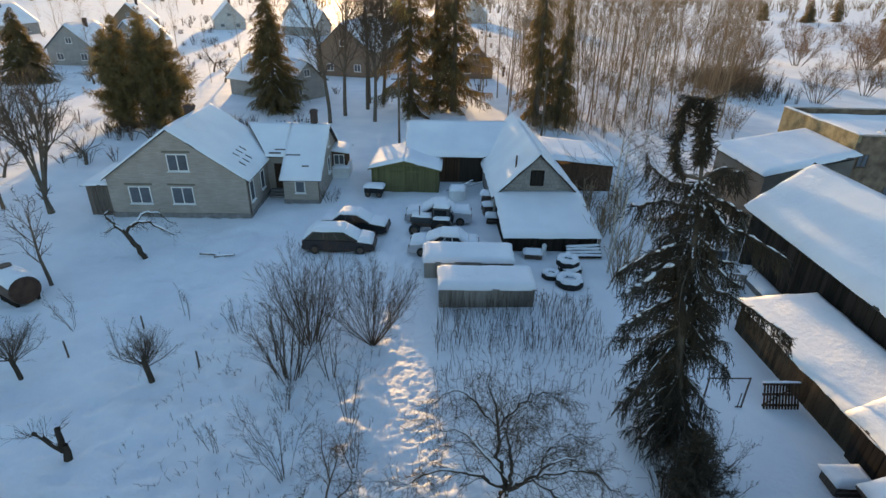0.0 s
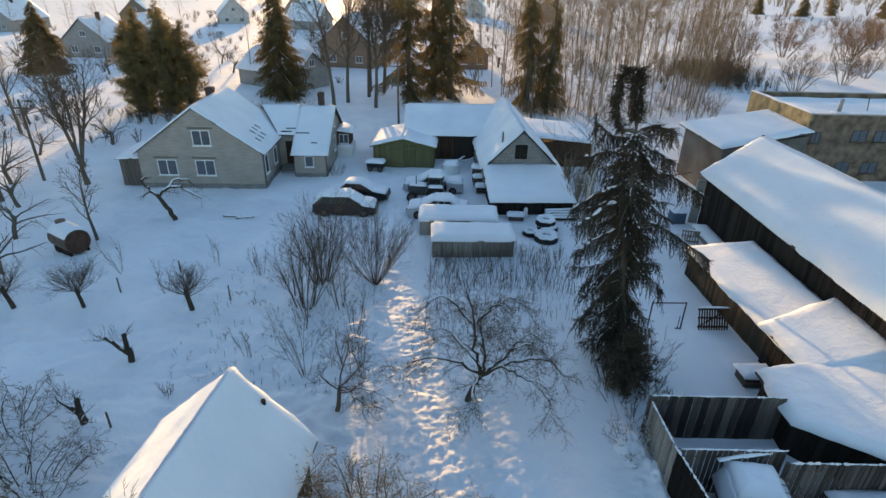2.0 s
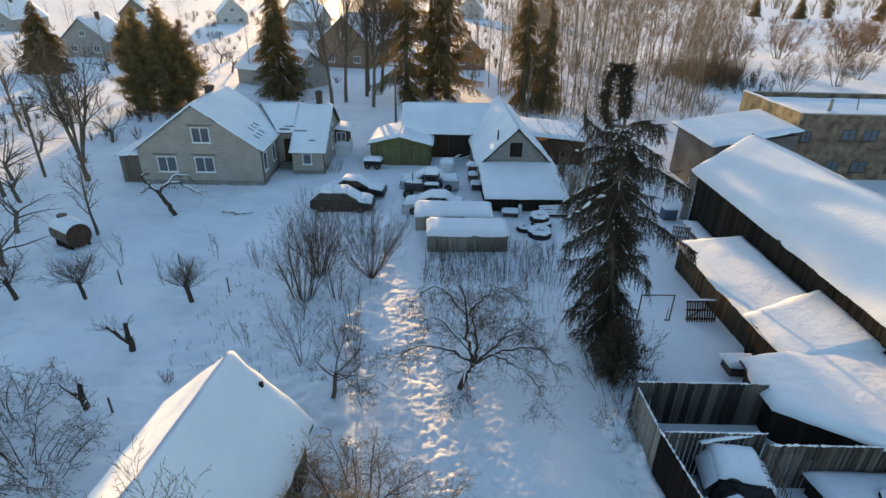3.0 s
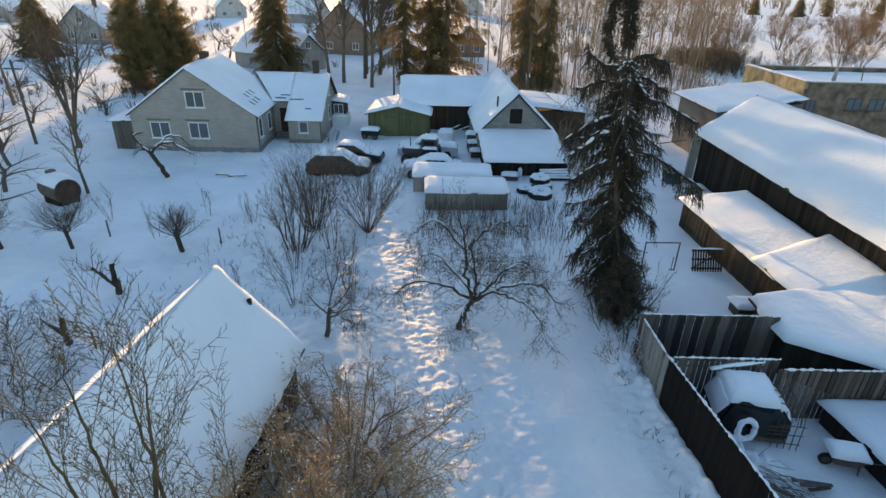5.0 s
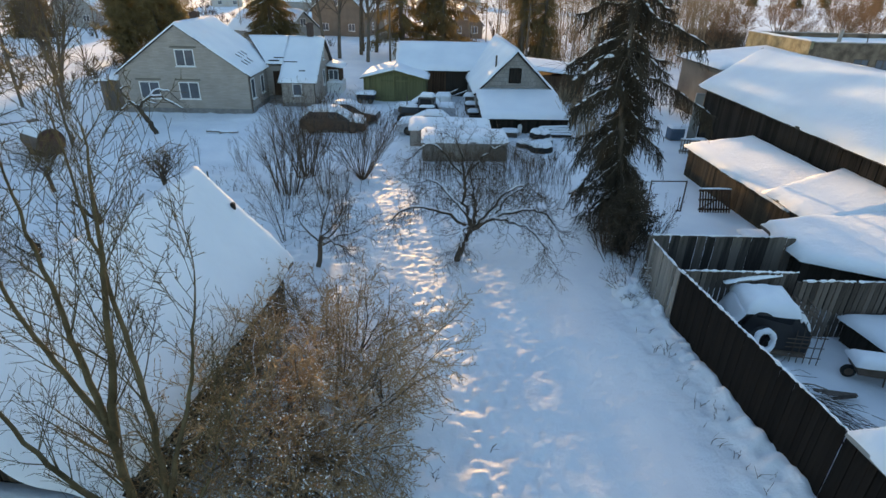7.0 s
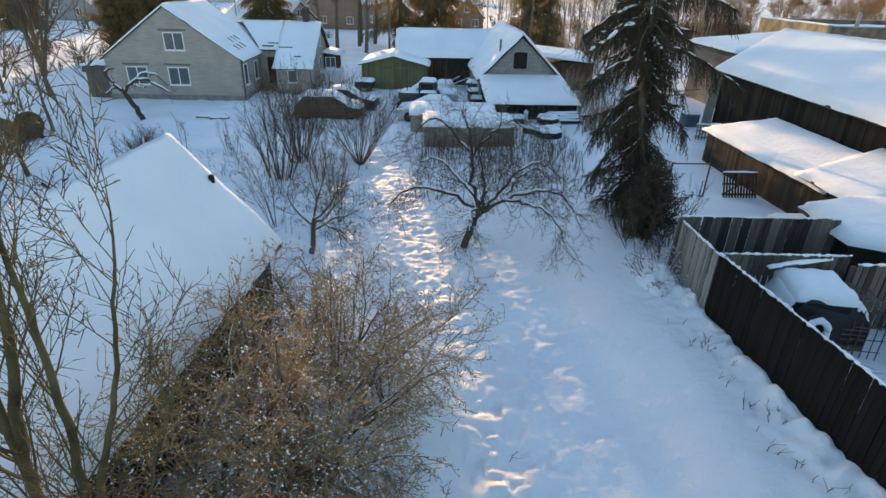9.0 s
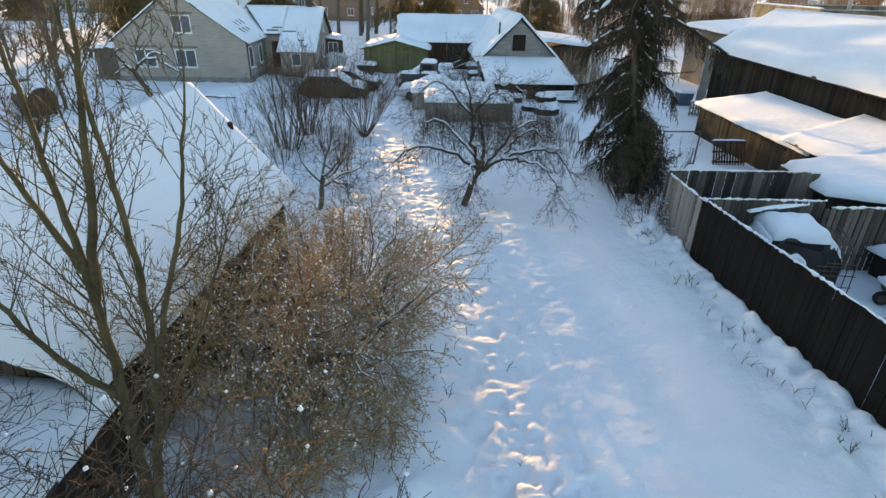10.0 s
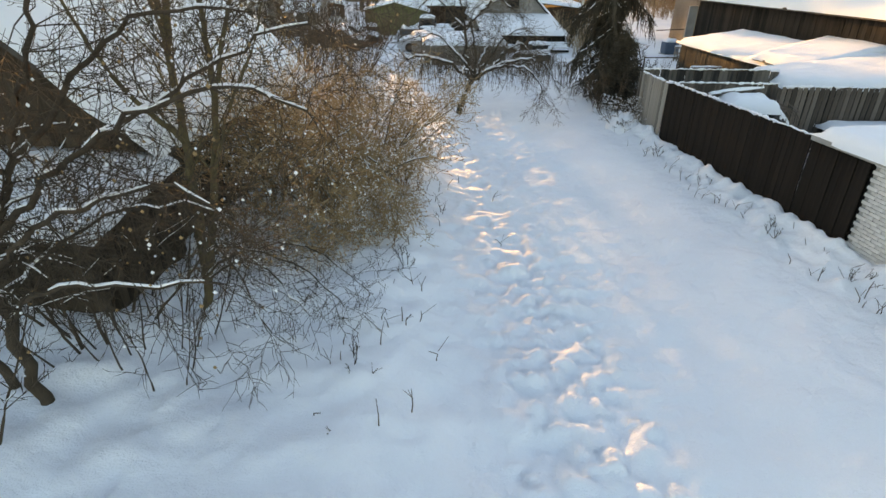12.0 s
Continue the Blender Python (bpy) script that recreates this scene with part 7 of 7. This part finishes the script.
bare_tree("bush", 99, SHOOTS, pose(-2.8, -3.9, -0.05), "drooping snow-lined shoots at the foot of the maple", "bush", "", [], bark=DARKBARK, twig=DARKBARK, snow_min=0.0065, snow_share=0.5, limbs=[(q, 0.022, 0.008) for q in DROOP])
BIGBUSH = dict(segs=(7, 4, 2, 2), taper=(0.25, 0.3, 0.4, 0.5), wobble=(0.09, 0.14, 0.18, 0.2), up=(-0.04, 0.01, 0.03, 0.0), kids=(12, 6, 3), ref=(3.6, 1.4, 0.6), angle=((20, 55), (22, 60), (25, 60)), ratio=((0.25, 0.45), (0.35, 0.6), (0.4, 0.6)), thick=(0.5, 0.5, 0.6), thin=0.005, **{"from": (0.25, 0.15, 0.2)})
LILACS = dict(segs=(8, 5, 3, 2), taper=(0.3, 0.35, 0.45, 0.5), wobble=(0.12, 0.22, 0.26, 0.28), up=(-0.05, -0.02, 0.02, 0.03), kids=(12, 6, 2), ref=(2.8, 1.1, 0.5), angle=((25, 70), (25, 65), (25, 60)), ratio=((0.26, 0.46), (0.35, 0.6), (0.4, 0.65)), thick=(0.5, 0.6, 0.7), thin=0.0078, **{"from": (0.3, 0.12, 0.15)})
stems = []
for cx, cy, n, spread, lean, L in ((-1.7, 1.9, 30, 1.3, 0.75, 3.5), (-0.05, 2.7, 14, 0.45, 0.4, 1.3), (-1.5, 4.3, 22, 0.9, 0.6, 2.6), (-2.9, 0.6, 20, 0.9, 0.7, 3.3), (-1.1, 1.2, 14, 0.7, 0.7, 1.9)):
    stems += ring_stems(rng, n, spread, lean, L, 0.03, cx, cy)
arches = []
for i in range(20):
    a = radians(rng.uniform(-90, 20))
    k, h = rng.uniform(0.55, 0.9), rng.uniform(0.75, 1.15)
    c, d = math.cos(a) * k, math.sin(a) * k
    x, y = -1.6 + rng.gauss(0, 0.35), 0.2 + rng.gauss(0, 0.4)
    arches.append((((x, y, 0.1), (x + 0.7 * c, y + 0.7 * d, 1.15 * h), (x + 1.6 * c, y + 1.6 * d, 1.5 * h), (x + 2.3 * c, y + 2.3 * d, 1.05 * h), (x + 2.6 * c, y + 2.6 * d, 0.45 * h)), 0.026, 0.007))
bare_tree("lilac_bush", 93, LILACS, pose(-0.4, 0, 0), "large tangled bare lilac bush flecked with snow and dry seed heads", "bush", "", stems, bark=BARK, twig=LILAC, bark_levels=1, snow_min=0.0085, snow_fat=1.7, snow_share=0.36, flecks=0.85, limbs=arches)
bare_tree("bush", 94, FAN, pose(-3.4, -4.9, 0), "low bare shoots round the old trees", "bush", "", ring_stems(rng, 20, 1.3, 0.6, 1.9, 0.014), bark=DARKBARK, twig=DARKBARK, bark_levels=1)
bare_tree("bush", 98, BIGBUSH, pose(-4.7, -7.4, 0), "dark tangle of bare shoots under the old trees", "bush", "", ring_stems(rng, 8, 0.9, 0.6, 2.6, 0.02), bark=DARKBARK, twig=DARKBARK, bark_levels=1, snow_min=0.008)
bare_tree("bush", 97, BIGBUSH, pose(-4.4, -4.4, 0), "tangled brown shrub against the cottage wall", "bush", "", ring_stems(rng, 12, 1.1, 0.7, 3.2, 0.025), bark=DARKBARK, twig=DARKBARK, bark_levels=1, snow_min=0.008)
bare_tree("bush", 95, dict(LILACS, kids=(10, 5, 2)), pose(-13.2, 5.4, 0), "dense rounded dark shrub caught with snow", "bush", "yard bushes", ring_stems(rng, 30, 1.0, 0.9, 2.1, 0.022), bark=DARKBARK, twig=BARK, bark_levels=1, snow_min=0.006, snow_fat=2.2, snow_share=0.4)
bare_tree("bush", 96, dict(LILACS, kids=(9, 5, 2)), pose(-16.0, 8.2, 0), "dense rounded dark shrub caught with snow", "bush", "yard bushes", ring_stems(rng, 22, 0.9, 0.9, 1.9, 0.022), bark=DARKBARK, twig=BARK, bark_levels=1, snow_min=0.006, snow_fat=2.2, snow_share=0.4)

bare_tree("bush", 151, dict(LILACS, kids=(8, 5, 2)), pose(7.45, 8.7, 0.1), "low frosted shrub at the fence corner", "bush", "", ring_stems(rng, 16, 0.45, 0.8, 1.15, 0.014), bark=DARKBARK, twig=BARK, bark_levels=1, snow_min=0.004, snow_fat=2.0, snow_share=0.6)
for sd, x, y in ((152, 7.55, 5.2), (153, 8.0, 2.6), (154, 8.3, -0.4), (155, 0.3, -2.2), (156, -0.2, -5.3), (157, 8.6, -2.6)):
    bare_tree("weed", sd, FAN, pose(x, y, 0.05), "dead dark weed stems poking through snow", "weed", "weeds along the yard", ring_stems(rng, 4, 0.12, 0.9, 0.42, 0.008), bark=DARKBARK, twig=DARKBARK, bark_levels=1)

# birches by the woodshed
for sd, x, y, h in ((101, 10.1, 31.2, 13.4), (102, 9.2, 28.0, 10.0), (103, 10.6, 34.5, 14.0), (104, 11.4, 29.8, 11.0)):
    bare_tree("birch", sd, dict(SLIM, up=(0.02, 0.0, -0.12)), pose(x, y, -0.1), "slender birch with drooping fine twigs", "birch", "birches by the barn", [((0, 0, 0), (0.03, 0, 1), h, 0.08)], bark=BIRCHBARK, bark_levels=1)


def dry_stalks(name, seed, n, where, h, label):
    """Dead weed stalks standing out of the snow."""
    r = random.Random(seed)
    v, f = [], []
    for i in range(n):
        x, y = where(r)
        L = h * r.uniform(0.4, 1.1)
        d = Vector((r.gauss(0, 0.12), r.gauss(0, 0.12), 1))
        p = Vector((x, y, -0.05))
        tube([p, p + d * L * 0.5, p + d * L + Vector((r.gauss(0, 0.06), r.gauss(0, 0.06), 0))], [0.011, 0.009, 0.006], 3, v, f)
        for k in range(r.choice((0, 1, 2, 3))):
            q = p + d * L * r.uniform(0.5, 0.9)
            tube([q, q + Vector((r.gauss(0, 0.12), r.gauss(0, 0.12), 0.14))], [0.005, 0.004], 3, v, f)
    return tagged(raw(name, v, f, TWIG), label, "weeds", kind="stuff")


dry_stalks("dry_stalks", 1, 950, lambda r: (r.uniform(-0.8, 7.4), r.uniform(19.5, 24.5) if r.random() < 0.8 else r.uniform(15, 20)), 1.0, "dry brown weed stalks before the panel sheds")
dry_stalks("dry_weeds", 2, 260, lambda r: (r.uniform(-12, -3), r.uniform(11, 21)), 0.4, "dry grass stalks in orchard snow")
dry_stalks("fence_weeds", 3, 60, lambda r: (lambda y: (fence_x(y) - r.uniform(0.3, 1.3), y))(r.uniform(-6, 8)), 0.35, "dead weeds along the fence bank")
dry_stalks("path_weeds", 4, 60, lambda r: (r.gauss(0.1, 0.6), r.uniform(-7, 3)), 0.3, "few dead stalks beside the trodden path")

# conifers behind the house
for sd, x, y, h, r in ((111, -23.6, 68.5, 15.5, 4.4), (116, -67.0, 84.0, 11.0, 4.6)):
    spruce("spruce", sd, pose(x, y, -0.1), h, r, "tall dark spruce lightly dusted with snow", "spruces behind the yard", snow=0.12, droop=0.6, low=0.06, spray_len=1.0, sprays=1.15, needle=OLIVE)
for sd, x, y, h, r in ((112, -6.5, 70.0, 19.5, 5.0), (113, -1.0, 71.5, 21.0, 5.6), (114, -3.4, 73.5, 21.5, 5.0)):
    spruce("larch", sd, pose(x, y, -0.1), h, r, "broad shaggy brown conifer standing in a close trio", "spruces behind the yard", droop=0.5, low=0.05, spray_len=1.1, sprays=1.0, gap=1.5, hang=1.2, needle=OLIVE)
for sd, x, y, h, r in ((115, 9.0, 64.5, 19.5, 3.4), (117, 11.6, 63.8, 16.0, 2.8)):
    spruce("larch", sd, pose(x, y, -0.1), h, r, "tall thin open conifer with see-through boughs", "spruces behind the yard", droop=0.7, low=0.08, spray_len=0.9, sprays=1.0, gap=1.4, hang=1.4, needle=OLIVE)
for sd, x, y, h, r in ((121, -38.2, 59.0, 10.4, 2.9), (122, -36.4, 58.2, 12.0, 3.0), (123, -31.8, 59.2, 10.6, 2.9), (124, -34.7, 60.2, 12.6, 3.1), (125, -33.4, 58.2, 11.8, 3.0)):
    spruce("thuja", sd, pose(x, y, -0.1), h, r, "dense brown-green conifer in a close group", "close group of conifers", droop=0.25, low=0.015, spray_len=0.55, sprays=1.5, gap=1.15, hang=0.3, needle=CONIFER, rounded=True)

# the bare wood to the north-east and far belts
models = []
for i in range(5):
    models.append(bare_tree("woodland_tree", 130 + i, SLIM, pose(16 + 3.1 * i, 66 + 1.7 * (i % 3), -0.1), "slim tall bare woodland tree", "tree", "bare wood behind the barns", [((0, 0, 0), (0.03 * math.sin(i), 0, 1), 16.5, 0.085)], bark=WOODBARK, twig=WOODTWIG, bark_levels=1))
rw = random.Random(8)
placed = 0
while placed < 135:
    x, y = rw.uniform(10, 62), 62 + 88 * rw.random() ** 1.15
    if x > 30 + (y - 62) * 0.55 or (y < 72 and x > 33):
        continue
    copy_thing(rw.choice(models), pose(x, y, -0.1, 0, 0, rw.uniform(0, 360)) @ Matrix.Scale(rw.uniform(0.7, 1.15), 4))
    placed += 1
for i in range(16):
    copy_thing(rw.choice(models), pose(rw.uniform(2.5, 15), rw.uniform(66, 92), -0.1, 0, 0, rw.uniform(0, 360)) @ Matrix.Scale(rw.uniform(0.75, 1.1), 4))
for i in range(62):
    a = rw.random()
    if a < 0.35:
        x, y = rw.uniform(-110, -30), rw.uniform(70, 150)
    elif a < 0.6:
        x, y = rw.uniform(-25, 30), rw.uniform(85, 230)
    elif a < 0.8:
        x, y = rw.uniform(70, 260), rw.uniform(200, 330)
    else:
        x, y = rw.uniform(-160, 60), rw.uniform(180, 300)
    if abs(x + 10 + (y - 50) * 0.1) < 8:
        continue
    copy_thing(rw.choice(models), pose(x, y, -0.1, 0, 0, rw.uniform(0, 360)) @ Matrix.Scale(rw.uniform(0.45, 0.8), 4))

# willows round the frozen pond
willow = None
for i, (x, y, s) in enumerate(((54, 84.5, 1.0), (75, 129, 1.3), (85, 122, 1.4), (66, 92, 0.9), (95, 135, 1.4), (60, 118, 1.2), (48, 100, 1.1), (110, 150, 1.5), (75, 100, 0.8), (44, 88, 0.9), (125, 140, 1.4), (100, 112, 1.1))):
    if willow is None:
        willow = bare_tree("willow", 141, dict(FAN, segs=(4, 2, 1, 1), kids=(13, 6, 2), angle=((18, 50), (18, 50), (20, 50)), thin=0.0095), pose(x, y, 0), "rounded reddish bare willow by the pond", "willow", "willows round the pond", ring_stems(rng, 13, 0.9, 0.8, 5.6, 0.05), bark=BARK, twig=REDTWIG, bark_levels=1)
    else:
        copy_thing(willow, pose(x, y, 0, 0, 0, 40 * i) @ Matrix.Scale(s, 4))

for sd, x, y, h in ((161, 168.0, 292.0, 11.0), (162, 186.0, 300.0, 14.0), (163, 216.0, 305.0, 13.0), (164, 150.0, 300.0, 9.0)):
    spruce("spruce", sd, pose(x, y, -0.1), h, 4.0, "far dark spruce at the edge of a snowy field", "far spruces", droop=0.5, low=0.03, spray_len=1.6, sprays=0.4, gap=1.4, needle=OLIVE)

# undergrowth, hedges and far belts of trees
scrub("forest_scrub", 1, 480, lambda r: (lambda y: (r.uniform(8, 32 + (y - 62) * 0.55), y))(r.uniform(59, 120)), 2.4, WOODTWIG, "brown scrub and saplings between the bare trunks", stems=7, thin=0.011)
scrub("roadside_scrub", 2, 120, lambda r: (r.uniform(-60, -16), r.uniform(45, 62)), 1.6, TWIG, "thin scrub along the lane")
scrub("village_hedge", 3, 260, lambda r: (r.uniform(-110, 40), r.uniform(80, 240)), 2.2, TWIG, "bare hedges and garden shrubs of the village", thin=0.03)
scrub("pond_reeds", 4, 230, lambda r: (r.gauss(46, 3.4), r.gauss(97, 6)), 2.6, TWIG, "dense brown reeds round the frozen pond", stems=12, lean=0.35, thin=0.014)
scrub("pond_scrub", 5, 150, lambda r: (r.uniform(60, 190), r.uniform(120, 250)), 3.2, REDTWIG, "reddish willow scrub on the snowy banks", stems=14, lean=0.8, thin=0.012)
scrub("far_wood", 6, 420, lambda r: (r.uniform(-260, 420), r.uniform(300, 560)), 9.0, WOODBARK, "far belt of bare trees", stems=5, lean=0.45, thin=0.12, category="wood")
scrub("field_hedge", 9, 260, lambda r: (r.uniform(60, 300), r.choice((150, 175, 205, 240, 262)) + r.gauss(0, 5)), 3.6, REDTWIG, "bare hedges across the far fields", stems=9, thin=0.035)
scrub("barn_scrub", 7, 22, lambda r: (r.uniform(9.2, 13.5), r.uniform(26, 40)), 2.6, WOODBARK, "tall thin scrub beside the woodshed", lean=0.35)
scrub("spruce_scrub", 8, 16, lambda r: (r.uniform(6.8, 9.6), r.uniform(10.2, 14.5)), 1.5, TWIG, "thin shoots round the foot of the spruce", thin=0.009)
